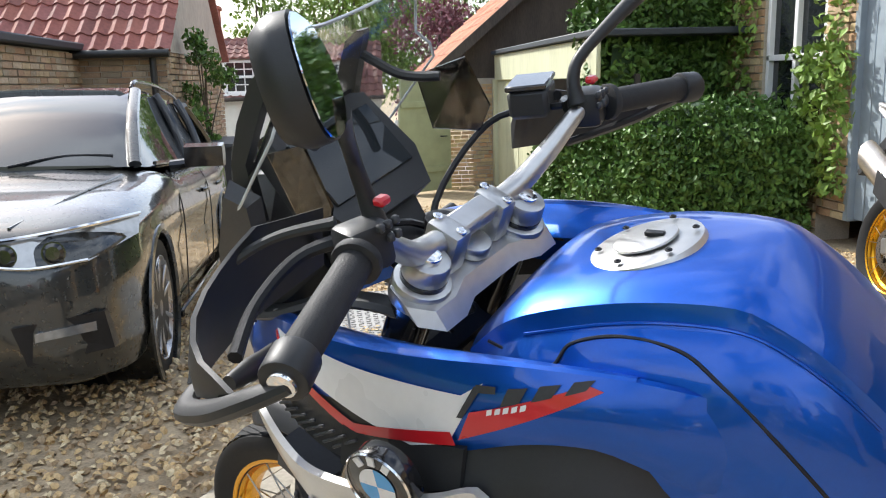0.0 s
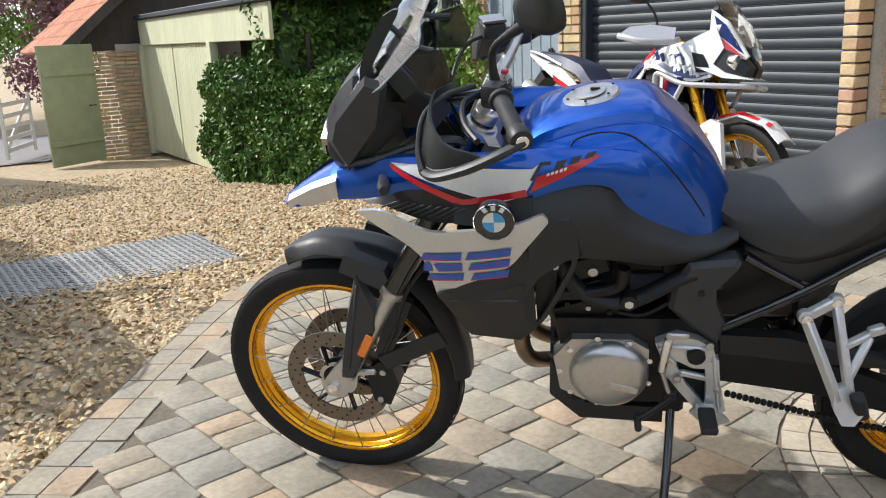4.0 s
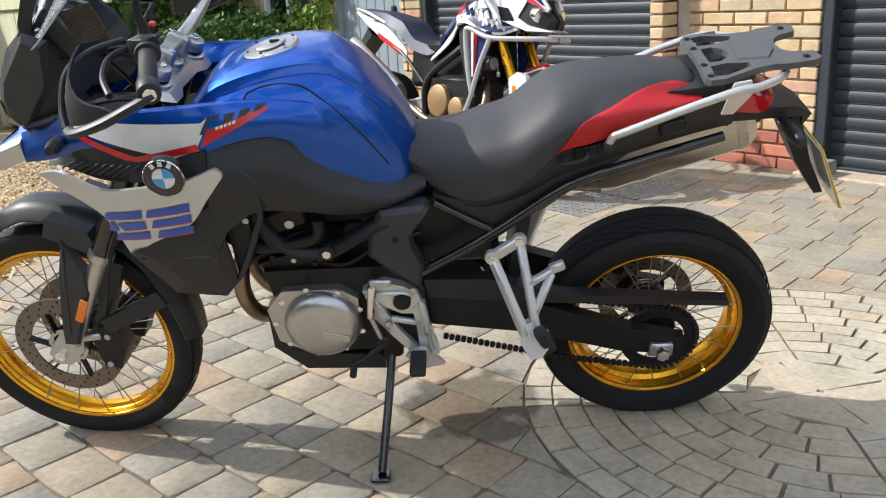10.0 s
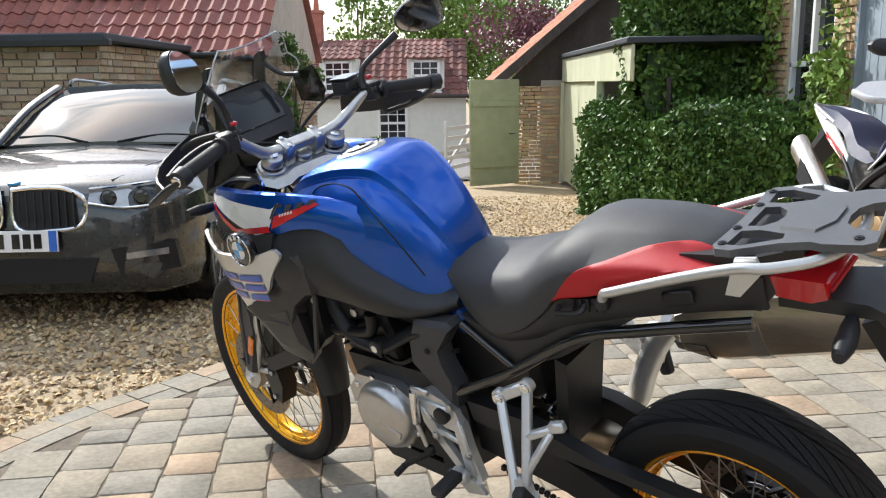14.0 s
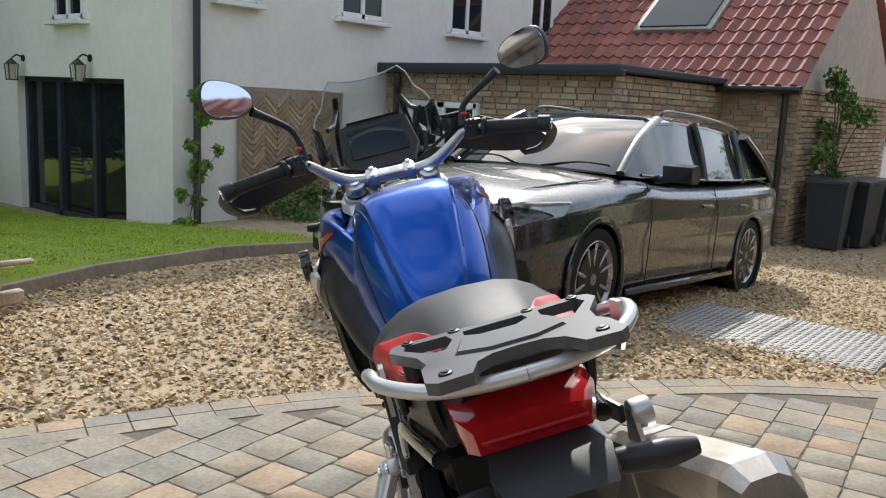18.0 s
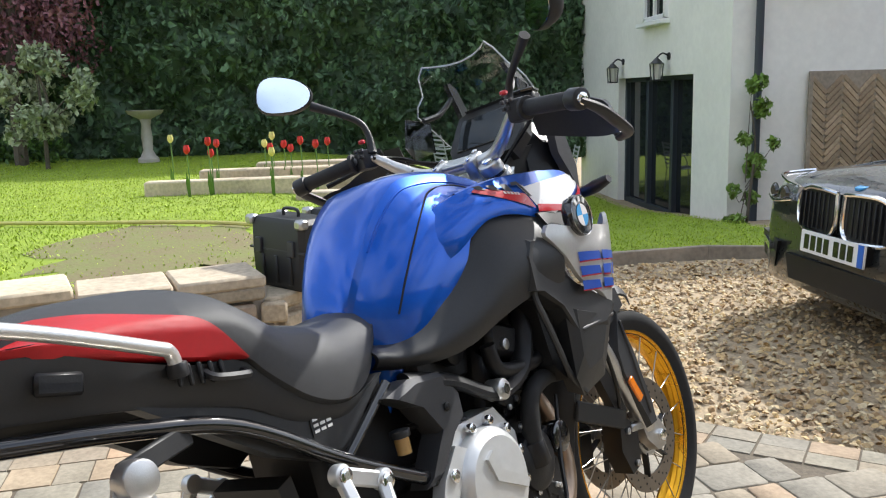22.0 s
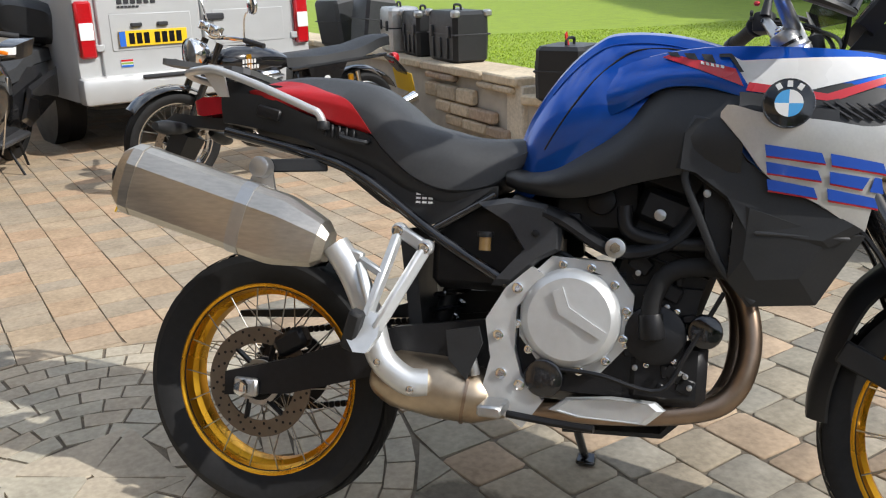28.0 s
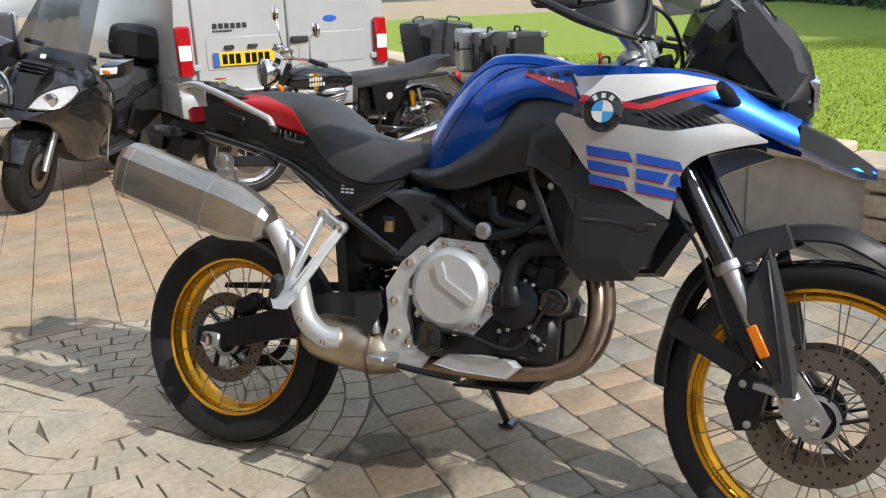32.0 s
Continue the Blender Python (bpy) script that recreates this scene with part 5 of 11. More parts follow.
def wheel(bike, name, c, R, half, rim_r, hub_half, spokes, discs, disc_r, label, rim_m=None, front=True, tread=30):
    """A wire wheel: tyre with cut tread, deep rim, hub, crossed spokes and drilled discs."""
    w = part(name, Cyl((c[0], -hub_half, c[2]), (c[0], hub_half, c[2]), 0.035, seg=20, bevel=0.004), M_engine, bike, label)
    T = Matrix.Translation(c)
    rim_m = rim_m or M_gold
    prof = [(rim_r - 0.012, half * 0.62), (rim_r + 0.004, half * 0.78), (rim_r + (R - rim_r) * 0.35, half * 0.97), (rim_r + (R - rim_r) * 0.6, half), (rim_r + (R - rim_r) * 0.82, half * 0.84), (R - 0.014, half * 0.5), (R - 0.008, 0)]
    prof = prof + [(r, -y) for r, y in prof[-2::-1]]
    part("tyre", Lathe(prof, 72, T), M_rubber, w, "black road tyre with slanted tread grooves")
    bm = bmesh.new()
    for i in range(tread):
        a0 = 2 * math.pi * i / tread
        for s in (1, -1):
            rows = []
            for k in range(5):
                y = s * half * (0.03 + 0.175 * k)
                rr = np.interp(abs(y) / half, [0, 0.5, 0.84, 1.0], [R - 0.001, R - 0.007, rim_r + (R - rim_r) * 0.82 + 0.003, rim_r + (R - rim_r) * 0.6])
                sh = 0.7 * 2 * math.pi / tread * k + (0.5 * math.pi / tread if s < 0 else 0)
                aw = 2 * math.pi / tread * (0.89 - 0.02 * k)
                rows.append([bm.verts.new((c[0] + rr * math.cos(a0 + sh + q), c[1] + y, c[2] + rr * math.sin(a0 + sh + q))) for q in (0, aw / 2, aw)])
            for p, q in zip(rows, rows[1:]):
                for j in range(2):
                    bm.faces.new((p[j], p[j + 1], q[j + 1], q[j]))
    part("tread", bm, M_rubber, w)
    rw = half * 0.72
    prof = [(rim_r - 0.002, rw * 0.9), (rim_r + 0.005, rw), (rim_r - 0.004, rw * 1.02), (rim_r - 0.009, rw * 0.96), (rim_r - 0.011, rw * 0.8), (rim_r - 0.017, rw * 0.68), (rim_r - 0.019, rw * 0.5), (rim_r - 0.03, rw * 0.34), (rim_r - 0.032, 0)]
    prof = prof + [(r, -y) for r, y in prof[-2::-1]]
    part("rim", Lathe(prof, 72, T), rim_m, w, "gold anodised spoked rim")
    for s in (1, -1):
        part("hub_flange", Cyl((c[0], s * hub_half * 0.8 - 0.006, c[2]), (c[0], s * hub_half * 0.8 + 0.006, c[2]), 0.055, seg=24, bevel=0.002), M_engine, w)
    for i in range(spokes):
        s = 1 if i % 2 else -1
        a = 2 * math.pi * (i // 2) / (spokes / 2) + (0.09 if s > 0 else 0)
        b = a + (0.42 if (i // 2) % 2 else -0.42)
        p = (c[0] + 0.05 * math.cos(b), s * hub_half * 0.8, c[2] + 0.05 * math.sin(b))
        q = (c[0] + (rim_r - 0.012) * math.cos(a), s * rw * 0.75, c[2] + (rim_r - 0.012) * math.sin(a))
        part("spoke", Cyl(p, q, 0.0017, seg=5), M_spoke, w)
    for s in discs:
        y = s * (hub_half + 0.012)
        d = part("brake_disc", Lathe([(disc_r, y - 0.0025), (disc_r, y + 0.0025), (disc_r * 0.7, y + 0.0025), (disc_r * 0.7, y - 0.0025), (disc_r, y - 0.0025)], 48, Matrix.Translation((c[0], 0, c[2]))), M_disc, w, "drilled steel brake disc")
        # no holes are cut: proud black studs give the dark inside them
        bm = bmesh.new()
        for i in range(54):
            a = 2 * math.pi * i / 54
            r = disc_r * (0.76, 0.85, 0.94)[i % 3]
            cyl(bm, (c[0] + r * math.cos(a), y - 0.0031, c[2] + r * math.sin(a)), (c[0] + r * math.cos(a), y + 0.0031, c[2] + r * math.sin(a)), 0.0036, seg=6)
        tagged(part("drilling", bm, M_engine, d, "rows of black studs for the dark of drilled holes"), kind="stuff")
        for i in range(6):
            a = 2 * math.pi * i / 6
            bm = span(bmesh.new(), (c[0] + 0.05 * math.cos(a), y, c[2] + 0.05 * math.sin(a)), (c[0] + disc_r * 0.73 * math.cos(a + 0.2), y, c[2] + disc_r * 0.73 * math.sin(a + 0.2)), 0.018, 0.006, 0.001)
            part("carrier_arm", bm, M_engine, d)
        part("sensor_ring", Lathe([(0.055, y + s * 0.004), (0.055, y + s * 0.007), (0.044, y + s * 0.007), (0.044, y + s * 0.004)], 30, Matrix.Translation((c[0], 0, c[2]))), M_cast, w)
    return w


# ---- the blue motorcycle ----
LEAN = -16.5
BIKE = pose(0, 0, 0.012, 0, 0, 139.0) @ pose(0, -0.133, 0, LEAN, 0, 0)
bike = thing("motorcycle", "blue adventure motorcycle leaning on its side stand, gold wheels", "motorcycle", BIKE)

wheel(bike, "rear_wheel", (0, 0, 0.322), 0.322, 0.076, 0.234, 0.07, 36, (-1,), 0.132, "rear wire wheel with gold rim", tread=40)
wheel(bike, "front_wheel", (1.588, 0, 0.348), 0.348, 0.047, 0.285, 0.05, 36, (1, -1), 0.152, "front wire wheel with gold rim", tread=56)

# tank
zt = curve1([(0.585, 0.9), (0.61, 0.965), (0.65, 1.03), (0.7, 1.09), (0.75, 1.13), (0.79, 1.146), (0.88, 1.144), (0.97, 1.126), (1.03, 1.102), (1.08, 1.06)])
tw = curve1([(0.585, 0.07), (0.61, 0.102), (0.65, 0.124), (0.7, 0.142), (0.76, 0.158), (0.84, 0.174), (0.9, 0.184), (1.0, 0.196), (1.08, 0.2)])
tank_low = curve1([(0.585, 0.86), (0.61, 0.848), (0.65, 0.85), (0.69, 0.862), (0.74, 0.892), (0.79, 0.918), (0.83, 0.95), (0.87, 1.0), (0.91, 1.022), (1.0, 1.018), (1.08, 1.008)])
# the top is a flat table, its rim a hard edge; below it the flank falls in two planes
TANK_SEC = [(0.0, 0.0), (0.3, 0.001), (0.5, 0.005), (0.6, 0.014), (0.645, 0.034), (0.66, 0.038), (0.72, 0.046), (0.9, 0.1), (0.985, 0.16), (1.0, 0.2)]
rings = []
for x in np.linspace(0.585, 1.08, 36):
    w, z = tw(x), zt(x)
    low = min(tank_low(x) - 0.05, z - 0.1)
    half = [(a * w, z - d) for a, d in TANK_SEC] + [(w * 0.995, min(low + 0.04, z - 0.21)), (w * 0.96, min(low, z - 0.22))]
    rings.append([(x, y, q) for y, q in half] + [(x, -y, q) for y, q in half[:0:-1]])
tank = part("tank", Loft(rings), M_blue, bike, "glossy metallic blue fuel tank", 24)


def tank_y(x, q):
    w, z = tw(x), zt(x)
    return float(np.interp(z - q, [d for a, d in TANK_SEC] + [0.3], [a * w for a, d in TANK_SEC] + [w]))


for s in (1, -1):
    # nothing is cut in: a black tube draws the crease's shading
    g = [(1.05, 1.064), (0.965, 1.064), (0.94, 1.088), (0.89, 1.1), (0.83, 1.095), (0.79, 1.07), (0.74, 1.02), (0.69, 0.95), (0.655, 0.89)]
    part("panel_groove", Tube([(x, s * (tank_y(x, z) - 0.0002), z) for x, z in g], 0.0022, seg=6, n=8), M_engine, tank)
    g = [(0.62, 0.86), (0.66, 0.93), (0.7, 1.0), (0.76, 1.07), (0.82, 1.112), (0.9, 1.118), (1.0, 1.098)]
    part("panel_groove", Tube([(x, s * (tank_y(x, zt(x) - 0.033) + 0.0005), zt(x) - 0.033) for x, z in g[1:]], 0.002, seg=6, n=8), M_blue, tank)
cap = part("fuel_cap", Lathe([(0, 0.006), (0.056, 0.006), (0.063, 0.004), (0.066, -0.004)], 40, pose(0.905, 0, 1.136, 0, 12, 0) @ pose(0, 0, 0, 90, 0, 0)), M_cast, bike, "round silver fuel filler cap")
CAPM = pose(0.905, 0, 1.142, 0, 12, 0)
part("lock_plate", Cyl(CAPM @ Vector((0, 0, 0.002)), CAPM @ Vector((0, 0, 0.006)), 0.036, seg=30, bevel=0.002), M_cast, cap)
part("keyhole", Box(CAPM @ Vector((-0.012, 0, 0.008)), (0.022, 0.008, 0.006), 0.001), M_engine, cap)
for i in range(6):
    a = 2 * math.pi * i / 6 + 0.3
    bolt(cap, CAPM @ Vector((0.054 * math.cos(a), 0.054 * math.sin(a), 0.003)), (0, 0, 1), 0.004, 0.002, M_engine)

# flanks, side panels, wings on both sides
fl_top = curve1([(0.74, 1.03), (0.8, 1.058), (0.86, 1.076), (0.92, 1.085), (1.0, 1.09), (1.15, 1.086), (1.25, 1.08), (1.33, 1.068), (1.4, 1.04), (1.5, 0.995)])
fl_bot = curve1([(0.74, 0.95), (0.8, 0.962), (0.86, 0.995), (0.9, 1.012), (0.97, 1.01), (1.06, 0.985), (1.135, 0.976), (1.2, 0.98), (1.27, 0.998), (1.32, 1.0), (1.373, 0.972), (1.5, 0.93)])
fl_y = curve1([(0.74, 0.135), (0.8, 0.168), (0.86, 0.188), (0.92, 0.204), (1.0, 0.22), (1.1, 0.23), (1.2, 0.226), (1.3, 0.2), (1.4, 0.15), (1.5, 0.095)])
p1_bot = curve1([(0.575, 0.812), (0.62, 0.798), (0.7, 0.79), (0.77, 0.798), (0.85, 0.824), (0.95, 0.846), (1.04, 0.85)])
p1_y = curve1([(0.575, 0.105), (0.64, 0.14), (0.72, 0.168), (0.8, 0.192), (0.9, 0.216), (0.97, 0.232), (1.04, 0.246)])
p2_top = curve1([(0.93, 0.85), (0.97, 0.9), (1.0, 0.96), (1.03, 0.93), (1.09, 0.838), (1.18, 0.79), (1.27, 0.752)])
p2_bot = curve1([(0.93, 0.835), (0.98, 0.735), (1.05, 0.658), (1.165, 0.632), (1.215, 0.695), (1.27, 0.74)])
w_top = curve1([(0.998, 0.958), (1.013, 0.972), (1.075, 0.955), (1.18, 0.944), (1.25, 0.937), (1.31, 0.95), (1.37, 0.962), (1.44, 0.936)])
w_bot = curve1([(0.998, 0.95), (1.04, 0.9), (1.09, 0.84), (1.18, 0.795), (1.262, 0.754), (1.272, 0.84), (1.31, 0.886), (1.38, 0.915), (1.44, 0.932)])
w_y = curve1([(0.998, 0.256), (1.05, 0.272), (1.12, 0.28), (1.2, 0.276), (1.28, 0.258), (1.36, 0.22), (1.44, 0.165)])


def wing_depth(x, z):
    return w_y(x) - 0.035 * max(0.0, (0.94 - z) / 0.18) ** 1.3


for s in (1, -1):
    # tank side skirt over the tank's lower part
    flank = part("flank", Strip(0.74, 1.5, fl_top, fl_bot, lambda x, q: fl_y(x) - 0.024 * q * q + 0.004 * math.sin(math.pi * q), 44, 8, 0.008, s), M_blue, bike, "glossy blue side fairing with white and red stripe", 24)
    # shoulder that runs from the flank inwards
    bm = bmesh.new()
    rows = []
    for i in range(25):
        x = 0.86 + 0.64 * i / 24
        inner = float(np.interp(x, [0.86, 0.95, 1.1, 1.3, 1.5], [0.14, 0.155, 0.155, 0.13, 0.02]))
        rows.append([bm.verts.new((x, s * (fl_y(x) - 0.024 + (inner - fl_y(x) + 0.024) * q), fl_top(x) + 0.015 * math.sin(q * 1.5) - 0.05 * q * q)) for q in (0, 0.15, 0.35, 0.6, 1.0)])
    for a, b in zip(rows, rows[1:]):
        for j in range(4):
            bm.faces.new((a[j], a[j + 1], b[j + 1], b[j]))
    part("shoulder", bm, M_blue, flank, "", 24)
    fd_ = lambda x, z: fl_y(x) + 0.004 - 0.024 * max(0.0, min(1.0, (z - fl_bot(x)) / (fl_top(x) - fl_bot(x)))) ** 2
    bm = bmesh.new()
    decal(bm, [(1.345, 1.058), (1.1, 0.99), (1.03, 1.06), (1.25, 1.07)], fd_, s, 0.0015, 16)
    decal(bm, [(1.1, 0.99), (1.05, 1.002), (1.005, 1.075), (1.03, 1.06)], fd_, s, 0.0015, 6)
    part("white_stripe", bm, M_whitep, flank)
    bm = bmesh.new()
    decal(bm, [(1.35, 1.05), (1.19, 0.984), (1.18, 0.998), (1.345, 1.058)], fd_, s, 0.0022, 10)
    decal(bm, [(1.19, 0.984), (1.04, 1.002), (1.045, 1.018), (1.18, 0.998)], fd_, s, 0.0022, 10)
    decal(bm, [(1.036, 1.01), (0.885, 1.072), (0.9, 1.078), (1.02, 1.044)], fd_, s, 0.0022, 10)
    part("red_stripe", bm, M_red, flank)
    for k in range(3):
        x = 0.985 - 0.032 * k
        part("model_mark", decal(bmesh.new(), [(x, 1.055 + 0.007 * k), (x - 0.02, 1.06 + 0.007 * k), (x - 0.028, 1.075 + 0.004 * k), (x - 0.008, 1.073 + 0.004 * k)], fd_, s, 0.0032, 3), M_greypl, flank)
    part("model_mark", decal(bmesh.new(), [(1.035, 1.037), (1.028, 1.037), (1.005, 1.072), (1.014, 1.072)], fd_, s, 0.0032, 3), M_greypl, flank)
    part("model_mark", decal(bmesh.new(), [(1.012, 1.066), (0.99, 1.067), (0.99, 1.074), (1.012, 1.074)], fd_, s, 0.0036, 3), M_greypl, flank)
    for k in range(5):
        x = 1.0 - 0.009 * k
        part("small_mark", decal(bmesh.new(), [(x, 1.044 + 0.002 * k), (x - 0.006, 1.046 + 0.002 * k), (x - 0.007, 1.052 + 0.002 * k), (x - 0.001, 1.05 + 0.002 * k)], fd_, s, 0.0034, 2), M_whitep, flank)
    part("side_panel", Strip(0.575, 1.04, tank_low, p1_bot, lambda x, q: p1_y(x) + 0.02 * math.sin(math.pi * min(1, q * 1.1)) - 0.03 * q * q, 30, 8, 0.008, s), M_blackpl, bike, "satin black knee panel")
    sh_ = part("radiator_shroud", Loft([[(1.05, s * 0.19, 0.8), (1.245, s * 0.18, 0.745), (1.17, s * 0.16, 0.62), (1.075, s * 0.165, 0.612), (1.04, s * 0.18, 0.66)],
                                        [(1.035, s * 0.232, 0.8), (1.262, s * 0.222, 0.745), (1.19, s * 0.2, 0.612), (1.07, s * 0.205, 0.6), (1.03, s * 0.222, 0.65)],
                                        [(1.06, s * 0.246, 0.785), (1.2, s * 0.24, 0.742), (1.155, s * 0.226, 0.66), (1.08, s * 0.228, 0.652), (1.055, s * 0.238, 0.69)]]), M_blackpl, bike, "black radiator shroud", 12)
    part("intake", Loft([[(0.975, s * y, 0.86), (1.035, s * y, 0.84), (1.03, s * y, 0.65), (0.99, s * y, 0.69)] for y in (0.16, 0.2)]), M_engine, sh_, "dark air intake")
    bm = tube(bmesh.new(), [(0.95, s * 0.228, 0.86), (0.943, s * 0.228, 0.835), (0.965, s * 0.226, 0.78), (0.995, s * 0.22, 0.715), (1.025, s * 0.212, 0.662), (1.08, s * 0.206, 0.608)], 0.008, seg=8, flat=0.7)
    part("lip", bm, M_blackpl, sh_)
    bridge = ((0.925, 0.855), (0.93, 0.93), (0.95, 0.96), (0.99, 0.96), (1.05, 0.875), (1.1, 0.835), (1.255, 0.755), (1.2, 0.72), (1.06, 0.73), (1.04, 0.765), (1.02, 0.8), (0.955, 0.848))
    part("bridge_panel", Loft([[(x, s * 0.19, z) for x, z in bridge], [(x, s * (0.228 + 0.008 * (x > 1)), z) for x, z in bridge], [(1.03 + (x - 1.03) * 0.93, s * 0.242, 0.84 + (z - 0.84) * 0.9) for x, z in bridge]]), M_blackpl, sh_, "", 14)
    part("crease", span(bmesh.new(), (1.07, s * 0.243, 0.74), (1.235, s * 0.236, 0.738), 0.006, 0.008, 0.003), M_greypl, sh_)
    bolt(sh_, (0.985, s * 0.205, 0.81), (0, s, 0), 0.008, 0.005, M_cast)
    wing = part("wing", Strip(0.998, 1.44, w_top, w_bot, lambda x, q: wing_depth(x, w_bot(x) + (w_top(x) - w_bot(x)) * q), 44, 8, 0.01, s), M_silverp, bike, "silver painted side wing with blue marks", 30)
    for xa, xb, zs, mid in ((1.284, 1.19, 0.876, True), (1.18, 1.08, 0.889, False)):
        for k in range(3):
            bm, red = bmesh.new(), bmesh.new()
            z, x = zs - 0.0305 * k, xa - 0.004 * k
            xe = xb + (0.004 * k if not mid else 0.0)
            q = [(x, z - 0.02), (xe, z - 0.009), (xe - 0.004, z + 0.011), (x - 0.008, z - 0.002)]
            if mid and k == 1:
                q = [(x - 0.034, z - 0.018), (xe, z - 0.01), (xe - 0.002, z + 0.01), (x - 0.024, z + 0.002)]
                decal(bm, [(x + 0.002, z - 0.024), (x - 0.022, z - 0.022), (x - 0.016, z + 0.004), (x - 0.004, z + 0.002)], wing_depth, s, 0.003, 3)
            decal(bm, q, wing_depth, s, 0.003, 6)
            decal(red, [(q[0][0], q[0][1] - 0.003), (q[1][0], q[1][1] - 0.003), (q[1][0], q[1][1] + 0.001), (q[0][0], q[0][1] + 0.001)], wing_depth, s, 0.0022, 6)
            part("blue_mark", bm, M_decal, wing)
            part("red_edge", red, M_red, wing)
    vt = part("vent", Strip(1.13, 1.42, curve1([(1.13, 1.015), (1.27, 1.022), (1.34, 0.988), (1.42, 0.955)]), curve1([(1.13, 0.95), (1.25, 0.94), (1.37, 0.958), (1.42, 0.945)]), lambda x, q: fl_y(x) + 0.012 - 0.012 * q, 16, 3, 0.008, s), M_blackpl, bike, "black louvred vent")
    for k in range(9):
        x = 1.375 - 0.019 * k
        part("louvre", span(bmesh.new(), (x, s * (fl_y(x) + 0.014), 0.953), (x - 0.05, s * (fl_y(x - 0.05) + 0.014), 0.982), 0.004, 0.004, 0.001), M_greypl, vt)
    part("upper_trim", Strip(1.03, 1.2, curve1([(1.03, 1.0), (1.2, 0.99)]), curve1([(1.03, 0.965), (1.1, 0.94), (1.2, 0.948)]), lambda x, q: 0.252 - 0.02 * q, 8, 3, 0.008, s), M_blackpl, bike)
    # round badge, its four quarters as plain fields
    bc = Vector((1.11, s * 0.284, 0.972))
    badge = part("badge", Cyl(bc - Vector((0, s * 0.02, 0)), bc + Vector((0, s * 0.004, 0)), 0.044, seg=32, bevel=0.002), M_gloss, bike, "round black badge with blue and white quarters")
    part("badge_ring", Lathe([(0.0415, 0.0), (0.0425, 0.002), (0.044, 0.0)], 32, Matrix.Translation(bc + Vector((0, s * 0.0045, 0)))), M_chrome, badge)
    for k in range(4):
        bm = bmesh.new()
        o = bm.verts.new(bc + Vector((0, s * 0.0055, 0)))
        vs = [bm.verts.new(bc + Vector((0.024 * math.cos(radians(90 * k + 15 * i)), s * 0.0055, 0.024 * math.sin(radians(90 * k + 15 * i))))) for i in range(7)]
        for a, b in zip(vs, vs[1:]):
            bm.faces.new((o, a, b))
        part("field", bm, (M_whitep, M_sky_decal)[k % 2], badge)
    for k in (-1, 0, 1):
        a = radians(90 + 32 * k)
        part("badge_mark", Box(bc + Vector((0.034 * math.cos(a), s * 0.0052, 0.034 * math.sin(a))), (0.009, 0.002, 0.011), 0.0, Matrix.Rotation(-(a - radians(90)), 4, "Y")), M_whitep, badge)

# beak
bm = bmesh.new()
rings = []
for x, hw, top, bot in ((1.42, 0.12, 1.035, 0.975), (1.48, 0.1, 1.01, 0.945), (1.52, 0.085, 0.995, 0.93)):
    rings.append([(x, -hw, bot + 0.01), (x, -hw * 0.9, top - 0.02), (x, -hw * 0.4, top), (x, hw * 0.4, top), (x, hw * 0.9, top - 0.02), (x, hw, bot + 0.01), (x, hw * 0.5, bot), (x, -hw * 0.5, bot)])
beak = part("beak", Loft(rings), M_blue, bike, "blue and grey pointed front beak", 24)
rings = []
for x, hw, top, bot in ((1.505, 0.092, 0.985, 0.925), (1.56, 0.075, 0.96, 0.9), (1.62, 0.055, 0.925, 0.878), (1.66, 0.03, 0.898, 0.875)):
    rings.append([(x, -hw, bot + 0.012), (x, -hw * 0.9, top - 0.012), (x, -hw * 0.4, top), (x, hw * 0.4, top), (x, hw * 0.9, top - 0.012), (x, hw, bot + 0.012), (x, hw * 0.5, bot), (x, -hw * 0.5, bot)])
part("tip", Loft(rings), M_blue, beak, "blue beak tip", 24)
for s in (1, -1):
    part("tip_trim", Loft([[(x, s * (hw + 0.003), z), (x, s * (hw + 0.003), z + h), (x, s * (hw - 0.02), z + h + 0.008), (x, s * (hw - 0.02), z)] for x, hw, z, h in ((1.5, 0.093, 0.935, 0.045), (1.57, 0.074, 0.905, 0.045), (1.65, 0.036, 0.88, 0.018))]), M_silverp if s > 0 else M_blackpl, beak)

# headlamp cowl, deflectors, screen, instrument
bm = bmesh.new()
rings = []
for x, hw, top, bot in ((1.33, 0.07, 1.19, 1.06), (1.38, 0.1, 1.225, 1.02), (1.43, 0.112, 1.225, 0.995), (1.47, 0.106, 1.19, 0.985), (1.505, 0.085, 1.14, 1.0), (1.52, 0.065, 1.09, 1.02)):
    rings.append([(x, -hw, bot + 0.04), (x, -hw, top - 0.06), (x, -hw * 0.6, top), (x, hw * 0.6, top), (x, hw, top - 0.06), (x, hw, bot + 0.04), (x, hw * 0.6, bot), (x, -hw * 0.6, bot)])
cowl = part("headlamp_cowl", Loft(rings), M_blackpl, bike, "black headlamp cowl", 28)
part("headlamp", Loft([[(1.5, -0.075, 1.03), (1.5, -0.08, 1.08), (1.5, -0.03, 1.11), (1.5, 0.03, 1.11), (1.5, 0.08, 1.08), (1.5, 0.075, 1.03)], [(1.53, -0.055, 1.035), (1.53, -0.06, 1.075), (1.525, -0.02, 1.1), (1.525, 0.02, 1.1), (1.53, 0.06, 1.075), (1.53, 0.055, 1.035)]]), M_chrome, cowl, "clear headlamp lens")
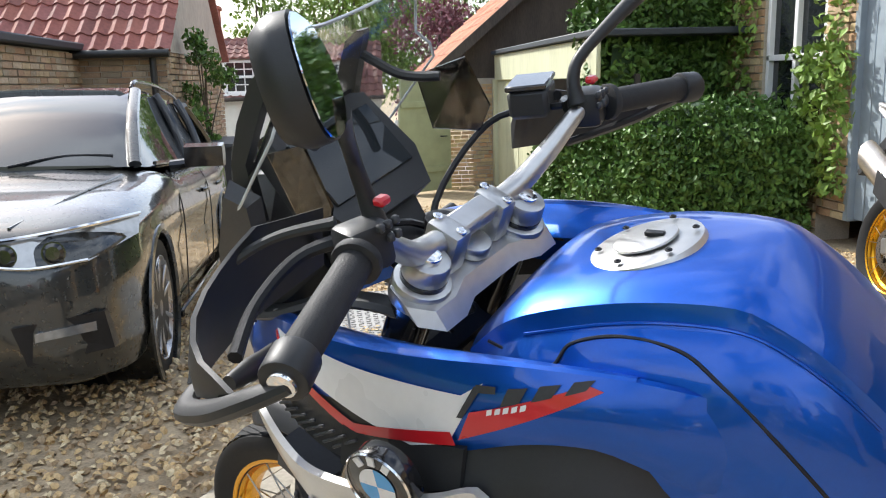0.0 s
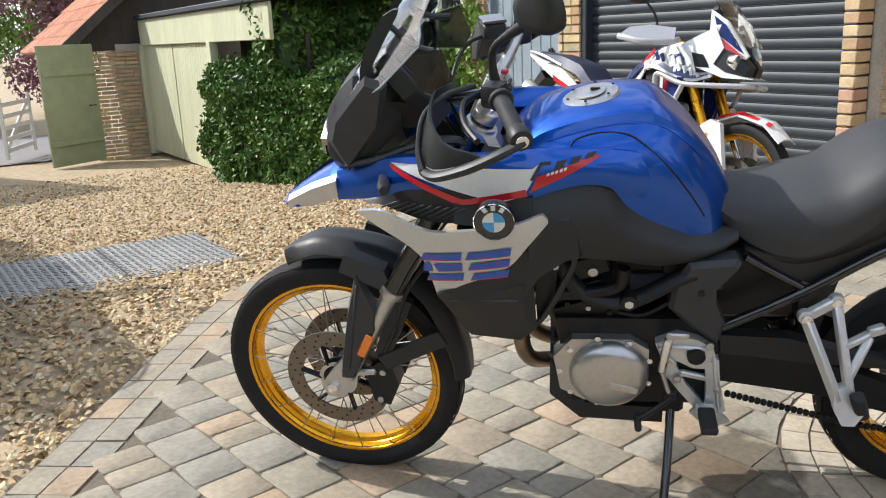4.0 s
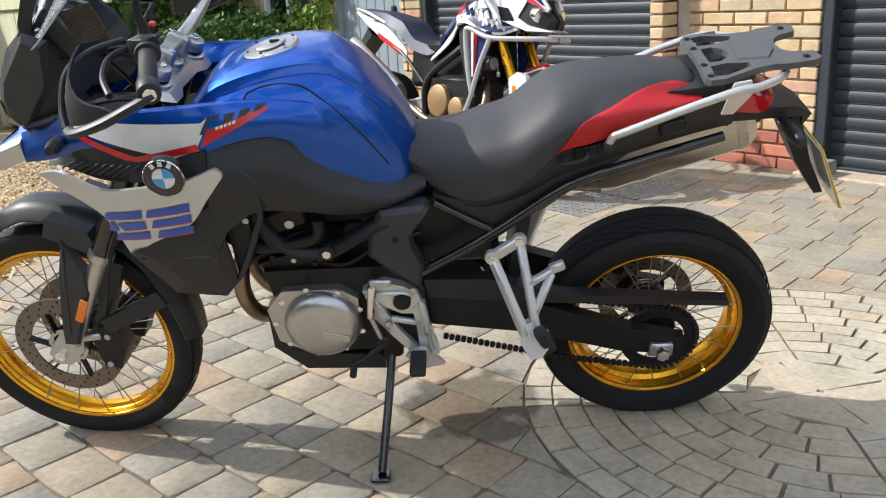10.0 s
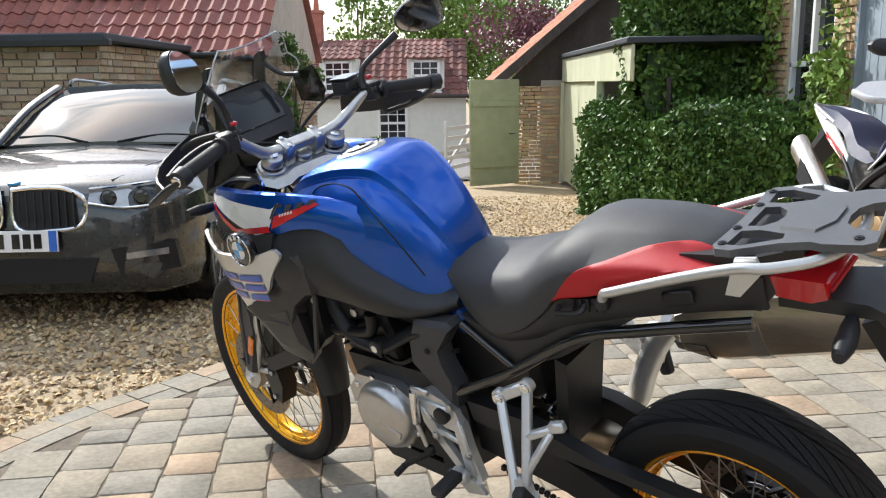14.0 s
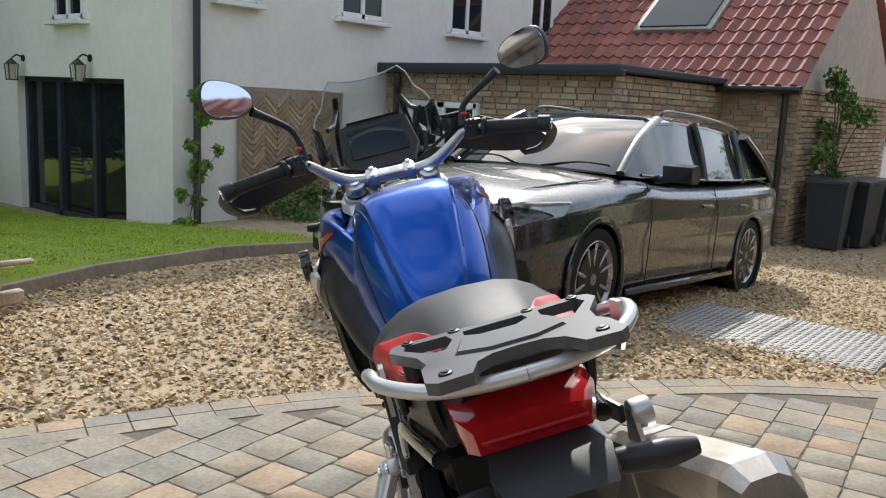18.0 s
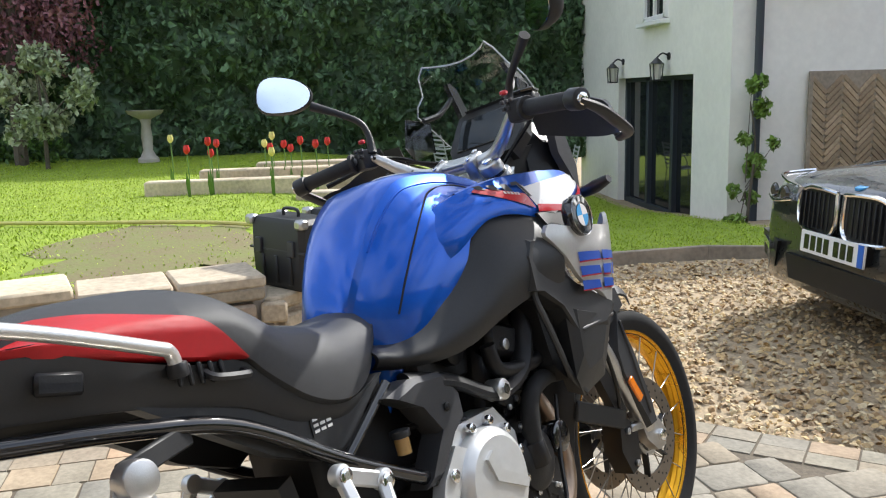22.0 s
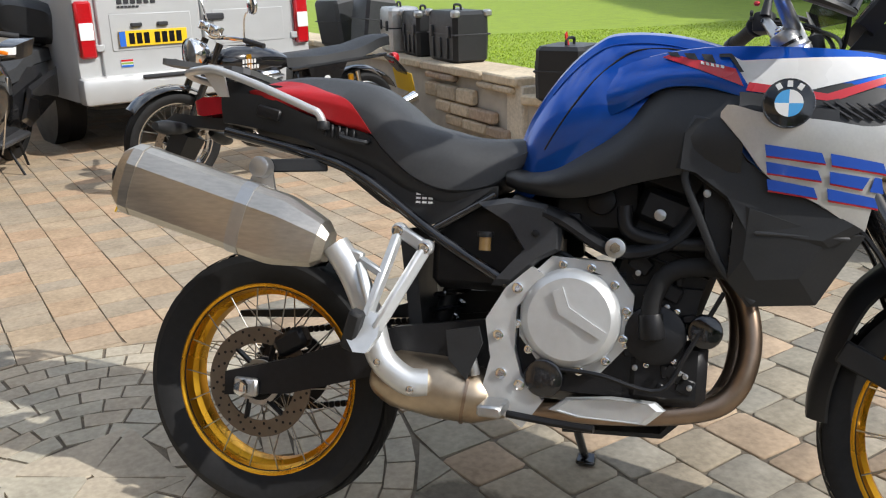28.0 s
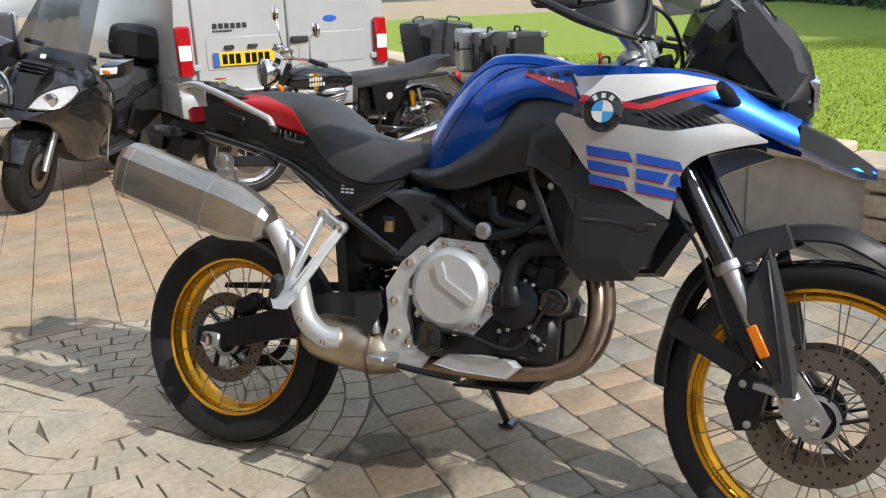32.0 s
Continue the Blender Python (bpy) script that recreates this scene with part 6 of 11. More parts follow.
for s in (1, -1):
    part("deflector", Loft([[(1.46, s * 0.105, 1.01), (1.505, s * 0.095, 1.09), (1.485, s * 0.1, 1.14), (1.385, s * 0.135, 1.248), (1.337, s * 0.135, 1.228), (1.365, s * 0.12, 1.13)], [(1.455, s * 0.125, 1.03), (1.485, s * 0.118, 1.09), (1.47, s * 0.12, 1.135), (1.385, s * 0.152, 1.232), (1.352, s * 0.15, 1.218), (1.375, s * 0.135, 1.13)]]), M_greypl, cowl, "dark grey side deflector", 20)
    part("wind_flap", Loft([[(1.285, s * (0.15 + o), 1.292), (1.21, s * (0.165 + o), 1.31), (1.186, s * (0.17 + o), 1.24), (1.206, s * (0.165 + o), 1.205), (1.27, s * (0.145 + o), 1.215)] for o in (0, 0.004)]), M_flap, cowl, "smoked clear wind flap")
    st = part("cowl_stay", Tube([(1.46, s * 0.105, 1.03), (1.38, s * 0.12, 1.05), (1.28, s * 0.125, 1.085), (1.2, s * 0.115, 1.085), (1.16, s * 0.105, 1.06)], 0.018, seg=8, flat=0.5), M_blackpl, cowl)
    bolt(cowl, (1.38, s * 0.125, 1.05), (0, s, 0), 0.009, 0.006, M_cast)
    # screen posts
    part("screen_post", Loft([[(x + dx, s * (y + dy), z) for dx, dy in ((-a, -0.007), (a, -0.007), (a, 0.007), (-a, 0.007))] for x, y, z, a in ((1.39, 0.112, 1.18, 0.02), (1.385, 0.108, 1.26, 0.013), (1.36, 0.098, 1.31, 0.018), (1.325, 0.09, 1.362, 0.016), (1.31, 0.088, 1.375, 0.006))]), M_blackpl, cowl, "black screen bracket")
    part("post_arm", Tube([(1.33, s * 0.092, 1.345), (1.28, s * 0.11, 1.305), (1.23, s * 0.13, 1.295)], 0.007, seg=8), M_blackpl, cowl)
    # front indicators
    ind = part("indicator", Tube([(1.38, s * 0.1, 1.01), (1.36, s * 0.19, 1.02), (1.345, s * 0.26, 1.035)], [0.009, 0.012, 0.016, 0.01], seg=10), M_blackpl, bike, "black stalk indicator")
bm = bmesh.new()
rows = []
for i in range(13):
    q = i / 12
    hw = float(np.interp(q, [0, 0.25, 0.62, 0.74, 0.96, 1], [0.12, 0.155, 0.165, 0.132, 0.11, 0.095]))
    rows.append([(1.482 - 0.21 * q - 4.2 * (hw * t) ** 2 * (0.7 + 0.3 * q), hw * t, 1.165 + 0.255 * q - (0.014 * (1 - abs(t) ** 2) if q > 0.9 else 0.0)) for t in np.linspace(-1, 1, 15)])
vs = [[bm.verts.new(p) for p in r] for r in rows]
ws = [[bm.verts.new((p[0] - 0.004, p[1], p[2] - 0.001)) for p in r] for r in rows]
for g in (vs, ws):
    for a, b in zip(g, g[1:]):
        for j in range(14):
            bm.faces.new((a[j], a[j + 1], b[j + 1], b[j]))
for a, b, c_, d in zip(vs, vs[1:], ws, ws[1:]):
    for j in (0, 14):
        bm.faces.new((a[j], b[j], d[j], c_[j]))
for j in range(14):
    for k in (0, -1):
        bm.faces.new((vs[k][j], vs[k][j + 1], ws[k][j + 1], ws[k][j]))
scr = part("screen", bm, M_screen, bike, "clear smoked rally windscreen")
scr.visible_shadow = False
# thin pale tube along the rim paints the light refracted there
rim = [rows[i][0] for i in range(13)] + rows[12][1:-1] + [rows[i][14] for i in range(12, -1, -1)]
part("screen_edge", Tube([(x - 0.002, y, z) for x, y, z in rim], 0.0022, seg=6, soft=False), M_screen_edge, scr, "pale edge line with refracted light painted in")
DM = pose(1.305, 0, 1.222, 0, 38, 0)
dash = part("instrument", Loft([[DM @ Vector((x, y * k, z)) for y, z in ((-0.085, -0.085), (0.085, -0.085), (0.112, -0.03), (0.1, 0.07), (0.06, 0.085), (-0.06, 0.085), (-0.1, 0.07), (-0.112, -0.03))] for x, k in ((-0.012, 0.96), (-0.006, 1.0), (0.03, 0.98))]), M_blackpl, bike, "black instrument panel", 30)
part("display", Box(DM @ Vector((-0.013, 0, 0.005)), (0.006, 0.165, 0.1), 0.002, DM.to_3x3().to_4x4()), M_pane, dash, "dark glass display")
part("visor", Loft([[DM @ Vector(p) for p in ((-0.02, y, 0.08), (0.03, y, 0.092), (0.06, y, 0.06), (0.03, y, 0.07))] for y in (-0.075, 0, 0.075)]), M_blackpl, dash)
part("nav_cradle", Loft([[(1.23, -0.05, 1.1), (1.23, 0.05, 1.1), (1.36, 0.06, 1.09), (1.36, -0.06, 1.09)], [(1.27, -0.07, 1.155), (1.27, 0.07, 1.155), (1.37, 0.08, 1.17), (1.37, -0.08, 1.17)]]), M_blackpl, dash)

# fork, clamps, handlebar
yk = [(1.112, 0.0), (1.112, -0.05), (1.1, -0.085), (1.1, -0.125), (1.125, -0.146), (1.155, -0.135), (1.165, -0.1), (1.155, -0.06), (1.165, -0.025), (1.165, 0.025), (1.155, 0.06), (1.165, 0.1), (1.155, 0.135), (1.125, 0.146), (1.1, 0.125), (1.1, 0.085), (1.112, 0.05)]
top_yoke = part("top_yoke", Loft([[(x + 0.5 * dz, y, 1.098 + 0.5 * (x - 1.135) + dz) for x, y in yk] for dz in (-0.014, 0.01)]), M_cast, bike, "silver top yoke", 24)
F0, F1 = Vector((1.135, 0, 1.112)), Vector((1.553, 0, 0.37))
FD = (F1 - F0).normalized()
for s in (1, -1):
    off = Vector((0, s * 0.1, 0))
    a = F0 + off
    leg = part("fork_leg", Cyl(a - FD * 0.01, a + FD * 0.5, 0.029, seg=20), M_gloss, bike, "gloss black upside-down fork leg")
    part("fork_cap", Cyl(a - FD * 0.035, a - FD * 0.008, 0.027, 0.029, seg=20, bevel=0.004), M_cast, leg, "silver fork cap")
    part("adjuster", Cyl(a - FD * 0.042, a - FD * 0.034, 0.014, seg=12, bevel=0.002), M_chrome, leg)
    part("clamp_ring", Cyl(a - FD * 0.003, a + FD * 0.03, 0.037, seg=20, bevel=0.004), M_cast, leg)
    part("clamp_ring", Cyl(a + FD * 0.2, a + FD * 0.235, 0.037, seg=20, bevel=0.004), M_engine, leg)
    part("dust_seal", Cyl(a + FD * 0.5, a + FD * 0.525, 0.033, seg=20, bevel=0.003), M_cast, leg)
    part("slider", Cyl(a + FD * 0.52, a + FD * 0.83, 0.0225, seg=16), M_cast, leg)
    p = a + FD * 0.84
    part("axle_clamp", Loft([[(1.5, s * y, 0.44), (1.545, s * y, 0.45), (1.6, s * y, 0.385), (1.622, s * y, 0.352), (1.606, s * y, 0.316), (1.565, s * y, 0.315), (1.52, s * y, 0.36)] for y in (0.074, 0.106)]), M_cast, leg, "cast silver axle clamp")
    part("axle_nut", Cyl((1.588, s * 0.1, 0.348), (1.588, s * 0.116, 0.348), 0.017, seg=6, bevel=0.002), M_chrome, leg)
    part("fork_guard", Loft([[(1.476, s * 0.108, 0.728), (1.425, s * 0.1, 0.62), (1.43, s * 0.1, 0.55), (1.518, s * 0.1, 0.385), (1.56, s * 0.1, 0.388), (1.55, s * 0.1, 0.45), (1.515, s * 0.1, 0.6)], [(1.472, s * 0.122, 0.71), (1.438, s * 0.126, 0.62), (1.442, s * 0.128, 0.56), (1.52, s * 0.128, 0.4), (1.548, s * 0.128, 0.402), (1.54, s * 0.13, 0.45), (1.506, s * 0.128, 0.6)]]), M_greypl, leg, "dark grey plastic fork guard", 14)
    part("fork_guard_rib", span(bmesh.new(), (1.472, s * 0.125, 0.69), (1.525, s * 0.128, 0.43), 0.01, 0.008, 0.003), M_greypl, leg)
    part("reflector", Box((1.468, s * 0.133, 0.512), (0.024, 0.008, 0.074), 0.003, Matrix.Rotation(radians(-28), 4, "Y")), M_amber, leg, "orange side reflector")
    cal = part("brake_caliper", Loft([[(1.45, s * y, 0.44), (1.49, s * y, 0.4), (1.475, s * y, 0.31), (1.43, s * y, 0.3), (1.4, s * y, 0.37), (1.415, s * y, 0.43)] for y in (0.045, 0.06, 0.1)]), M_engine, leg, "black brake caliper")
    bolt(cal, (1.44, s * 0.1, 0.41), (0, s, 0), 0.009, 0.008, M_cast)
    bolt(cal, (1.455, s * 0.1, 0.32), (0, s, 0), 0.009, 0.008, M_cast)
    part("caliper_lug", span(bmesh.new(), (1.46, s * 0.095, 0.41), (1.52, s * 0.095, 0.4), 0.025, 0.02, 0.004), M_cast, cal)
    part("brake_hose", Tube([(1.45, s * 0.08, 0.44), (1.39, s * 0.13, 0.55), (1.33, s * 0.14, 0.7), (1.25, s * 0.12, 0.8)], 0.005, seg=6), M_engine, leg)
    bar = part("grip", Cyl((1.058, s * 0.262, 1.231), (1.01, s * 0.395, 1.213), 0.0175, seg=18, bevel=0.002), M_grip, bike, "black rubber grip")
    part("grip_flange", Cyl((1.06, s * 0.256, 1.232), (1.056, s * 0.266, 1.23), 0.025, seg=18, bevel=0.002), M_grip, bar)
    part("bar_end", Cyl((1.012, s * 0.39, 1.214), (1.0, s * 0.42, 1.208), 0.022, seg=20, bevel=0.003), M_blackpl, bar)
    part("end_bolt", Cyl((1.0, s * 0.418, 1.2085), (0.998, s * 0.4245, 1.207), 0.013, seg=16, bevel=0.002), M_chrome, bar)
    sw = part("switchgear", Box((1.075, s * 0.232, 1.233), (0.046, 0.05, 0.05), 0.01, Matrix.Rotation(radians(s * -18), 4, "Z"), 2), M_blackpl, bike, "black switch cluster")
    part("red_switch", Box((1.055, s * 0.215, 1.275), (0.014, 0.016, 0.01), 0.003), M_red, sw)
    for k in range(5):
        part("button", Box((1.045, s * (0.212 + 0.011 * (k % 3)), 1.255 - 0.014 * (k // 3)), (0.008, 0.008, 0.009), 0.002), M_greypl, sw)
    part("lever", Tube([(1.1, s * 0.225, 1.235), (1.13, s * 0.27, 1.23), (1.12, s * 0.34, 1.215), (1.085, s * 0.4, 1.2)], [0.009, 0.007, 0.006, 0.007], seg=8), M_engine, sw, "black lever")
    # hand guards
    hg = part("hand_guard", Tube([(0.995, s * 0.415, 1.206), (1.04, s * 0.428, 1.186), (1.1, s * 0.428, 1.158), (1.165, s * 0.415, 1.135), (1.2, s * 0.375, 1.128)], [0.011, 0.014, 0.015, 0.013, 0.01], seg=10, flat=0.7), M_blackpl, bike, "black hand guard with open frame")
    part("frame_bar", Tube([(1.2, s * 0.378, 1.13), (1.212, s * 0.35, 1.165), (1.205, s * 0.31, 1.218), (1.17, s * 0.265, 1.243), (1.115, s * 0.225, 1.25)], [0.009, 0.006, 0.0055, 0.0055, 0.007], seg=8), M_blackpl, hg)
    bm = bmesh.new()
    rows = []
    low_l = smooth_line([(1.1, s * 0.42, 1.165), (1.17, s * 0.4, 1.142), (1.205, s * 0.35, 1.14), (1.212, s * 0.28, 1.155), (1.185, s * 0.2, 1.18)], 8)
    for i in range(11):
        t = i / 10
        pt = low_l[int(t * 32)]
        h = float(np.interp(t, [0, 0.2, 0.45, 0.8, 1], [0.012, 0.042, 0.08, 0.098, 0.07]))
        rows.append([bm.verts.new(pt + Vector((-0.02 * q + 0.006 * math.sin(math.pi * q), 0, h * q))) for q in (0, 0.5, 1)] + [bm.verts.new(pt + Vector((-0.02 * q - 0.004, -s * 0.004, h * q))) for q in (1, 0.5, 0)])
    for a, b in zip(rows, rows[1:]):
        for j in range(6):
            bm.faces.new((a[j], a[(j + 1) % 6], b[(j + 1) % 6], b[j]))
    bm.faces.new(rows[0])
    bm.faces.new(rows[-1])
    part("shield", bm, M_blackpl, hg, "black wind shield")
    # mirrors
    mir = part("mirror", Tube([(1.075, s * 0.208, 1.245), (1.08, s * 0.213, 1.295), (1.065, s * 0.232, 1.335), (1.0, s * 0.3, 1.39)] if s > 0 else [(1.075, -0.208, 1.245), (1.08, -0.213, 1.28), (1.07, -0.235, 1.31), (1.025, -0.315, 1.365)], [0.013, 0.009, 0.008, 0.008, 0.012], seg=10), M_blackpl, bike, "oval black mirror on a bent stem")
    nrm = Vector((0.78, s * 0.61, -0.14 if s > 0 else -0.02)).normalized()
    oy = (Vector((0, s, 0.12)) - nrm * nrm.dot(Vector((0, s, 0.12)))).normalized()
    oz = nrm.cross(oy) * s
    MM = Matrix((nrm, oy * s, oz if oz.z > 0 else -oz)).transposed().to_4x4()
    MM.translation = (0.972, 0.352, 1.428) if s > 0 else (1.0, -0.385, 1.402)

    def oval(k, x):
        out = []
        for i in range(24):
            a = 2 * math.pi * i / 24
            yy = 0.07 * k * math.copysign(abs(math.cos(a)) ** 0.75, math.cos(a)) * s
            zz = 0.046 * k * math.copysign(abs(math.sin(a)) ** 0.85, math.sin(a)) * (1 - 0.25 * math.cos(a) * -1)
            out.append(MM @ Vector((x, yy, zz)))
        return out

    part("housing", Loft([oval(0.98, -0.012), oval(1.0, 0.0), oval(0.97, 0.007), oval(0.84, 0.018), oval(0.5, 0.023)]), M_blackpl, mir, "", 50)
    part("mirror_glass", Loft([oval(0.94, -0.0135), oval(0.93, -0.0145)]), M_mirror, mir, "silvered mirror glass")
bars = part("handlebar", Tube([(1.06, 0.27, 1.232), (1.075, 0.215, 1.234), (1.1, 0.16, 1.193), (1.122, 0.1, 1.16), (1.125, 0.0, 1.156), (1.122, -0.1, 1.16), (1.1, -0.16, 1.193), (1.075, -0.215, 1.234), (1.06, -0.27, 1.232)], [0.011, 0.011, 0.014, 0.016, 0.016, 0.016, 0.014, 0.011, 0.011], seg=14), M_cast, bike, "silver tapered handlebar")
for s in (1, -1):
    r = part("bar_clamp", Box((1.127, s * 0.05, 1.146), (0.05, 0.034, 0.06), 0.008, Matrix.Rotation(radians(-26), 4, "Y"), 2), M_cast, bars)
    for dx in (-0.016, 0.016):
        bolt(r, (1.116 + dx, s * 0.05, 1.172 + 0.5 * dx), (-0.45, 0, 0.89), 0.007, 0.005, M_chrome)
part("clamp_bridge", Box((1.119, 0, 1.166), (0.034, 0.11, 0.012), 0.004, Matrix.Rotation(radians(-26), 4, "Y")), M_cast, bars)
part("steering_nut", Cyl((1.14, 0, 1.108), (1.132, 0, 1.124), 0.024, seg=20, bevel=0.003), M_cast, bike)
ig = part("ignition", Cyl((1.185, 0, 1.115), (1.175, 0, 1.15), 0.022, seg=16, bevel=0.003), M_engine, bike)
res = part("brake_reservoir", Box((1.15, -0.2, 1.245), (0.055, 0.07, 0.04), 0.006, Matrix.Rotation(radians(20), 4, "Z")), M_blackpl, bike, "black square brake fluid reservoir")
part("lid", Box((1.15, -0.2, 1.268), (0.057, 0.072, 0.008), 0.002, Matrix.Rotation(radians(20), 4, "Z")), M_gloss, res)
part("lower_yoke", Box((1.235, 0, 0.95), (0.09, 0.27, 0.05), 0.01, Matrix.Rotation(radians(28), 4, "Y")), M_engine, bike)
for i, (ya, yb) in enumerate(((0.2, 0.06), (-0.2, -0.05), (0.22, -0.03))):
    part("cable", Tube([(1.09, ya, 1.23), (1.2, ya * 0.9, 1.21), (1.23, yb, 1.12), (1.17, yb * 0.5, 1.0)], 0.005, seg=6), M_engine, bike)

# front mudguard
FC = Vector((1.59, 0, 0.348))
rings = []
for i in range(29):
    q = i / 28
    a = radians(72 + 106 * q)
    r = float(np.interp(q, [0, 0.15, 0.4, 0.6, 0.8, 1.0], [0.402, 0.435, 0.445, 0.43, 0.395, 0.382]))
    hw = float(np.interp(q, [0, 0.1, 0.4, 0.75, 1.0], [0.03, 0.06, 0.075, 0.075, 0.05]))
    d = Vector((math.cos(a), 0, math.sin(a)))
    ring = []
    for t in np.linspace(-1, 1, 9):
        ring.append(FC + d * (r - 0.045 * abs(t) ** 3 - (0.012 * (1 - abs(t)))) + Vector((0, hw * t, 0)))
    for t in np.linspace(1, -1, 9):
        ring.append(FC + d * (r - 0.006 - 0.045 * abs(t) ** 3 - (0.012 * (1 - abs(t)))) + Vector((0, (hw - 0.003) * t, 0)))
    rings.append(ring)
fen = part("front_mudguard", Loft(rings), M_blackpl, bike, "satin black front mudguard", 30)
for s in (1, -1):
    part("stay", Loft([[(1.34, s * y, 0.63), (1.39, s * y, 0.65), (1.46, s * y, 0.46), (1.43, s * y, 0.43)] for y in (0.075, 0.1)]), M_blackpl, fen)
    part("stay", span(bmesh.new(), (1.27, s * 0.08, 0.52), (1.44, s * 0.1, 0.44), 0.014, 0.05, 0.004), M_blackpl, fen)
    part("side_plate", Loft([[(1.5, s * y, 0.77), (1.4, s * y, 0.73), (1.38, s * y, 0.66), (1.45, s * y, 0.69), (1.52, s * y, 0.72)] for y in (0.07, 0.115)]), M_greypl, fen)

# seat
s_top = curve1([(-0.05, 1.02), (-0.03, 1.037), (0.02, 1.046), (0.09, 1.052), (0.19, 1.046), (0.26, 1.03), (0.31, 1.0), (0.37, 0.955), (0.44, 0.935), (0.5, 0.922), (0.57, 0.922), (0.635, 0.93)])
s_bot = curve1([(-0.05, 0.995), (0.05, 0.968), (0.19, 0.928), (0.27, 0.91), (0.31, 0.87), (0.38, 0.815), (0.46, 0.79), (0.54, 0.805), (0.6, 0.85), (0.635, 0.88)])
s_w = curve1([(-0.05, 0.11), (0.0, 0.13), (0.1, 0.142), (0.2, 0.155), (0.3, 0.163), (0.4, 0.16), (0.47, 0.15), (0.54, 0.125), (0.6, 0.098), (0.635, 0.08)])
def seat_half(x):
    w, a, b = s_w(x), s_bot(x), s_top(x)
    h = b - a
    k = float(np.interp(x, [0.18, 0.3], [0.82, 1.0]))
    return [(0, b), (0.4 * w, b - 0.004), (0.68 * w * k, b - 0.014), (0.86 * w * k, b - 0.03), (0.96 * w, b - 0.3 * h - 0.02), (w, b - 0.62 * h), (0.97 * w, a + 0.006), (0.9 * w, a)]


def seat_y(x, z):
    """Half width of the seat at a height."""
    half = seat_half(x)[::-1]
    return float(np.interp(z, [h[1] for h in half], [h[0] for h in half]))


rings = []
for x in np.linspace(-0.05, 0.635, 46):
    half = seat_half(x)
    rings.append([(x, y, z) for y, z in half] + [(x, -y, z) for y, z in half[:0:-1]])
seat = part("seat", Loft(rings), M_vinyl, bike, "dark grey vinyl dual seat with red sides", 34)
r_top = curve1([(-0.045, 1.012), (-0.02, 1.026), (0.026, 1.034), (0.09, 1.026), (0.156, 1.005), (0.215, 0.984), (0.245, 0.955), (0.278, 0.912)])
r_bot = curve1([(-0.045, 1.0), (0.023, 0.982), (0.1, 0.956), (0.19, 0.93), (0.278, 0.909)])
for s in (1, -1):
    part("red_side", Strip(-0.045, 0.278, r_top, r_bot, lambda x, q: seat_y(x, r_bot(x) + (r_top(x) - r_bot(x)) * q) + 0.0035, 34, 12, 0.012, s), M_redv, seat, "red vinyl side panel")
    tail_top = curve1([(-0.26, 0.995), (-0.15, 1.0), (0.0, 0.992), (0.1, 0.955), (0.19, 0.925), (0.27, 0.91), (0.31, 0.87), (0.38, 0.815), (0.46, 0.79), (0.56, 0.81)])
    tail_bot = curve1([(-0.26, 0.935), (-0.1, 0.93), (0.05, 0.905), (0.15, 0.88), (0.27, 0.842), (0.36, 0.79), (0.46, 0.76), (0.56, 0.775)])
    tf = part("tail_fairing", Strip(-0.12, 0.56, tail_top, tail_bot, lambda x, q: float(np.interp(x, [-0.26, -0.1, 0.1, 0.3, 0.45, 0.56], [0.075, 0.115, 0.145, 0.15, 0.14, 0.125])) - 0.015 * (1 - q) ** 2, 34, 5, 0.01, s), M_blackpl, bike, "black plastic tail fairing", 30)
    for k in range(5):
        part("slot", Box((0.235 - 0.017 * k, s * 0.152, 0.905 + 0.003 * k), (0.007, 0.006, 0.03), 0.002), M_engine, tf)
    part("grab_recess", Box((0.02, s * 0.137, 0.952), (0.06, 0.012, 0.028), 0.004, Matrix.Rotation(radians(14), 4, "Y")), M_engine, tf)
    part("strap_hook", Tube([(0.27, s * 0.148, 0.895), (0.265, s * 0.165, 0.89), (0.215, s * 0.165, 0.9), (0.21, s * 0.148, 0.91)], 0.006, seg=6), M_blackpl, tf)
    rail = part("grab_rail", Tube([(0.165, s * 0.156, 0.925), (0.155, s * 0.164, 0.95), (0.13, s * 0.168, 0.962), (0.0, s * 0.172, 1.012), (-0.1, s * 0.168, 1.043), (-0.15, s * 0.156, 1.045), (-0.21, s * 0.11, 1.046), (-0.235, s * 0.05, 1.046), (-0.24, 0, 1.046)], 0.0095, seg=12), M_silverp, bike, "silver tubular grab rail")
    part("rail_foot", Cyl((0.165, s * 0.156, 0.915), (0.165, s * 0.157, 0.935), 0.014, seg=12, bevel=0.003), M_blackpl, rail)
    part("rail_strut", Loft([[(-0.13, s * y, 1.06), (-0.095, s * y, 1.055), (-0.075, s * y, 0.985), (-0.1, s * y, 0.985), (-0.14, s * y, 1.035)] for y in (0.15, 0.156)]), M_silverp, rail)
    # side cover, tubes, hanger brackets
    part("side_cover", Loft([[(0.56, s * y, 0.81), (0.46, s * y, 0.735), (0.4, s * y, 0.715), (0.3, s * y, 0.76), (0.2, s * y, 0.83), (0.1, s * y, 0.9), (0.27, s * y, 0.9), (0.38, s * y, 0.81), (0.47, s * y, 0.78)] for y in (0.1, 0.132)]), M_blackpl, bike, "black side cover")
    part("subframe_tube", Tube([(0.6, s * 0.15, 0.605), (0.43, s * 0.147, 0.7), (0.25, s * 0.142, 0.82), (0.1, s * 0.135, 0.868), (-0.1, s * 0.11, 0.91)], 0.0125, seg=12), M_gloss, bike, "black steel subframe tube")
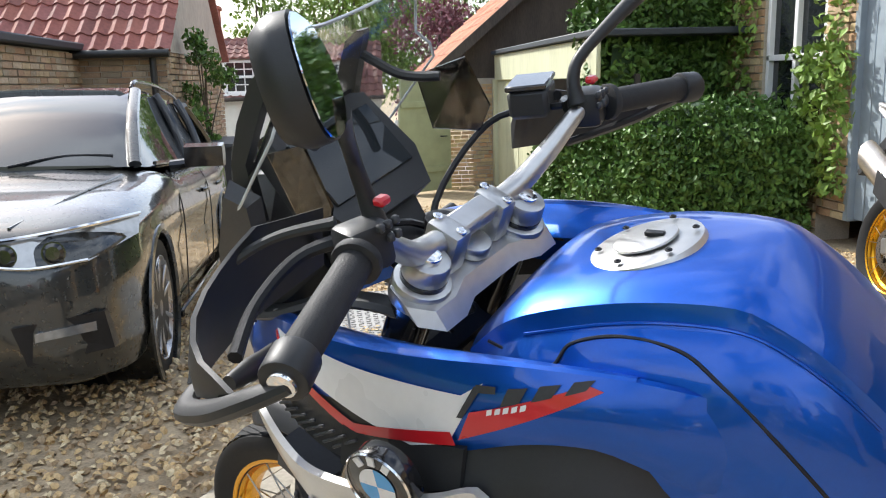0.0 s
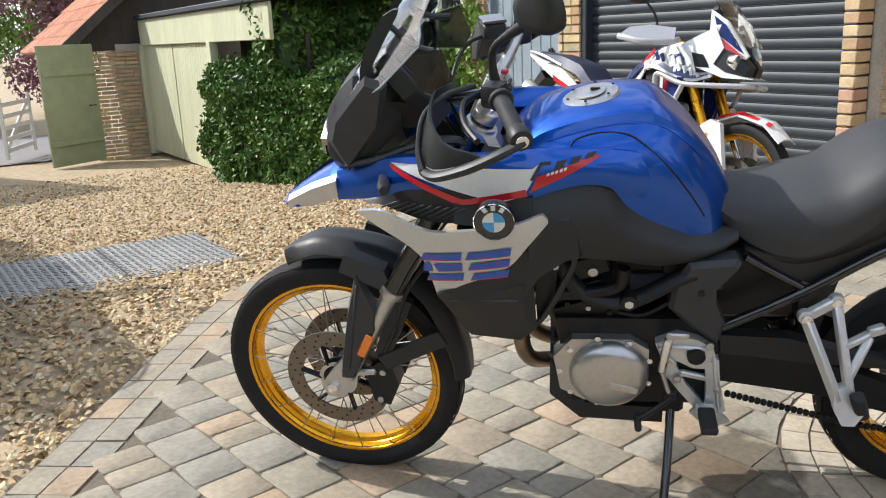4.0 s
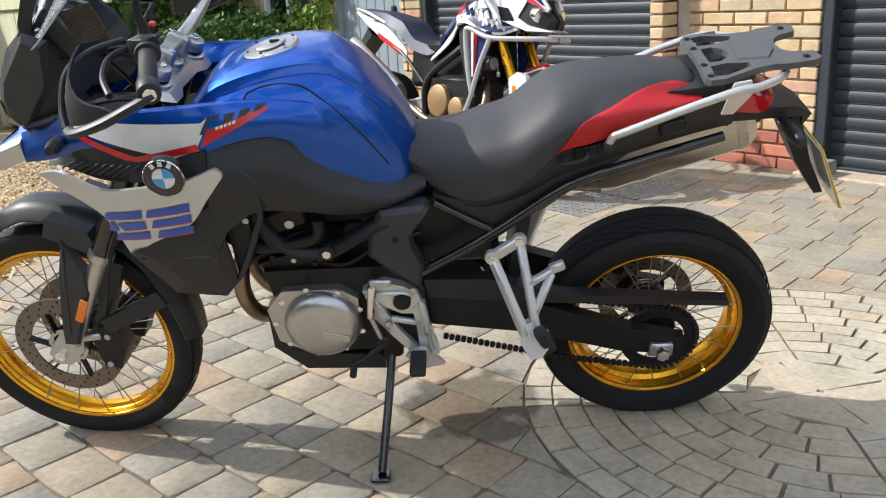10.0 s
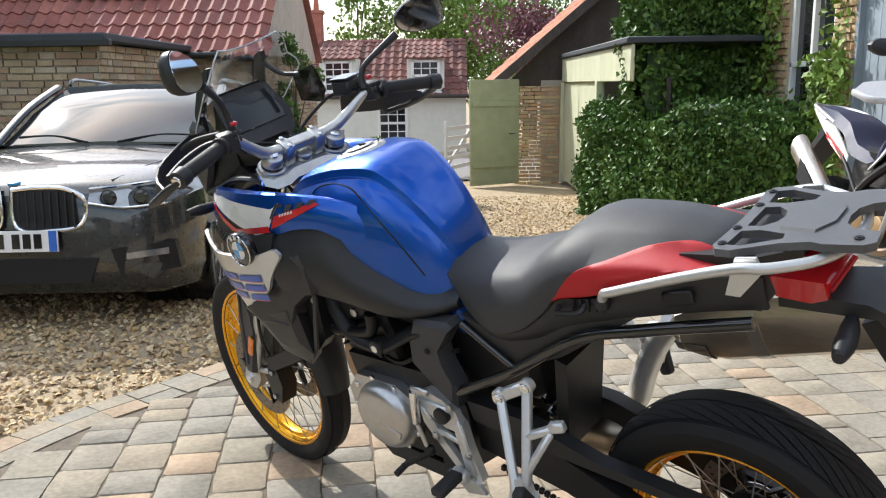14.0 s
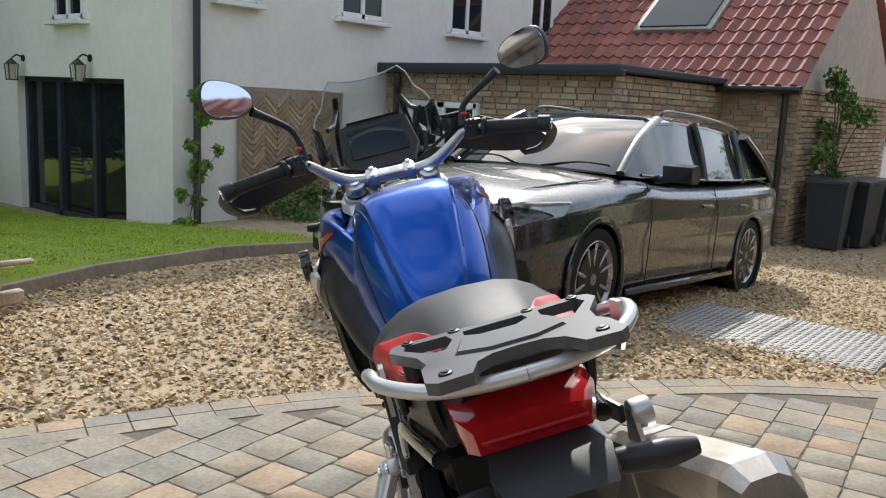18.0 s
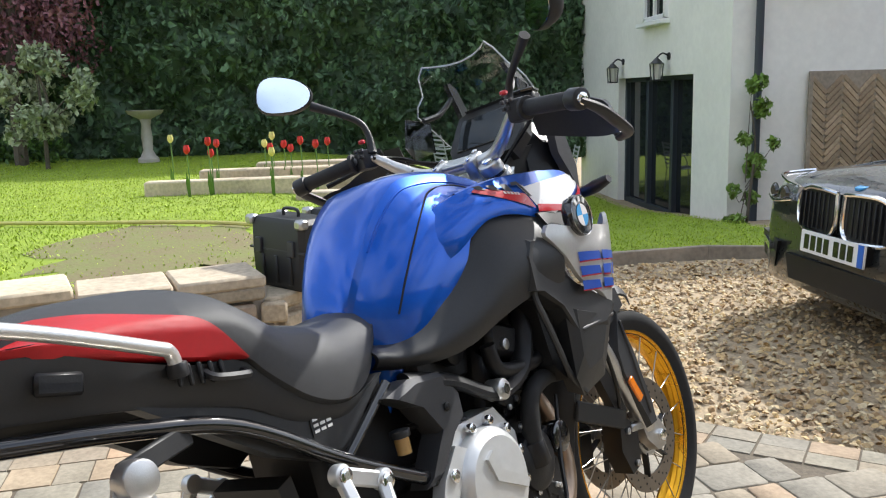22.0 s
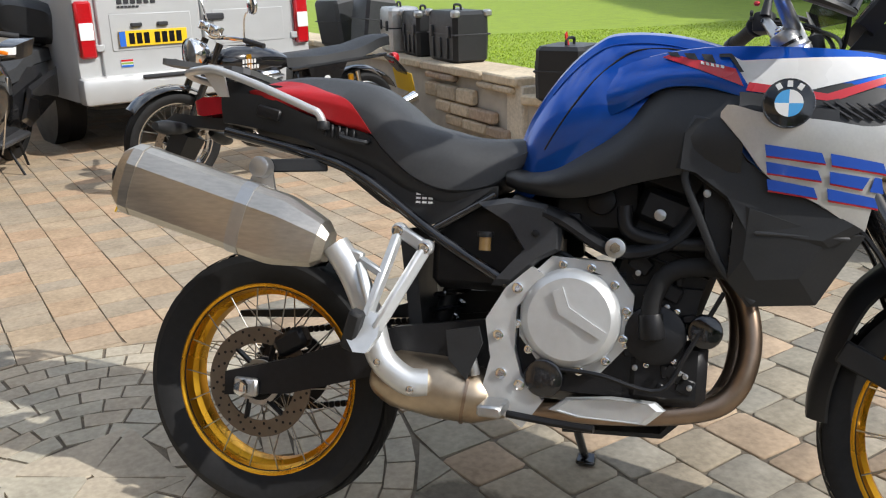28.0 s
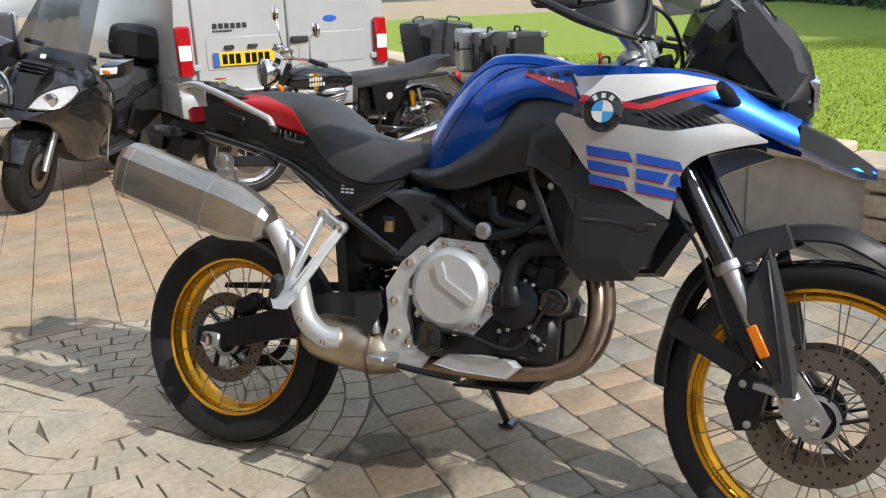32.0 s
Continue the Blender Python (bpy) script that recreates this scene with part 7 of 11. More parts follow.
    part("subframe_tube", Tube([(0.56, s * 0.135, 0.79), (0.42, s * 0.14, 0.705)], 0.009, seg=10, soft=False), M_gloss, bike)
    def hang(x, z, o=0.0):
        return (x, s * (0.172 + 0.52 * (0.705 - z) + o), z)

    hb = part("pillion_bracket", Loft([[hang(x, z, o) for x, z in ((0.368, 0.53), (0.335, 0.54), (0.318, 0.515), (0.304, 0.508), (0.306, 0.48), (0.325, 0.458), (0.352, 0.458), (0.37, 0.49))] for o in (0.0, 0.02)]), M_white_cast, bike, "pale cast pillion footrest bracket with open frame", 20)
    for (xa, za), (xb, zb), wd in (((0.43, 0.672), (0.358, 0.5), 0.021), ((0.364, 0.704), (0.334, 0.52), 0.018), ((0.436, 0.668), (0.36, 0.706), 0.022), ((0.35, 0.61), (0.292, 0.638), 0.014), ((0.296, 0.64), (0.262, 0.65), 0.02), ((0.292, 0.632), (0.338, 0.545), 0.012)):
        part("arm", span(bmesh.new(), hang(xa, za, 0.008), hang(xb, zb, 0.008), 0.02, wd * 1.2, 0.004), M_white_cast, hb)
    for xa, za in ((0.43, 0.672), (0.364, 0.704)):
        part("eye", Cyl(hang(xa, za, -0.002), hang(xa, za, 0.018), 0.017, seg=16, bevel=0.003), M_white_cast, hb)
    bolt(hb, hang(0.364, 0.703, 0.017), (0, s, 0), 0.013, 0.006, M_chrome)
    bolt(hb, hang(0.428, 0.67, 0.017), (0, s, 0), 0.013, 0.006, M_chrome)
    part("pillion_peg", Box((0.315, s * 0.3, 0.5), (0.03, 0.03, 0.09), 0.006, Matrix.Rotation(radians(20), 4, "Y") @ Matrix.Rotation(radians(s * -18), 4, "X")), M_grip, hb, "folded black rubber footrest")
    # frame cover at the pivot
    cover = ((0.687, 0.79), (0.58, 0.8), (0.57, 0.788), (0.62, 0.722), (0.616, 0.679), (0.593, 0.624), (0.607, 0.56), (0.675, 0.615), (0.725, 0.665), (0.717, 0.732)) if s > 0 else ((0.525, 0.772), (0.588, 0.785), (0.672, 0.775), (0.708, 0.73), (0.706, 0.682), (0.666, 0.66), (0.6, 0.6), (0.565, 0.6), (0.611, 0.654), (0.631, 0.676), (0.59, 0.736))
    fcv = part("pivot_cover", Loft([[(x, s * 0.12, z) for x, z in cover], [(x, s * 0.158, z) for x, z in cover], [(0.645 + (x - 0.645) * 0.86, s * 0.17, 0.71 + (z - 0.71) * 0.86) for x, z in cover]]), M_greypl, bike, "dark grey frame cover", 20)
    bolt(fcv, (0.655, s * 0.171, 0.715), (0, s, 0), 0.008, 0.004, M_engine)

# rack
def rk(x, y, h):
    """A place on the rack, which rises to the rear."""
    return (x, y, 1.042 + 0.11 * (-0.05 - x) + h)


def pierced(outline, holes, place, thick):
    """A plate with cut-outs: outlines in x, y, lifted to their place."""
    bm = bmesh.new()
    es = []
    for ring in (outline, *holes):
        vs = [bm.verts.new((x, y, 0)) for x, y in ring]
        es += [bm.edges.new((a, b)) for a, b in zip(vs, vs[1:] + vs[:1])]
    fs = [f for f in bmesh.ops.triangle_fill(bm, use_beauty=True, use_dissolve=False, edges=es)["geom"] if isinstance(f, bmesh.types.BMFace)]
    r = bmesh.ops.extrude_face_region(bm, geom=fs)
    for v in [g for g in r["geom"] if isinstance(g, bmesh.types.BMVert)]:
        v.co.z = thick
    for v in bm.verts:
        v.co = place(v.co.x, v.co.y, v.co.z)
    return bm


edge = [(-0.048, 0.0), (-0.046, 0.06), (-0.042, 0.118), (-0.052, 0.134), (-0.08, 0.138), (-0.15, 0.108), (-0.195, 0.102), (-0.215, 0.11), (-0.275, 0.112), (-0.29, 0.1), (-0.286, 0.062), (-0.245, 0.05), (-0.228, 0.03), (-0.224, 0.0)]
edge = edge + [(x, -y) for x, y in edge[-2:0:-1]]
window = [(-0.064, 0.116), (-0.068, 0.062), (-0.1, 0.058), (-0.145, 0.072), (-0.148, 0.09), (-0.09, 0.12)]
moon = [(-0.07, 0.04), (-0.07, -0.04), (-0.095, -0.042), (-0.115, -0.022), (-0.12, 0.0), (-0.115, 0.022), (-0.095, 0.042)]
M_rack = mat("grey_rack_plastic", (0.075, 0.077, 0.08), 0.42, var=0.1, scale=150, bump=0.08, bscale=900, spec=0.4, local=True)
rack = part("rack", pierced(edge, [window, [(x, -y) for x, y in window], moon], rk, 0.014), M_rack, bike, "dark grey luggage rack plate with cut-outs", 30)
part("raised_field", Loft([[rk(x, y, h) for x, y in ((-0.135, -0.055 * k), (-0.13, 0.055 * k), (-0.19, 0.07 * k), (-0.21, 0.03 * k), (-0.21, -0.03 * k), (-0.19, -0.07 * k))] for h, k in ((0.012, 1.0), (0.018, 0.9))]), M_rack, rack)
for s in (1, -1):
    for p in ((-0.056, 0.112), (-0.056, 0.05), (-0.262, 0.088)):
        bolt(rack, rk(p[0], s * p[1], 0.014), (0, 0, 1), 0.008, 0.003, M_engine)
    part("rack_foot", Cyl(rk(-0.1, s * 0.115, -0.02), rk(-0.1, s * 0.115, 0.002), 0.012, seg=12), M_blackpl, rack)

# tail light, plate hanger, rear indicators
tl = part("tail_light", Loft([[(-0.13, -0.085, 0.955), (-0.13, 0.085, 0.955), (-0.12, 0.09, 0.995), (-0.115, 0.0, 1.018), (-0.12, -0.09, 0.995)], [(-0.185, -0.08, 0.948), (-0.185, 0.08, 0.948), (-0.185, 0.086, 0.992), (-0.19, 0.0, 1.012), (-0.185, -0.086, 0.992)], [(-0.208, -0.068, 0.952), (-0.208, 0.068, 0.952), (-0.214, 0.072, 0.984), (-0.22, 0.0, 0.998), (-0.214, -0.072, 0.984)]]), M_redlens, bike, "red tail light", 50)
part("lens_rib", Box((-0.213, 0, 0.968), (0.006, 0.13, 0.006), 0.002), M_redv, tl)
part("tail_deck", Loft([[(0.03, -0.1, 1.02), (0.03, 0.1, 1.02), (0.03, 0.1, 0.93), (0.03, -0.1, 0.93)], [(-0.11, -0.095, 1.03), (-0.11, 0.095, 1.03), (-0.11, 0.1, 0.93), (-0.11, -0.1, 0.93)], [(-0.17, -0.06, 1.038), (-0.17, 0.06, 1.038), (-0.17, 0.06, 1.026), (-0.17, -0.06, 1.026)]]), M_blackpl, bike)
ph = part("plate_hanger", Loft([[(-0.12, -0.05, 0.945), (-0.12, 0.05, 0.945), (-0.12, 0.05, 0.915), (-0.12, -0.05, 0.915)], [(-0.27, -0.07, 0.955), (-0.27, 0.07, 0.955), (-0.285, 0.07, 0.93), (-0.285, -0.07, 0.93)], [(-0.31, -0.06, 0.93), (-0.31, 0.06, 0.93), (-0.295, 0.055, 0.9), (-0.295, -0.055, 0.9)]]), M_blackpl, bike, "black number plate hanger")
part("strut", Loft([[(-0.29, -0.045, 0.925), (-0.29, 0.045, 0.925), (-0.25, 0.04, 0.9), (-0.25, -0.04, 0.9)], [(-0.335, -0.04, 0.8), (-0.335, 0.04, 0.8), (-0.305, 0.03, 0.79), (-0.305, -0.03, 0.79)], [(-0.38, -0.04, 0.71), (-0.38, 0.04, 0.71), (-0.365, 0.03, 0.7), (-0.365, -0.03, 0.7)]]), M_blackpl, ph)
PM = pose(-0.362, 0, 0.785, 0, 24, 0)
npl = part("number_plate", Box(PM @ Vector((0, 0, 0)), (0.004, 0.23, 0.175), 0.001, PM.to_3x3().to_4x4()), M_yellow, ph, "yellow rear number plate with dark bars")
part("plate_back", Box(PM @ Vector((0.004, 0, 0)), (0.003, 0.225, 0.17), 0, PM.to_3x3().to_4x4()), M_silverp, npl, "pale back of the plate")
for r in range(2):
    for k in range(4 - r):
        part("bar", Box(PM @ Vector((-0.003, -0.075 + 0.045 * k + 0.02 * r, 0.035 - 0.075 * r)), (0.002, 0.022, 0.05), 0, PM.to_3x3().to_4x4()), M_gloss, npl)
for s in (1, -1):
    part("rear_indicator", Tube([(-0.24, s * 0.05, 0.92), (-0.25, s * 0.11, 0.915), (-0.255, s * 0.17, 0.912)], [0.008, 0.016, 0.018, 0.01], seg=10), M_blackpl, bike, "black stalk indicator")
part("inner_guard", Loft([[(0.33, -y, 0.7), (0.33, y, 0.7), (0.36, y, 0.71), (0.36, -y, 0.71)] if z == 0 else [(0.37, -y, 0.45), (0.37, y, 0.45), (0.4, y, 0.45), (0.4, -y, 0.45)] for z, y in ((0, 0.08), (1, 0.07))]), M_blackpl, bike)

# engine and frame
eng = part("engine", Loft([[(x0, y, z0), (x1, y, z0), (x2, y, z1), (x3, y, z1)] for y, x0, x1, x2, x3, z0, z1 in ((-0.14, 0.62, 0.95, 0.99, 0.62, 0.39, 0.62), (0.0, 0.6, 0.97, 1.0, 0.6, 0.34, 0.64), (0.14, 0.62, 0.95, 0.99, 0.62, 0.36, 0.62))]), M_engine, bike, "black parallel twin engine with silver covers")
part("cylinder", Box((0.93, 0, 0.7), (0.2, 0.25, 0.24), 0.015, Matrix.Rotation(radians(18), 4, "Y")), M_engine, eng)
part("cylinder_head", Box((0.965, 0, 0.83), (0.21, 0.27, 0.09), 0.02, Matrix.Rotation(radians(18), 4, "Y")), M_engine, eng)
part("airbox", Box((0.87, 0, 0.89), (0.32, 0.2, 0.14), 0.03), M_blackpl, bike)
part("throttle_body", Box((0.77, 0, 0.78), (0.22, 0.2, 0.15), 0.03), M_engine, eng)
for s in (1, -1):
    part("throttle_link", Cyl((0.78, s * 0.1, 0.79), (0.78, s * 0.125, 0.79), 0.03, seg=16, bevel=0.004), M_engine, eng)
    part("wire_plug", Box((0.72, s * 0.11, 0.75), (0.04, 0.025, 0.022), 0.004), M_greypl, eng)
part("radiator", Box((1.17, 0, 0.76), (0.035, 0.3, 0.26), 0.006, Matrix.Rotation(radians(12), 4, "Y")), M_engine, bike, "black radiator")
# left covers
part("case_left", Loft([[(0.765, y, 0.44), (0.8, y, 0.395), (0.92, y, 0.385), (0.98, y, 0.42), (0.995, y, 0.52), (0.95, y, 0.575), (0.81, y, 0.575), (0.765, y, 0.545)] for y in (0.12, 0.165)]), M_cast, eng, "silver engine casing")
al = part("alternator_cover", Lathe([(0.098, 0.0), (0.096, 0.018), (0.086, 0.034), (0.07, 0.042), (0.0, 0.044)], 40, Matrix.Translation((0.86, 0.16, 0.476))), M_cast, eng, "round silver alternator cover")
part("cover_rib", Box((0.825, 0.204, 0.455), (0.07, 0.003, 0.02), 0.001, Matrix.Rotation(radians(-14), 4, "Y")), M_cast, al)
for i in range(9):
    a = 2 * math.pi * i / 9
    bolt(al, (0.868 + 0.112 * math.cos(a), 0.164, 0.478 + 0.102 * math.sin(a)), (0, 1, 0), 0.008, 0.007)
spk = part("sprocket_cover", Loft([[(0.751, y, 0.565), (0.7, y, 0.59), (0.65, y, 0.575), (0.615, y, 0.552), (0.606, y, 0.52), (0.62, y, 0.49), (0.66, y, 0.492), (0.7, y, 0.515), (0.738, y, 0.53)] for y in (0.14, 0.166)]), M_white_cast, eng, "pale cast footrest plate with ribs", 20)
part("arm", Loft([[(0.632, y, 0.51), (0.6, y, 0.52), (0.592, y, 0.45), (0.572, y, 0.36), (0.6, y, 0.335), (0.622, y, 0.37), (0.625, y, 0.44)] for y in (0.145, 0.168)]), M_white_cast, spk, "", 20)
part("arm", Loft([[(0.738, y, 0.53), (0.712, y, 0.525), (0.672, y, 0.44), (0.625, y, 0.375), (0.645, y, 0.36), (0.69, y, 0.42), (0.735, y, 0.485)] for y in (0.145, 0.164)]), M_white_cast, spk, "", 20)
part("arm", span(bmesh.new(), (0.612, 0.16, 0.455), (0.69, 0.16, 0.475), 0.016, 0.016, 0.004), M_white_cast, spk)
part("backing", Box((0.66, 0.138, 0.46), (0.12, 0.02, 0.2), 0.01), M_engine, spk)
for (xa, za), (xb, zb) in (((0.745, 0.562), (0.625, 0.552)), ((0.735, 0.545), (0.7, 0.505)), ((0.612, 0.53), (0.59, 0.37))):
    part("rib", span(bmesh.new(), (xa, 0.168, za), (xb, 0.169, zb), 0.01, 0.012, 0.004), M_white_cast, spk)
part("pivot_boss", Cyl((0.655, 0.16, 0.535), (0.655, 0.182, 0.535), 0.022, seg=20, bevel=0.003), M_engine, spk)
part("toe_peg", Cyl((0.79, 0.2, 0.368), (0.79, 0.25, 0.365), 0.009, seg=12, bevel=0.002), M_grip, spk)
part("spring_link", Cyl((0.722, 0.185, 0.595), (0.735, 0.188, 0.5), 0.011, seg=12, bevel=0.002), M_chrome, spk)
part("link_rod", Cyl((0.735, 0.188, 0.5), (0.715, 0.19, 0.43), 0.006, seg=10), M_cast, spk)
part("joint_block", Box((0.712, 0.188, 0.425), (0.03, 0.02, 0.026), 0.005), M_engine, spk)
part("shift_arm", span(bmesh.new(), (0.73, 0.182, 0.602), (0.675, 0.18, 0.598), 0.014, 0.018, 0.004), M_cast, spk)
part("gear_lever", Tube([(0.7, 0.19, 0.425), (0.75, 0.21, 0.395), (0.79, 0.22, 0.37)], 0.008, seg=8), M_engine, spk)
part("footrest", Box((0.625, 0.235, 0.385), (0.04, 0.085, 0.022), 0.005), M_grip, spk, "black rubber footrest")
part("footrest_fork", Box((0.625, 0.188, 0.375), (0.05, 0.03, 0.034), 0.006), M_white_cast, spk)
for pt in ((0.625, 0.565), (0.735, 0.555), (0.598, 0.43), (0.695, 0.462), (0.6, 0.36)):
    bolt(spk, (pt[0], 0.168, pt[1]), (0, 1, 0), 0.01, 0.008, M_cast)
part("heel_plate", Loft([[(0.64, y, 0.385), (0.66, y, 0.36), (0.62, y, 0.315), (0.56, y, 0.33), (0.575, y, 0.35)] for y in (0.168, 0.178)]), M_white_cast, spk)
# right covers
ccov = part("clutch_cover", Lathe([(0.104, 0.0), (0.102, -0.02), (0.096, -0.03), (0.084, -0.038), (0.0, -0.042)], 40, Matrix.Translation((0.735, -0.15, 0.545))), M_white_cast, eng, "round pale clutch cover with bolts", 30)
part("clutch_case", Loft([[(0.63, y, 0.5), (0.68, y, 0.44), (0.8, y, 0.435), (0.855, y, 0.5), (0.86, y, 0.6), (0.81, y, 0.665), (0.69, y, 0.67), (0.63, y, 0.61)] for y in (-0.1, -0.155)]), M_white_cast, eng)
part("cover_rib", Loft([[(0.7, y, 0.6), (0.72, y, 0.61), (0.735, y, 0.57), (0.81, y, 0.525), (0.8, y, 0.51), (0.715, y, 0.555)] for y in (-0.185, -0.196)]), M_white_cast, ccov)
for i in range(12):
    a = 2 * math.pi * i / 12 + 0.2
    bolt(ccov, (0.737 + 0.112 * math.cos(a), -0.15, 0.547 + 0.11 * math.sin(a)), (0, -1, 0), 0.0095, 0.02)
wp = part("water_pump", Lathe([(0.062, 0.0), (0.06, -0.022), (0.045, -0.03), (0.0, -0.032)], 28, Matrix.Translation((0.905, -0.14, 0.525))), M_engine, eng, "black water pump cover")
for i in range(7):
    a = 2 * math.pi * i / 7
    bolt(wp, (0.905 + 0.064 * math.cos(a), -0.15, 0.525 + 0.064 * math.sin(a)), (0, -1, 0), 0.006, 0.006)
part("pump_neck", Cyl((0.893, -0.165, 0.57), (0.9, -0.16, 0.52), 0.024, 0.03, seg=16, bevel=0.003), M_engine, wp)
erng = random.Random(5)
for k in range(16):
    x, z = erng.uniform(0.84, 0.98), erng.uniform(0.42, 0.68)
    part("casting", Box((x, -0.143, z), (erng.uniform(0.015, 0.06), 0.02, erng.uniform(0.01, 0.035)), 0.004, Matrix.Rotation(radians(erng.uniform(-20, 40)), 4, "Y")), M_engine, eng)
    if k % 2:
        bolt(eng, (erng.uniform(0.86, 0.98), -0.152, erng.uniform(0.42, 0.66)), (0, -1, 0), 0.006, 0.006, M_cast)
for k in range(5):
    part("cooling_rib", Box((0.93 + 0.008 * k, -0.132, 0.665 + 0.022 * k), (0.15, 0.02, 0.006), 0.002, Matrix.Rotation(radians(18), 4, "Y")), M_engine, eng)
    part("cooling_rib", Box((0.93 + 0.008 * k, 0.132, 0.665 + 0.022 * k), (0.15, 0.02, 0.006), 0.002, Matrix.Rotation(radians(18), 4, "Y")), M_engine, eng)
part("oil_filter", Cyl((0.69, -0.12, 0.42), (0.69, -0.185, 0.42), 0.04, seg=24, bevel=0.005), M_gloss, eng, "gloss black oil filter")
part("side_case", Box((0.93, -0.12, 0.45), (0.16, 0.06, 0.14), 0.02), M_engine, eng)
part("horn", Cyl((1.0, -0.13, 0.54), (1.0, -0.17, 0.54), 0.034, seg=20, bevel=0.006), M_gloss, eng)
part("coolant_hose", Tube([(1.08, -0.15, 0.655), (1.0, -0.165, 0.668), (0.93, -0.17, 0.655), (0.9, -0.17, 0.61), (0.892, -0.168, 0.55)], 0.019, seg=12), M_rubber, eng, "black coolant hose")
for s in (1, -1):
    fr = part("frame_rail", Tube([(1.05, s * 0.1, 0.93), (0.99, s * 0.15, 0.82), (0.93, s * 0.165, 0.72), (0.82, s * 0.165, 0.69), (0.7, s * 0.155, 0.75), (0.6, s * 0.14, 0.78)], 0.022, seg=10, flat=0.6), M_engine, bike, "black steel frame rail")
    part("frame_rail", Tube([(1.06, s * 0.15, 0.74), (0.98, s * 0.165, 0.71), (0.85, s * 0.165, 0.725), (0.83, s * 0.165, 0.78)], 0.016, seg=10), M_engine, bike)
    bl_ = part("frame_bolt", Cyl((0.818, s * 0.15, 0.695), (0.818, s * 0.188, 0.695), 0.021, seg=20, bevel=0.004), M_cast if s < 0 else M_engine, fr)
    part("bolt_head", Cyl((0.818, s * 0.188, 0.695), (0.818, s * 0.192, 0.695), 0.011, seg=6), M_chrome, bl_)
    part("injector_cover", Box((0.92, s * 0.13, 0.77), (0.13, 0.05, 0.07), 0.012, Matrix.Rotation(radians(20), 4, "Y")), M_engine, eng)
    for k in range(4):
        bolt(eng, (0.86 + 0.05 * k, s * 0.138, 0.64 + 0.012 * k), (0, s, 0), 0.007, 0.008, M_cast if k % 2 else M_engine)
    part("head_bolt", Cyl((0.9, s * 0.15, 0.765), (0.9, s * 0.162, 0.765), 0.012, seg=14, bevel=0.002), M_cast, eng)
part("wire_loom", Tube([(0.72, -0.175, 0.44), (0.8, -0.19, 0.44), (0.92, -0.185, 0.42), (0.97, -0.17, 0.5), (1.03, -0.16, 0.62)], 0.005, seg=6), M_engine, bike)
for s in (1, -1):
    part("wire_loom", Tube([(0.6, s * 0.12, 0.7), (0.7, s * 0.14, 0.68), (0.78, s * 0.15, 0.64), (0.84, s * 0.14, 0.64)], 0.006, seg=6), M_engine, bike)
# right frame plate with rider footrest
rp = part("footrest_plate", Loft([[(0.65, y, 0.645), (0.6, y, 0.6), (0.56, y, 0.53), (0.575, y, 0.45), (0.555, y, 0.36), (0.65, y, 0.31), (0.69, y, 0.37), (0.64, y, 0.42), (0.625, y, 0.47), (0.625, y, 0.56), (0.68, y, 0.63)] for y in (-0.145, -0.172)]), M_white_cast, bike, "pale aluminium footrest plate", 24)
for p in ((0.625, 0.6), (0.59, 0.5), (0.6, 0.42), (0.64, 0.4)):
    bolt(rp, (p[0], -0.173, p[1]), (0, -1, 0), 0.012, 0.006)
part("footrest", Box((0.6, -0.235, 0.36), (0.05, 0.09, 0.024), 0.005), M_cast, rp, "toothed metal footrest")
part("heel_guard", Loft([[(0.48, y, 0.5), (0.55, y, 0.515), (0.56, y, 0.48), (0.53, y, 0.4), (0.49, y, 0.44)] for y in (-0.18, -0.19)]), M_blackpl, rp)
part("master_cylinder", Cyl((0.525, -0.175, 0.48), (0.545, -0.175, 0.41), 0.012, seg=12, bevel=0.002), M_cast, rp)
part("brake_pedal", Tube([(0.62, -0.19, 0.34), (0.72, -0.2, 0.335), (0.8, -0.215, 0.335)], 0.008, seg=8), M_engine, rp)
rsv = part("rear_reservoir", Cyl((0.545, -0.15, 0.672), (0.545, -0.15, 0.7), 0.013, seg=14), M_fluid, bike, "small rear brake fluid reservoir")
part("lid", Cyl((0.545, -0.15, 0.7), (0.545, -0.15, 0.712), 0.018, seg=14, bevel=0.002), M_blackpl, rsv)
# sump guard
part("sump_guard", Loft([[(1.005, y, 0.49), (1.008, y, 0.375), (0.93, y, 0.295), (0.72, y, 0.285), (0.72, y, 0.292), (0.925, y, 0.305), (0.995, y, 0.38), (0.992, y, 0.49)] for y in (-0.06, 0.06, 0.13)]), M_blackpl, bike, "black sump guard")
part("guard_side", Loft([[(1.005, y, 0.49), (1.006, y, 0.375), (0.93, y, 0.298), (0.72, y, 0.288), (0.72, y, 0.335), (0.92, y, 0.35), (0.975, y, 0.42)] for y in (0.128, 0.136)]), M_blackpl, bike)
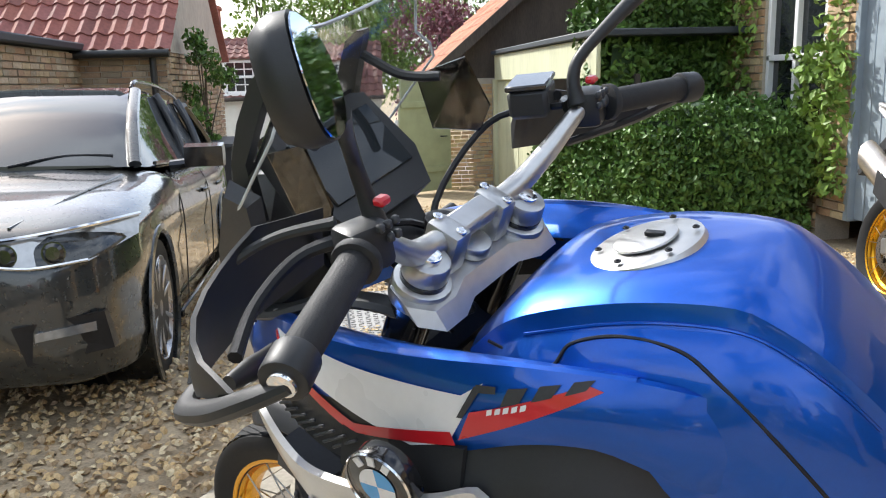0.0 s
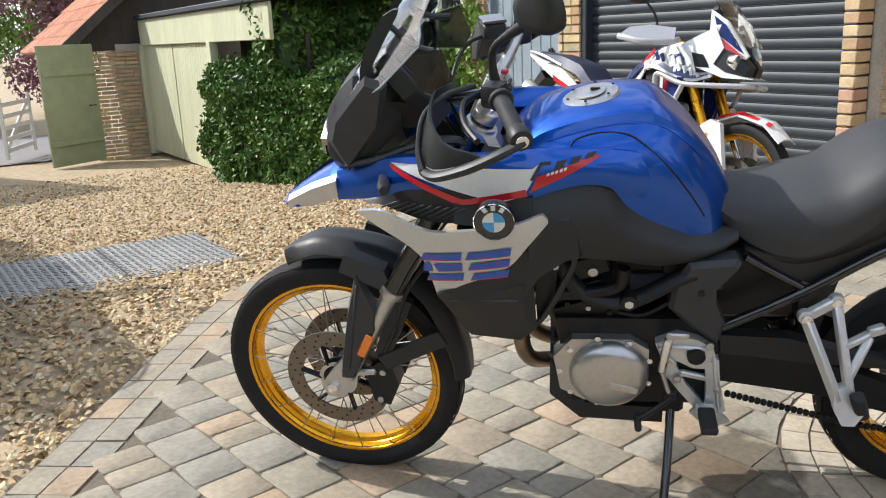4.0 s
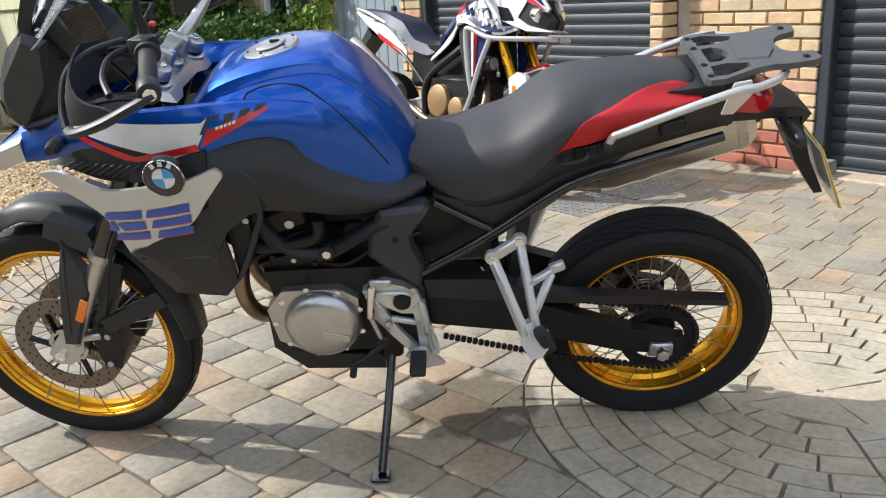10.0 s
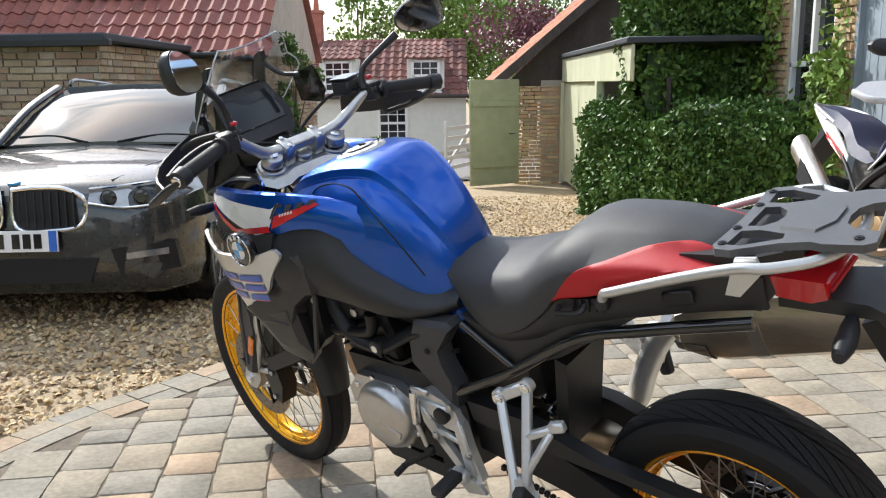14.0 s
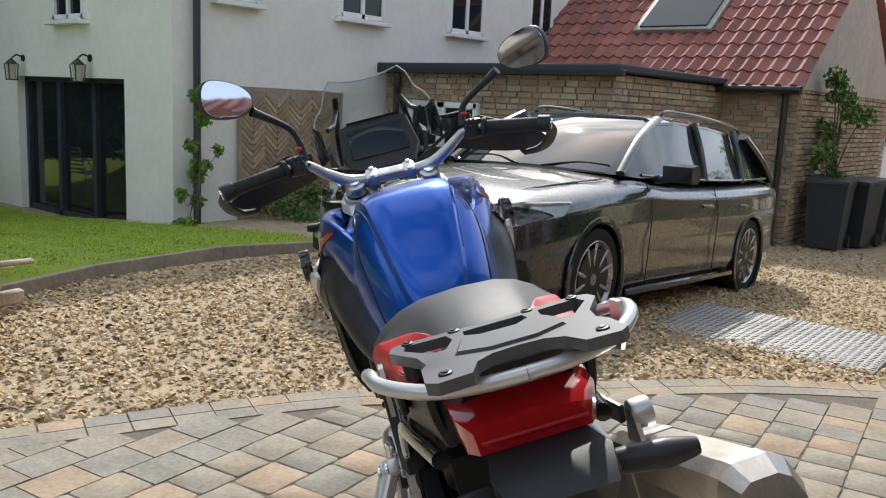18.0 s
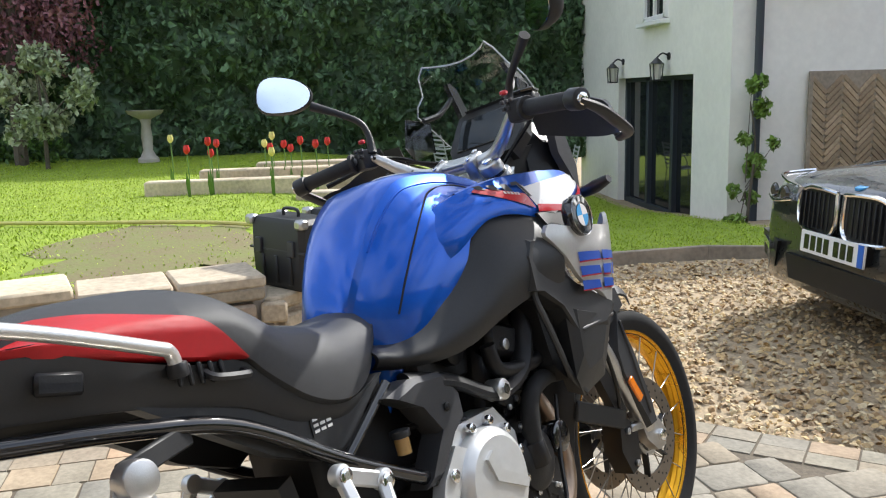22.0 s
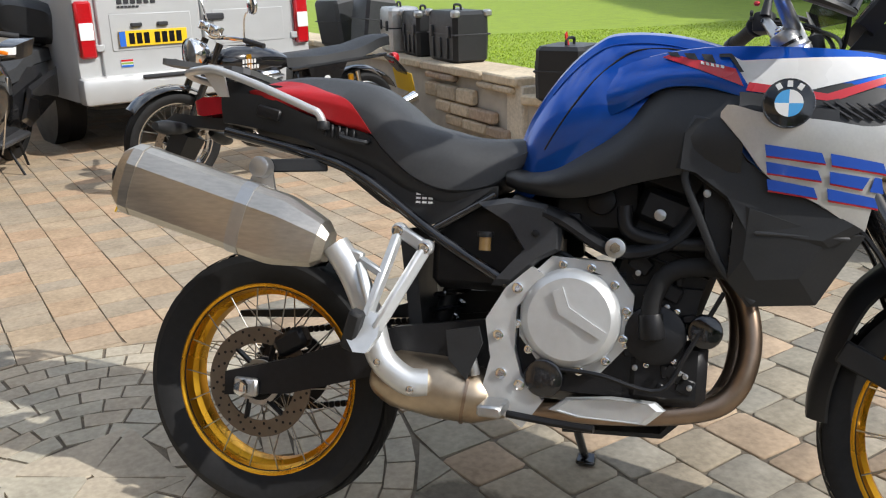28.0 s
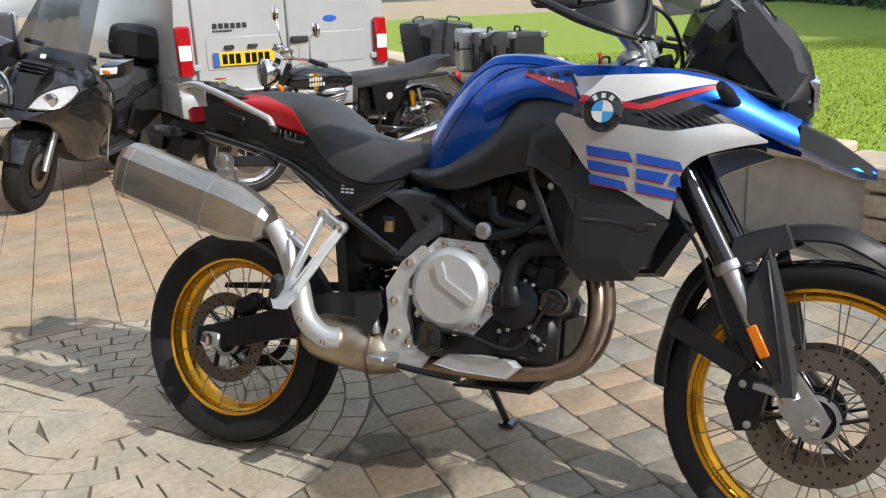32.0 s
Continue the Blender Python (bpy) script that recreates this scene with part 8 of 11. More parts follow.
# exhaust
ex = part("exhaust", Tube([(1.02, -0.05, 0.68), (1.075, -0.08, 0.6), (1.09, -0.1, 0.5), (1.06, -0.11, 0.41), (0.98, -0.115, 0.368), (0.8, -0.115, 0.345), (0.6, -0.1, 0.34)], 0.023, seg=14), M_header, bike, "heat-tinted exhaust with brushed steel silencer")
part("header", Tube([(1.02, 0.05, 0.68), (1.065, 0.06, 0.6), (1.08, 0.06, 0.5), (1.06, 0.03, 0.41), (1.0, -0.03, 0.36), (0.85, -0.07, 0.345)], 0.022, seg=14), M_header, ex)
part("collector", Tube([(0.31, -0.13, 0.385), (0.36, -0.13, 0.378), (0.46, -0.128, 0.368), (0.54, -0.12, 0.358), (0.62, -0.1, 0.345)], [0.04, 0.07, 0.076, 0.07, 0.03], seg=20, flat=0.9), M_collector, ex, "straw-coloured exhaust collector")
part("weld_band", Tube([(0.515, -0.123, 0.361), (0.522, -0.122, 0.36)], 0.076, seg=20, soft=False, flat=0.9), M_header, ex)
part("heat_shield", Loft([[(0.81 + (x - 0.81) * k, y, 0.366 + (z - 0.366) * k) for x, z in ((0.7, 0.352), (0.735, 0.38), (0.83, 0.392), (0.915, 0.39), (0.935, 0.375), (0.9, 0.342), (0.76, 0.342))] for y, k in ((-0.15, 1.0), (-0.162, 0.98), (-0.167, 0.86), (-0.165, 0.78))]), M_white_cast, ex, "pale exhaust heat shield", 24)
part("link_pipe", Tube([(0.445, -0.185, 0.385), (0.4, -0.198, 0.388), (0.345, -0.2, 0.43), (0.315, -0.2, 0.51), (0.275, -0.205, 0.6), (0.23, -0.21, 0.665)], 0.03, seg=14), M_white_cast, ex, "pale pipe shield")
for p in ((0.345, 0.425), (0.42, 0.375)):
    bolt(ex, (p[0], -0.226, p[1]), (0, -1, 0), 0.009, 0.004)
ax0, ax1 = Vector((0.215, -0.208, 0.66)), Vector((-0.262, -0.238, 0.79))


def can_ring(t, wy, hz):
    c = ax0.lerp(ax1, t)
    d = (ax1 - ax0).normalized()
    up = Vector((0, 0, 1)) - d * d.z
    up.normalize()
    si = d.cross(up)
    pr = [(-0.55, -1), (0.55, -1), (0.85, -0.8), (1, -0.35), (1, 0.4), (0.75, 0.85), (0.4, 1), (-0.4, 1), (-0.75, 0.85), (-1, 0.4), (-1, -0.35), (-0.85, -0.8)]
    return [c + si * (wy * a) + up * (hz * b) for a, b in pr]


can = part("silencer", Loft([can_ring(0, 0.032, 0.034), can_ring(0.04, 0.044, 0.052), can_ring(0.2, 0.055, 0.074), can_ring(0.24, 0.057, 0.077), can_ring(0.93, 0.058, 0.079)]), M_steel, ex, "brushed steel silencer", 22)
part("end_cap", Loft([can_ring(0.925, 0.0595, 0.0805), can_ring(0.975, 0.058, 0.079), can_ring(1.03, 0.044, 0.06), can_ring(1.035, 0.03, 0.04)]), M_steel, can, "", 22)
part("band", Loft([can_ring(0.37, 0.0588, 0.0795), can_ring(0.43, 0.0588, 0.0795)]), M_cast, can, "", 22)
part("guard", Loft([can_ring(0.0, 0.04, 0.045)[:4] + can_ring(0.16, 0.056, 0.074)[3:0:-1]] * 1 + [[p + Vector((0, -0.006, 0.0)) for p in can_ring(0.0, 0.04, 0.045)[:4] + can_ring(0.16, 0.056, 0.074)[3:0:-1]]]), M_blackpl, can, "small black heat guard")
part("outlet", Cyl(ax1 + Vector((-0.01, 0, 0)), ax1 + Vector((-0.035, 0, 0.004)), 0.024, seg=16), M_engine, can)
part("hanger", Loft([[(0.02, y, 0.825), (0.06, y, 0.83), (0.075, y, 0.765), (0.0, y, 0.77)] for y in (-0.185, -0.192)]), M_cast, can)
part("hanger_bolt", Cyl((0.042, -0.185, 0.825), (0.042, -0.218, 0.825), 0.024, seg=20, bevel=0.004), M_cast, can)
part("hanger_arm", span(bmesh.new(), (0.04, -0.175, 0.83), (0.17, -0.135, 0.84), 0.012, 0.03, 0.003), M_blackpl, ex)
# swingarm, chain, shock
for s in (1, -1):
    part("swingarm", Loft([[(0.6, s * y0, 0.53), (0.6, s * y1, 0.53), (0.6, s * y1, 0.42), (0.6, s * y0, 0.42)] if k == 0 else ([(0.35, s * y0, 0.49), (0.35, s * y1, 0.49), (0.35, s * y1, 0.39), (0.35, s * y0, 0.39)] if k == 1 else ([(0.1, s * y0, 0.395), (0.1, s * y1, 0.395), (0.1, s * y1, 0.315), (0.1, s * y0, 0.315)] if k == 2 else [(-0.06, s * y0, 0.35), (-0.06, s * y1, 0.35), (-0.06, s * y1, 0.295), (-0.06, s * y0, 0.295)])) for k, y0, y1 in ((0, 0.08, 0.12), (1, 0.095, 0.135), (2, 0.105, 0.14), (3, 0.108, 0.14))]), M_engine, bike, "black aluminium swingarm")
    part("axle_block", Box((0.0, s * 0.147, 0.322), (0.06, 0.018, 0.042), 0.005), M_cast, bike)
    part("axle_nut", Cyl((0, s * 0.15, 0.322), (0, s * 0.178, 0.322), 0.018, seg=6, bevel=0.003), M_chrome, bike)
part("chain_guard", Loft([[(0.6, y, 0.57), (0.44, y, 0.562), (0.255, y, 0.505), (-0.16, y, 0.462), (-0.165, y, 0.445), (0.22, y, 0.475), (0.39, y, 0.49), (0.59, y, 0.515)] for y in (0.1, 0.135)]), M_blackpl, bike, "black chain guard")
part("sprocket", Lathe([(0.1, 0.098), (0.1, 0.104), (0.07, 0.104), (0.07, 0.098), (0.1, 0.098)], 40, Matrix.Translation((0, 0, 0.322))), M_engine, bike)
me_link = mesh_of(Box((0, 0, 0), (0.0135, 0.014, 0.016), 0.003), "chain_link", M_engine)
chain = part("chain", Tube([(0.56, 0.101, 0.515), (0.3, 0.101, 0.47), (0.0, 0.101, 0.424)], 0.004, seg=5), M_engine, bike, "black drive chain")
line = [Vector((0.56, 0.101, 0.52)), Vector((0.01, 0.101, 0.425))]
line += [Vector((0.102 * math.cos(a), 0.101, 0.322 + 0.102 * math.sin(a))) for a in np.linspace(1.5, 4.55, 12)]
line += [Vector((-0.01, 0.101, 0.22)), Vector((0.25, 0.101, 0.27)), Vector((0.56, 0.101, 0.36))]
cum = [0.0]
for a, b in zip(line, line[1:]):
    cum.append(cum[-1] + (b - a).length)
k = 0.0
while k < cum[-1]:
    p = Vector([float(np.interp(k, cum, [q[i] for q in line])) for i in range(3)])
    p2 = Vector([float(np.interp(k + 0.01, cum, [q[i] for q in line])) for i in range(3)])
    d = p2 - p
    placed("chain_link", me_link, chain, Matrix.Translation(p) @ Matrix.Rotation(-math.atan2(d.z, d.x), 4, "Y"))
    k += 0.0159
bm = bmesh.new()
pts = []
for i in range(70):
    t = i / 69
    c = Vector((0.42, 0, 0.5)).lerp(Vector((0.5, 0, 0.76)), t)
    a = 2 * math.pi * 7 * t
    pts.append(c + Vector((0.036 * math.cos(a), 0.036 * math.sin(a), 0)))
part("shock_spring", tube(bm, pts, 0.006, seg=6, soft=False), M_gloss, bike, "black coil spring")
part("shock_body", Cyl((0.42, 0, 0.5), (0.5, 0, 0.78), 0.022, seg=14), M_engine, bike)
part("rear_caliper", Box((0.09, -0.1, 0.43), (0.08, 0.05, 0.05), 0.01, Matrix.Rotation(radians(-30), 4, "Y")), M_engine, bike)
part("core", Box((0.55, 0, 0.68), (0.28, 0.18, 0.2), 0.02), M_engine, bike)
part("tray", Box((0.2, 0, 0.9), (0.5, 0.2, 0.07), 0.02, Matrix.Rotation(radians(10), 4, "Y")), M_engine, bike)
# side stand and small plates
ss = part("side_stand", Tube([(0.7, 0.13, 0.34), (0.715, 0.24, 0.24), (0.735, 0.35, 0.125)], 0.0115, seg=10, n=3), M_gloss, bike, "black side stand")
part("foot", Box((0.738, 0.357, 0.116), (0.05, 0.05, 0.012), 0.004, Matrix.Rotation(radians(16.5), 4, "X")), M_gloss, ss)
part("bracket", Box((0.7, 0.12, 0.36), (0.06, 0.05, 0.07), 0.01), M_engine, ss)
lab = part("info_label", Box((0.4, -0.1335, 0.785), (0.045, 0.001, 0.05), 0), M_blackpl, bike, "small white printed label")
for r in range(5):
    for c_ in range(3):
        part("bar", Box((0.387 + 0.014 * c_, -0.1345, 0.803 - 0.009 * r), (0.01, 0.001, 0.0045), 0), M_whitep, lab)
part("seat_lock", Cyl((0.445, 0.13, 0.79), (0.445, 0.137, 0.79), 0.009, seg=14), M_cast, bike)

# the steering stands a little to the right
WHEEL_END = ("front_wheel", "fork_leg", "front_mudguard")
BAR_END = ("grip", "switchgear", "hand_guard", "mirror", "handlebar")
STEERED = WHEEL_END + BAR_END + ("brake_reservoir", "top_yoke", "steering_nut", "lower_yoke")
for ob in list(bike.children):
    kind_ = ob.name.split(".")[0]
    if kind_ in STEERED:
        turned = Matrix.Translation(F0) @ Matrix.Rotation(radians(6.5 if kind_ in WHEEL_END else 4.0), 4, FD) @ Matrix.Translation(-F0)
        if kind_ in BAR_END:
            turned = Matrix.Translation((0.01, 0, -0.008)) @ turned
        for o in [ob, *ob.children_recursive]:
            if o.name.split(".")[0] != "ignition":
                o.data.transform(turned)

# ---- dark estate car ----
M_carpaint = mat("dark_grey_metallic", (0.03, 0.033, 0.033), 0.28, 0.5, var=0.06, scale=400, coat=1.0, rvar=0.03, local=True)
M_carglass = mat("car_window_glass", (0.02, 0.024, 0.026), 0.03, var=0.05, scale=2, rvar=0.01, coat=0.5, local=True)
M_lens = mat("headlamp_lens", (0.3, 0.315, 0.33), 0.13, 0.6, var=0.25, scale=30, coat=1.0, local=True)
M_plate_w = mat("white_plate", (0.75, 0.75, 0.74), 0.4, var=0.03, scale=60, local=True)
M_plate_b = mat("blue_plate_band", (0.02, 0.12, 0.5), 0.4, var=0.03, scale=60, local=True)
M_alloy = mat("two_tone_alloy", (0.4, 0.4, 0.41), 0.28, 0.85, var=0.06, scale=40, local=True)


def plate_bars(parent, cx, cy, cz, n, w, h, step, axis="x", m=None):
    """Unreadable plate characters as plain bars."""
    for k in range(n):
        o = (k - (n - 1) / 2) * step + (step * 0.35 if k >= 4 else -step * 0.1)
        c = (cx + o, cy, cz) if axis == "x" else (cx, cy + o, cz)
        part("bar", Box(c, (w, 0.003, h) if axis == "x" else (0.003, w, h)), m or M_gloss, parent)


def car_wheel(car, x, y, s):
    w = part("wheel", Cyl((x - s * 0.2, y, 0.335), (x - s * 0.02, y, 0.335), 0.2, seg=24), M_engine, car, "dark alloy wheel with low tyre")
    T = pose(x, y, 0.335, 0, 0, 90 if s < 0 else -90)
    part("tyre", Lathe([(0.235, -0.2), (0.26, -0.225), (0.32, -0.22), (0.335, -0.18), (0.335, -0.06), (0.322, -0.015), (0.27, -0.004), (0.235, -0.02)], 40, T), M_rubber, w)
    part("rim", Lathe([(0.2, -0.1), (0.225, -0.03), (0.245, -0.008), (0.25, -0.012), (0.24, -0.025)], 40, T), M_alloy, w)
    for k in range(5):
        for d in (-0.16, 0.16):
            a = 2 * math.pi * k / 5 + d
            b = 2 * math.pi * k / 5 + d * 1.6
            p = T @ Vector((0.05 * math.cos(a), -0.035, 0.05 * math.sin(a)))
            q = T @ Vector((0.235 * math.cos(b), -0.018, 0.235 * math.sin(b)))
            part("spoke", span(bmesh.new(), p, q, 0.02, 0.022, 0.004), M_alloy, w)
    part("hub_cap", Cyl(T @ Vector((0, -0.05, 0)), T @ Vector((0, -0.02, 0)), 0.045, seg=18, bevel=0.005), M_alloy, w)


CAR = pose(-2.9, 2.68, -0.02, -3.6, 0, 2.6)
car = thing("estate_car", "dark metallic estate car parked nose-in on gravel", "car", CAR)
# body: rings from nose to tail (y), half width, sill, shoulder and top heights
prof = [(0.0, 0.64, 0.3, 0.56, 0.735), (0.05, 0.75, 0.22, 0.57, 0.785), (0.14, 0.845, 0.19, 0.61, 0.825), (0.35, 0.91, 0.18, 0.66, 0.875), (0.6, 0.93, 0.2, 0.7, 0.91), (0.9, 0.935, 0.22, 0.73, 0.945), (1.25, 0.935, 0.2, 0.74, 0.975), (1.55, 0.93, 0.2, 0.75, 1.0), (2.0, 0.925, 0.2, 0.76, 0.98), (3.0, 0.925, 0.2, 0.77, 0.99), (3.9, 0.93, 0.2, 0.79, 1.02), (4.5, 0.9, 0.22, 0.8, 1.04), (4.85, 0.82, 0.26, 0.75, 1.02), (4.94, 0.76, 0.34, 0.7, 0.96)]
keysets = list(zip(*prof))
fx = [curve1(list(zip(keysets[0], k))) for k in keysets[1:]]
rings = []
for y in np.concatenate([np.linspace(0, 0.4, 10), np.linspace(0.42, 1.24, 34), np.linspace(1.3, 3.36, 20), np.linspace(3.39, 4.22, 34), np.linspace(4.26, 4.94, 12)]):
    hw, lo, sh, top = [f(y) for f in fx]
    half = [(0, top), (0.35 * hw, top - 0.004), (0.7 * hw, top - 0.022), (0.86 * hw, top - 0.045), (0.95 * hw, top - 0.09), (0.985 * hw, (sh + top) / 2 - 0.02), (hw, sh - 0.06), (0.985 * hw, sh - 0.2), (0.99 * hw, lo + 0.14), (0.96 * hw, lo + 0.03), (0.85 * hw, lo)]
    fine = []
    for (xa, za), (xb, zb) in zip(half, half[1:]):
        n = max(1, int(abs(zb - za) / 0.024))
        n = {0: 1, 1: 1, 2: 1, 3: 2, 4: 3, 5: 4, 6: 6, 7: 10, 8: 5, 9: 2}[len(fine) and half.index((xa, za))]
        fine += [(xa + (xb - xa) * k / n, za + (zb - za) * k / n) for k in range(n)]
    fine.append(half[-1])
    rings.append([(x, y, z) for x, z in fine] + [(-x, y, z) for x, z in fine[:0:-1]])
bm = Loft(rings)
gone = []
for f in bm.faces:
    p = f.calc_center_median()
    if abs(p.x) > 0.6 and any(math.hypot(p.y - y, p.z - 0.345) < 0.362 for y in (0.83, 3.805)):
        gone.append(f)
bmesh.ops.delete(bm, geom=gone, context="FACES")
part("body", bm, M_carpaint, car, "dark metallic bodywork", 40)
# greenhouse
gh = [(1.42, 0.72, 0.7, 0.99, 1.0), (1.8, 0.78, 0.64, 0.97, 1.24), (2.2, 0.79, 0.6, 0.97, 1.425), (2.6, 0.79, 0.585, 0.97, 1.465), (3.3, 0.79, 0.58, 0.98, 1.47), (4.0, 0.78, 0.575, 1.0, 1.445), (4.4, 0.76, 0.56, 1.02, 1.4), (4.7, 0.74, 0.54, 1.02, 1.2), (4.84, 0.72, 0.6, 1.0, 1.04)]
rings = []
for y, wb, wt, zb, ztp in gh:
    rings.append([(-wb, y, zb), (-wt, y, ztp - 0.03), (-wt * 0.85, y, ztp), (0, y, ztp + 0.015), (wt * 0.85, y, ztp), (wt, y, ztp - 0.03), (wb, y, zb)])
part("glazing", Loft(rings), M_carglass, car, "tinted car windows reflecting the sky", 20)
rf_ = []
for y, wb, wt, zb, ztp in gh[2:7]:
    rf_.append([(-wt - 0.012, y, ztp - 0.05), (-wt * 0.86, y, ztp + 0.008), (0, y, ztp + 0.026), (wt * 0.86, y, ztp + 0.008), (wt + 0.012, y, ztp - 0.05), (0, y, ztp - 0.02)])
part("roof", Loft(rf_), M_carpaint, car, "", 40)
for s in (1, -1):
    part("pillar", Tube([(s * 0.725, 1.42, 1.0), (s * 0.66, 1.8, 1.25), (s * 0.605, 2.22, 1.43)], 0.035, seg=8, flat=0.7), M_carpaint, car)
    for ya, yb in ((2.85, 2.95), (3.75, 3.9)):
        part("pillar", Tube([(s * 0.795, ya, 0.98), (s * 0.7, (ya + yb) / 2, 1.25), (s * 0.6, yb, 1.44)], 0.03, seg=8, flat=0.6), M_gloss, car)
    part("pillar", Tube([(s * 0.76, 4.7, 1.02), (s * 0.68, 4.55, 1.22), (s * 0.58, 4.3, 1.42)], 0.06, seg=8, flat=0.6), M_carpaint, car)
    part("window_trim", Tube([(s * 0.79, 1.62, 1.0), (s * 0.8, 2.6, 0.99), (s * 0.8, 3.6, 1.005), (s * 0.775, 4.5, 1.04)], 0.012, seg=6), M_gloss, car)
    part("roof_rail", Tube([(s * 0.56, 2.35, 1.455), (s * 0.565, 2.5, 1.505), (s * 0.56, 3.3, 1.52), (s * 0.55, 4.1, 1.49), (s * 0.54, 4.25, 1.45)], 0.014, seg=8), M_gloss, car, "black roof rail")
    for y in (0.83, 3.805):
        car_wheel(car, s * 0.925, y, s)
        part("wheel_arch", Lathe([(0.346, -0.25), (0.346, -0.004), (0.36, 0.008), (0.388, 0.004), (0.392, -0.006)], 48, pose(s * 0.93, y, 0.345, 0, 0, -90 if s > 0 else 90)), M_carpaint, car)
        part("arch_well", Cyl((s * 0.5, y, 0.345), (s * 0.69, y, 0.345), 0.37, seg=36), M_engine, car)
    lp = [(0.41, -0.018, 0.685), (0.6, -0.01, 0.66), (0.79, 0.065, 0.675), (0.925, 0.34, 0.745), (0.92, 0.42, 0.815), (0.79, 0.15, 0.8), (0.6, 0.05, 0.775), (0.42, 0.01, 0.76)]
    hl = part("headlamp", Loft([[(s * x * 0.96, y + 0.08, z) for x, y, z in lp], [(s * x, y, z) for x, y, z in lp]]), M_lens, car, "clear angular headlamp", 20)
    for x, y in ((0.52, -0.01), (0.68, 0.022)):
        part("projector", Lathe([(0.0, -0.012), (0.026, -0.012), (0.038, 0.0), (0.044, 0.0)], 18, pose(s * x, y, 0.716)), M_gloss, hl)
    part("brow", Tube([(s * 0.42, -0.002, 0.765), (s * 0.6, 0.038, 0.781), (s * 0.79, 0.138, 0.806), (s * 0.922, 0.41, 0.822)], 0.008, seg=6), M_chrome, hl)
    part("light_strip", Tube([(s * 0.42, -0.024, 0.692), (s * 0.6, -0.018, 0.667), (s * 0.79, 0.057, 0.682)], 0.007, seg=6), M_chrome, hl)
    kd = part("kidney_grille", Loft([[(s * 0.03, y, 0.762), (s * 0.3, y + 0.01, 0.765), (s * 0.395, y + 0.03, 0.7), (s * 0.36, y + 0.02, 0.575), (s * 0.08, y, 0.55), (s * 0.03, y, 0.6)] for y in (-0.02, 0.05)]), M_engine, car, "black grille with chrome surround", 20)
    part("surround", Tube([(s * 0.03, -0.022, 0.765), (s * 0.16, -0.022, 0.776), (s * 0.3, -0.012, 0.768), (s * 0.395, 0.008, 0.7), (s * 0.36, 0.0, 0.575), (s * 0.2, -0.02, 0.55), (s * 0.08, -0.022, 0.55), (s * 0.03, -0.022, 0.61), (s * 0.03, -0.022, 0.765)], 0.012, seg=8), M_chrome, kd)
    for k in range(8):
        part("slat", Box((s * (0.06 + 0.04 * k), -0.013, 0.66), (0.008, 0.02, 0.185), 0.002), M_blackpl, kd)
    ai = part("air_intake", Loft([[(s * 0.52, y - 0.02, 0.45), (s * 0.83, y + 0.07, 0.48), (s * 0.85, y + 0.1, 0.33), (s * 0.56, y, 0.3)] for y in (-0.005, 0.1)]), M_engine, car, "black bumper air intake")
    part("fog_lamp", Loft([[(s * 0.6, y - 0.02, 0.425), (s * 0.8, y + 0.06, 0.445), (s * 0.8, y + 0.06, 0.41), (s * 0.6, y - 0.02, 0.392)] for y in (-0.005, 0.05)]), M_lens, ai, "slim chrome fog lamp")
    mr = part("door_mirror", Loft([[(s * x, 1.62, 0.97), (s * x, 1.6, 1.08), (s * x, 1.72, 1.1), (s * x, 1.78, 1.04), (s * x, 1.74, 0.97)] for x in (0.95, 1.0, 1.12, 1.16)]), M_gloss, car, "black door mirror", 30)
    part("mirror_arm", Tube([(s * 0.86, 1.72, 0.98), (s * 0.97, 1.7, 0.99)], 0.03, seg=8, soft=False), M_gloss, mr)
    for y0, y1 in ((1.55, 2.78), (2.85, 3.65)):
        part("shut_line", Tube([(s * 0.93, y0, 0.25), (s * 0.938, y0, 0.6), (s * 0.925, y0, 0.8), (s * 0.86, y0, 0.96)], 0.004, seg=5), M_engine, car)
        part("door_handle", Tube([(s * 0.925, y1 - 0.25, 0.79), (s * 0.945, y1 - 0.2, 0.795), (s * 0.945, y1 - 0.08, 0.795), (s * 0.925, y1 - 0.04, 0.79)], 0.012, seg=8), M_carpaint, car, "body-coloured door handle")
    part("sill_trim", Box((s * 0.93, 2.3, 0.22), (0.03, 2.1, 0.05), 0.01), M_gloss, car)
    part("bonnet_crease", Tube([(s * 0.5, 0.12, 0.805), (s * 0.62, 0.6, 0.893), (s * 0.7, 1.2, 0.957)], 0.006, seg=6), M_carpaint, car)
    part("tail_lamp", Loft([[(s * 0.5, y, 0.8), (s * 0.8, y - 0.1, 0.82), (s * 0.8, y - 0.1, 0.72), (s * 0.5, y, 0.7)] for y in (4.93, 4.88)]), M_redlens, car)
part("lower_grille", Loft([[(-0.45, y, 0.4), (0.45, y, 0.4), (0.4, y, 0.27), (-0.4, y, 0.27)] for y in (-0.015, 0.06)]), M_engine, car)
part("bonnet_badge", Cyl((0, 0.085, 0.792), (0, 0.082, 0.806), 0.036, seg=20, bevel=0.003), M_sky_decal, car, "round blue and white badge")
np_ = part("number_plate", Box((0, -0.045, 0.5), (0.52, 0.012, 0.112), 0.002), M_plate_w, car, "white front number plate with dark bars")
part("band", Box((0.235, -0.053, 0.5), (0.04, 0.003, 0.108)), M_plate_b, np_)
plate_bars(np_, -0.03, -0.053, 0.5, 7, 0.04, 0.076, 0.056)
part("plate_mount", Box((0, -0.01, 0.5), (0.5, 0.07, 0.1), 0.01), M_engine, np_)
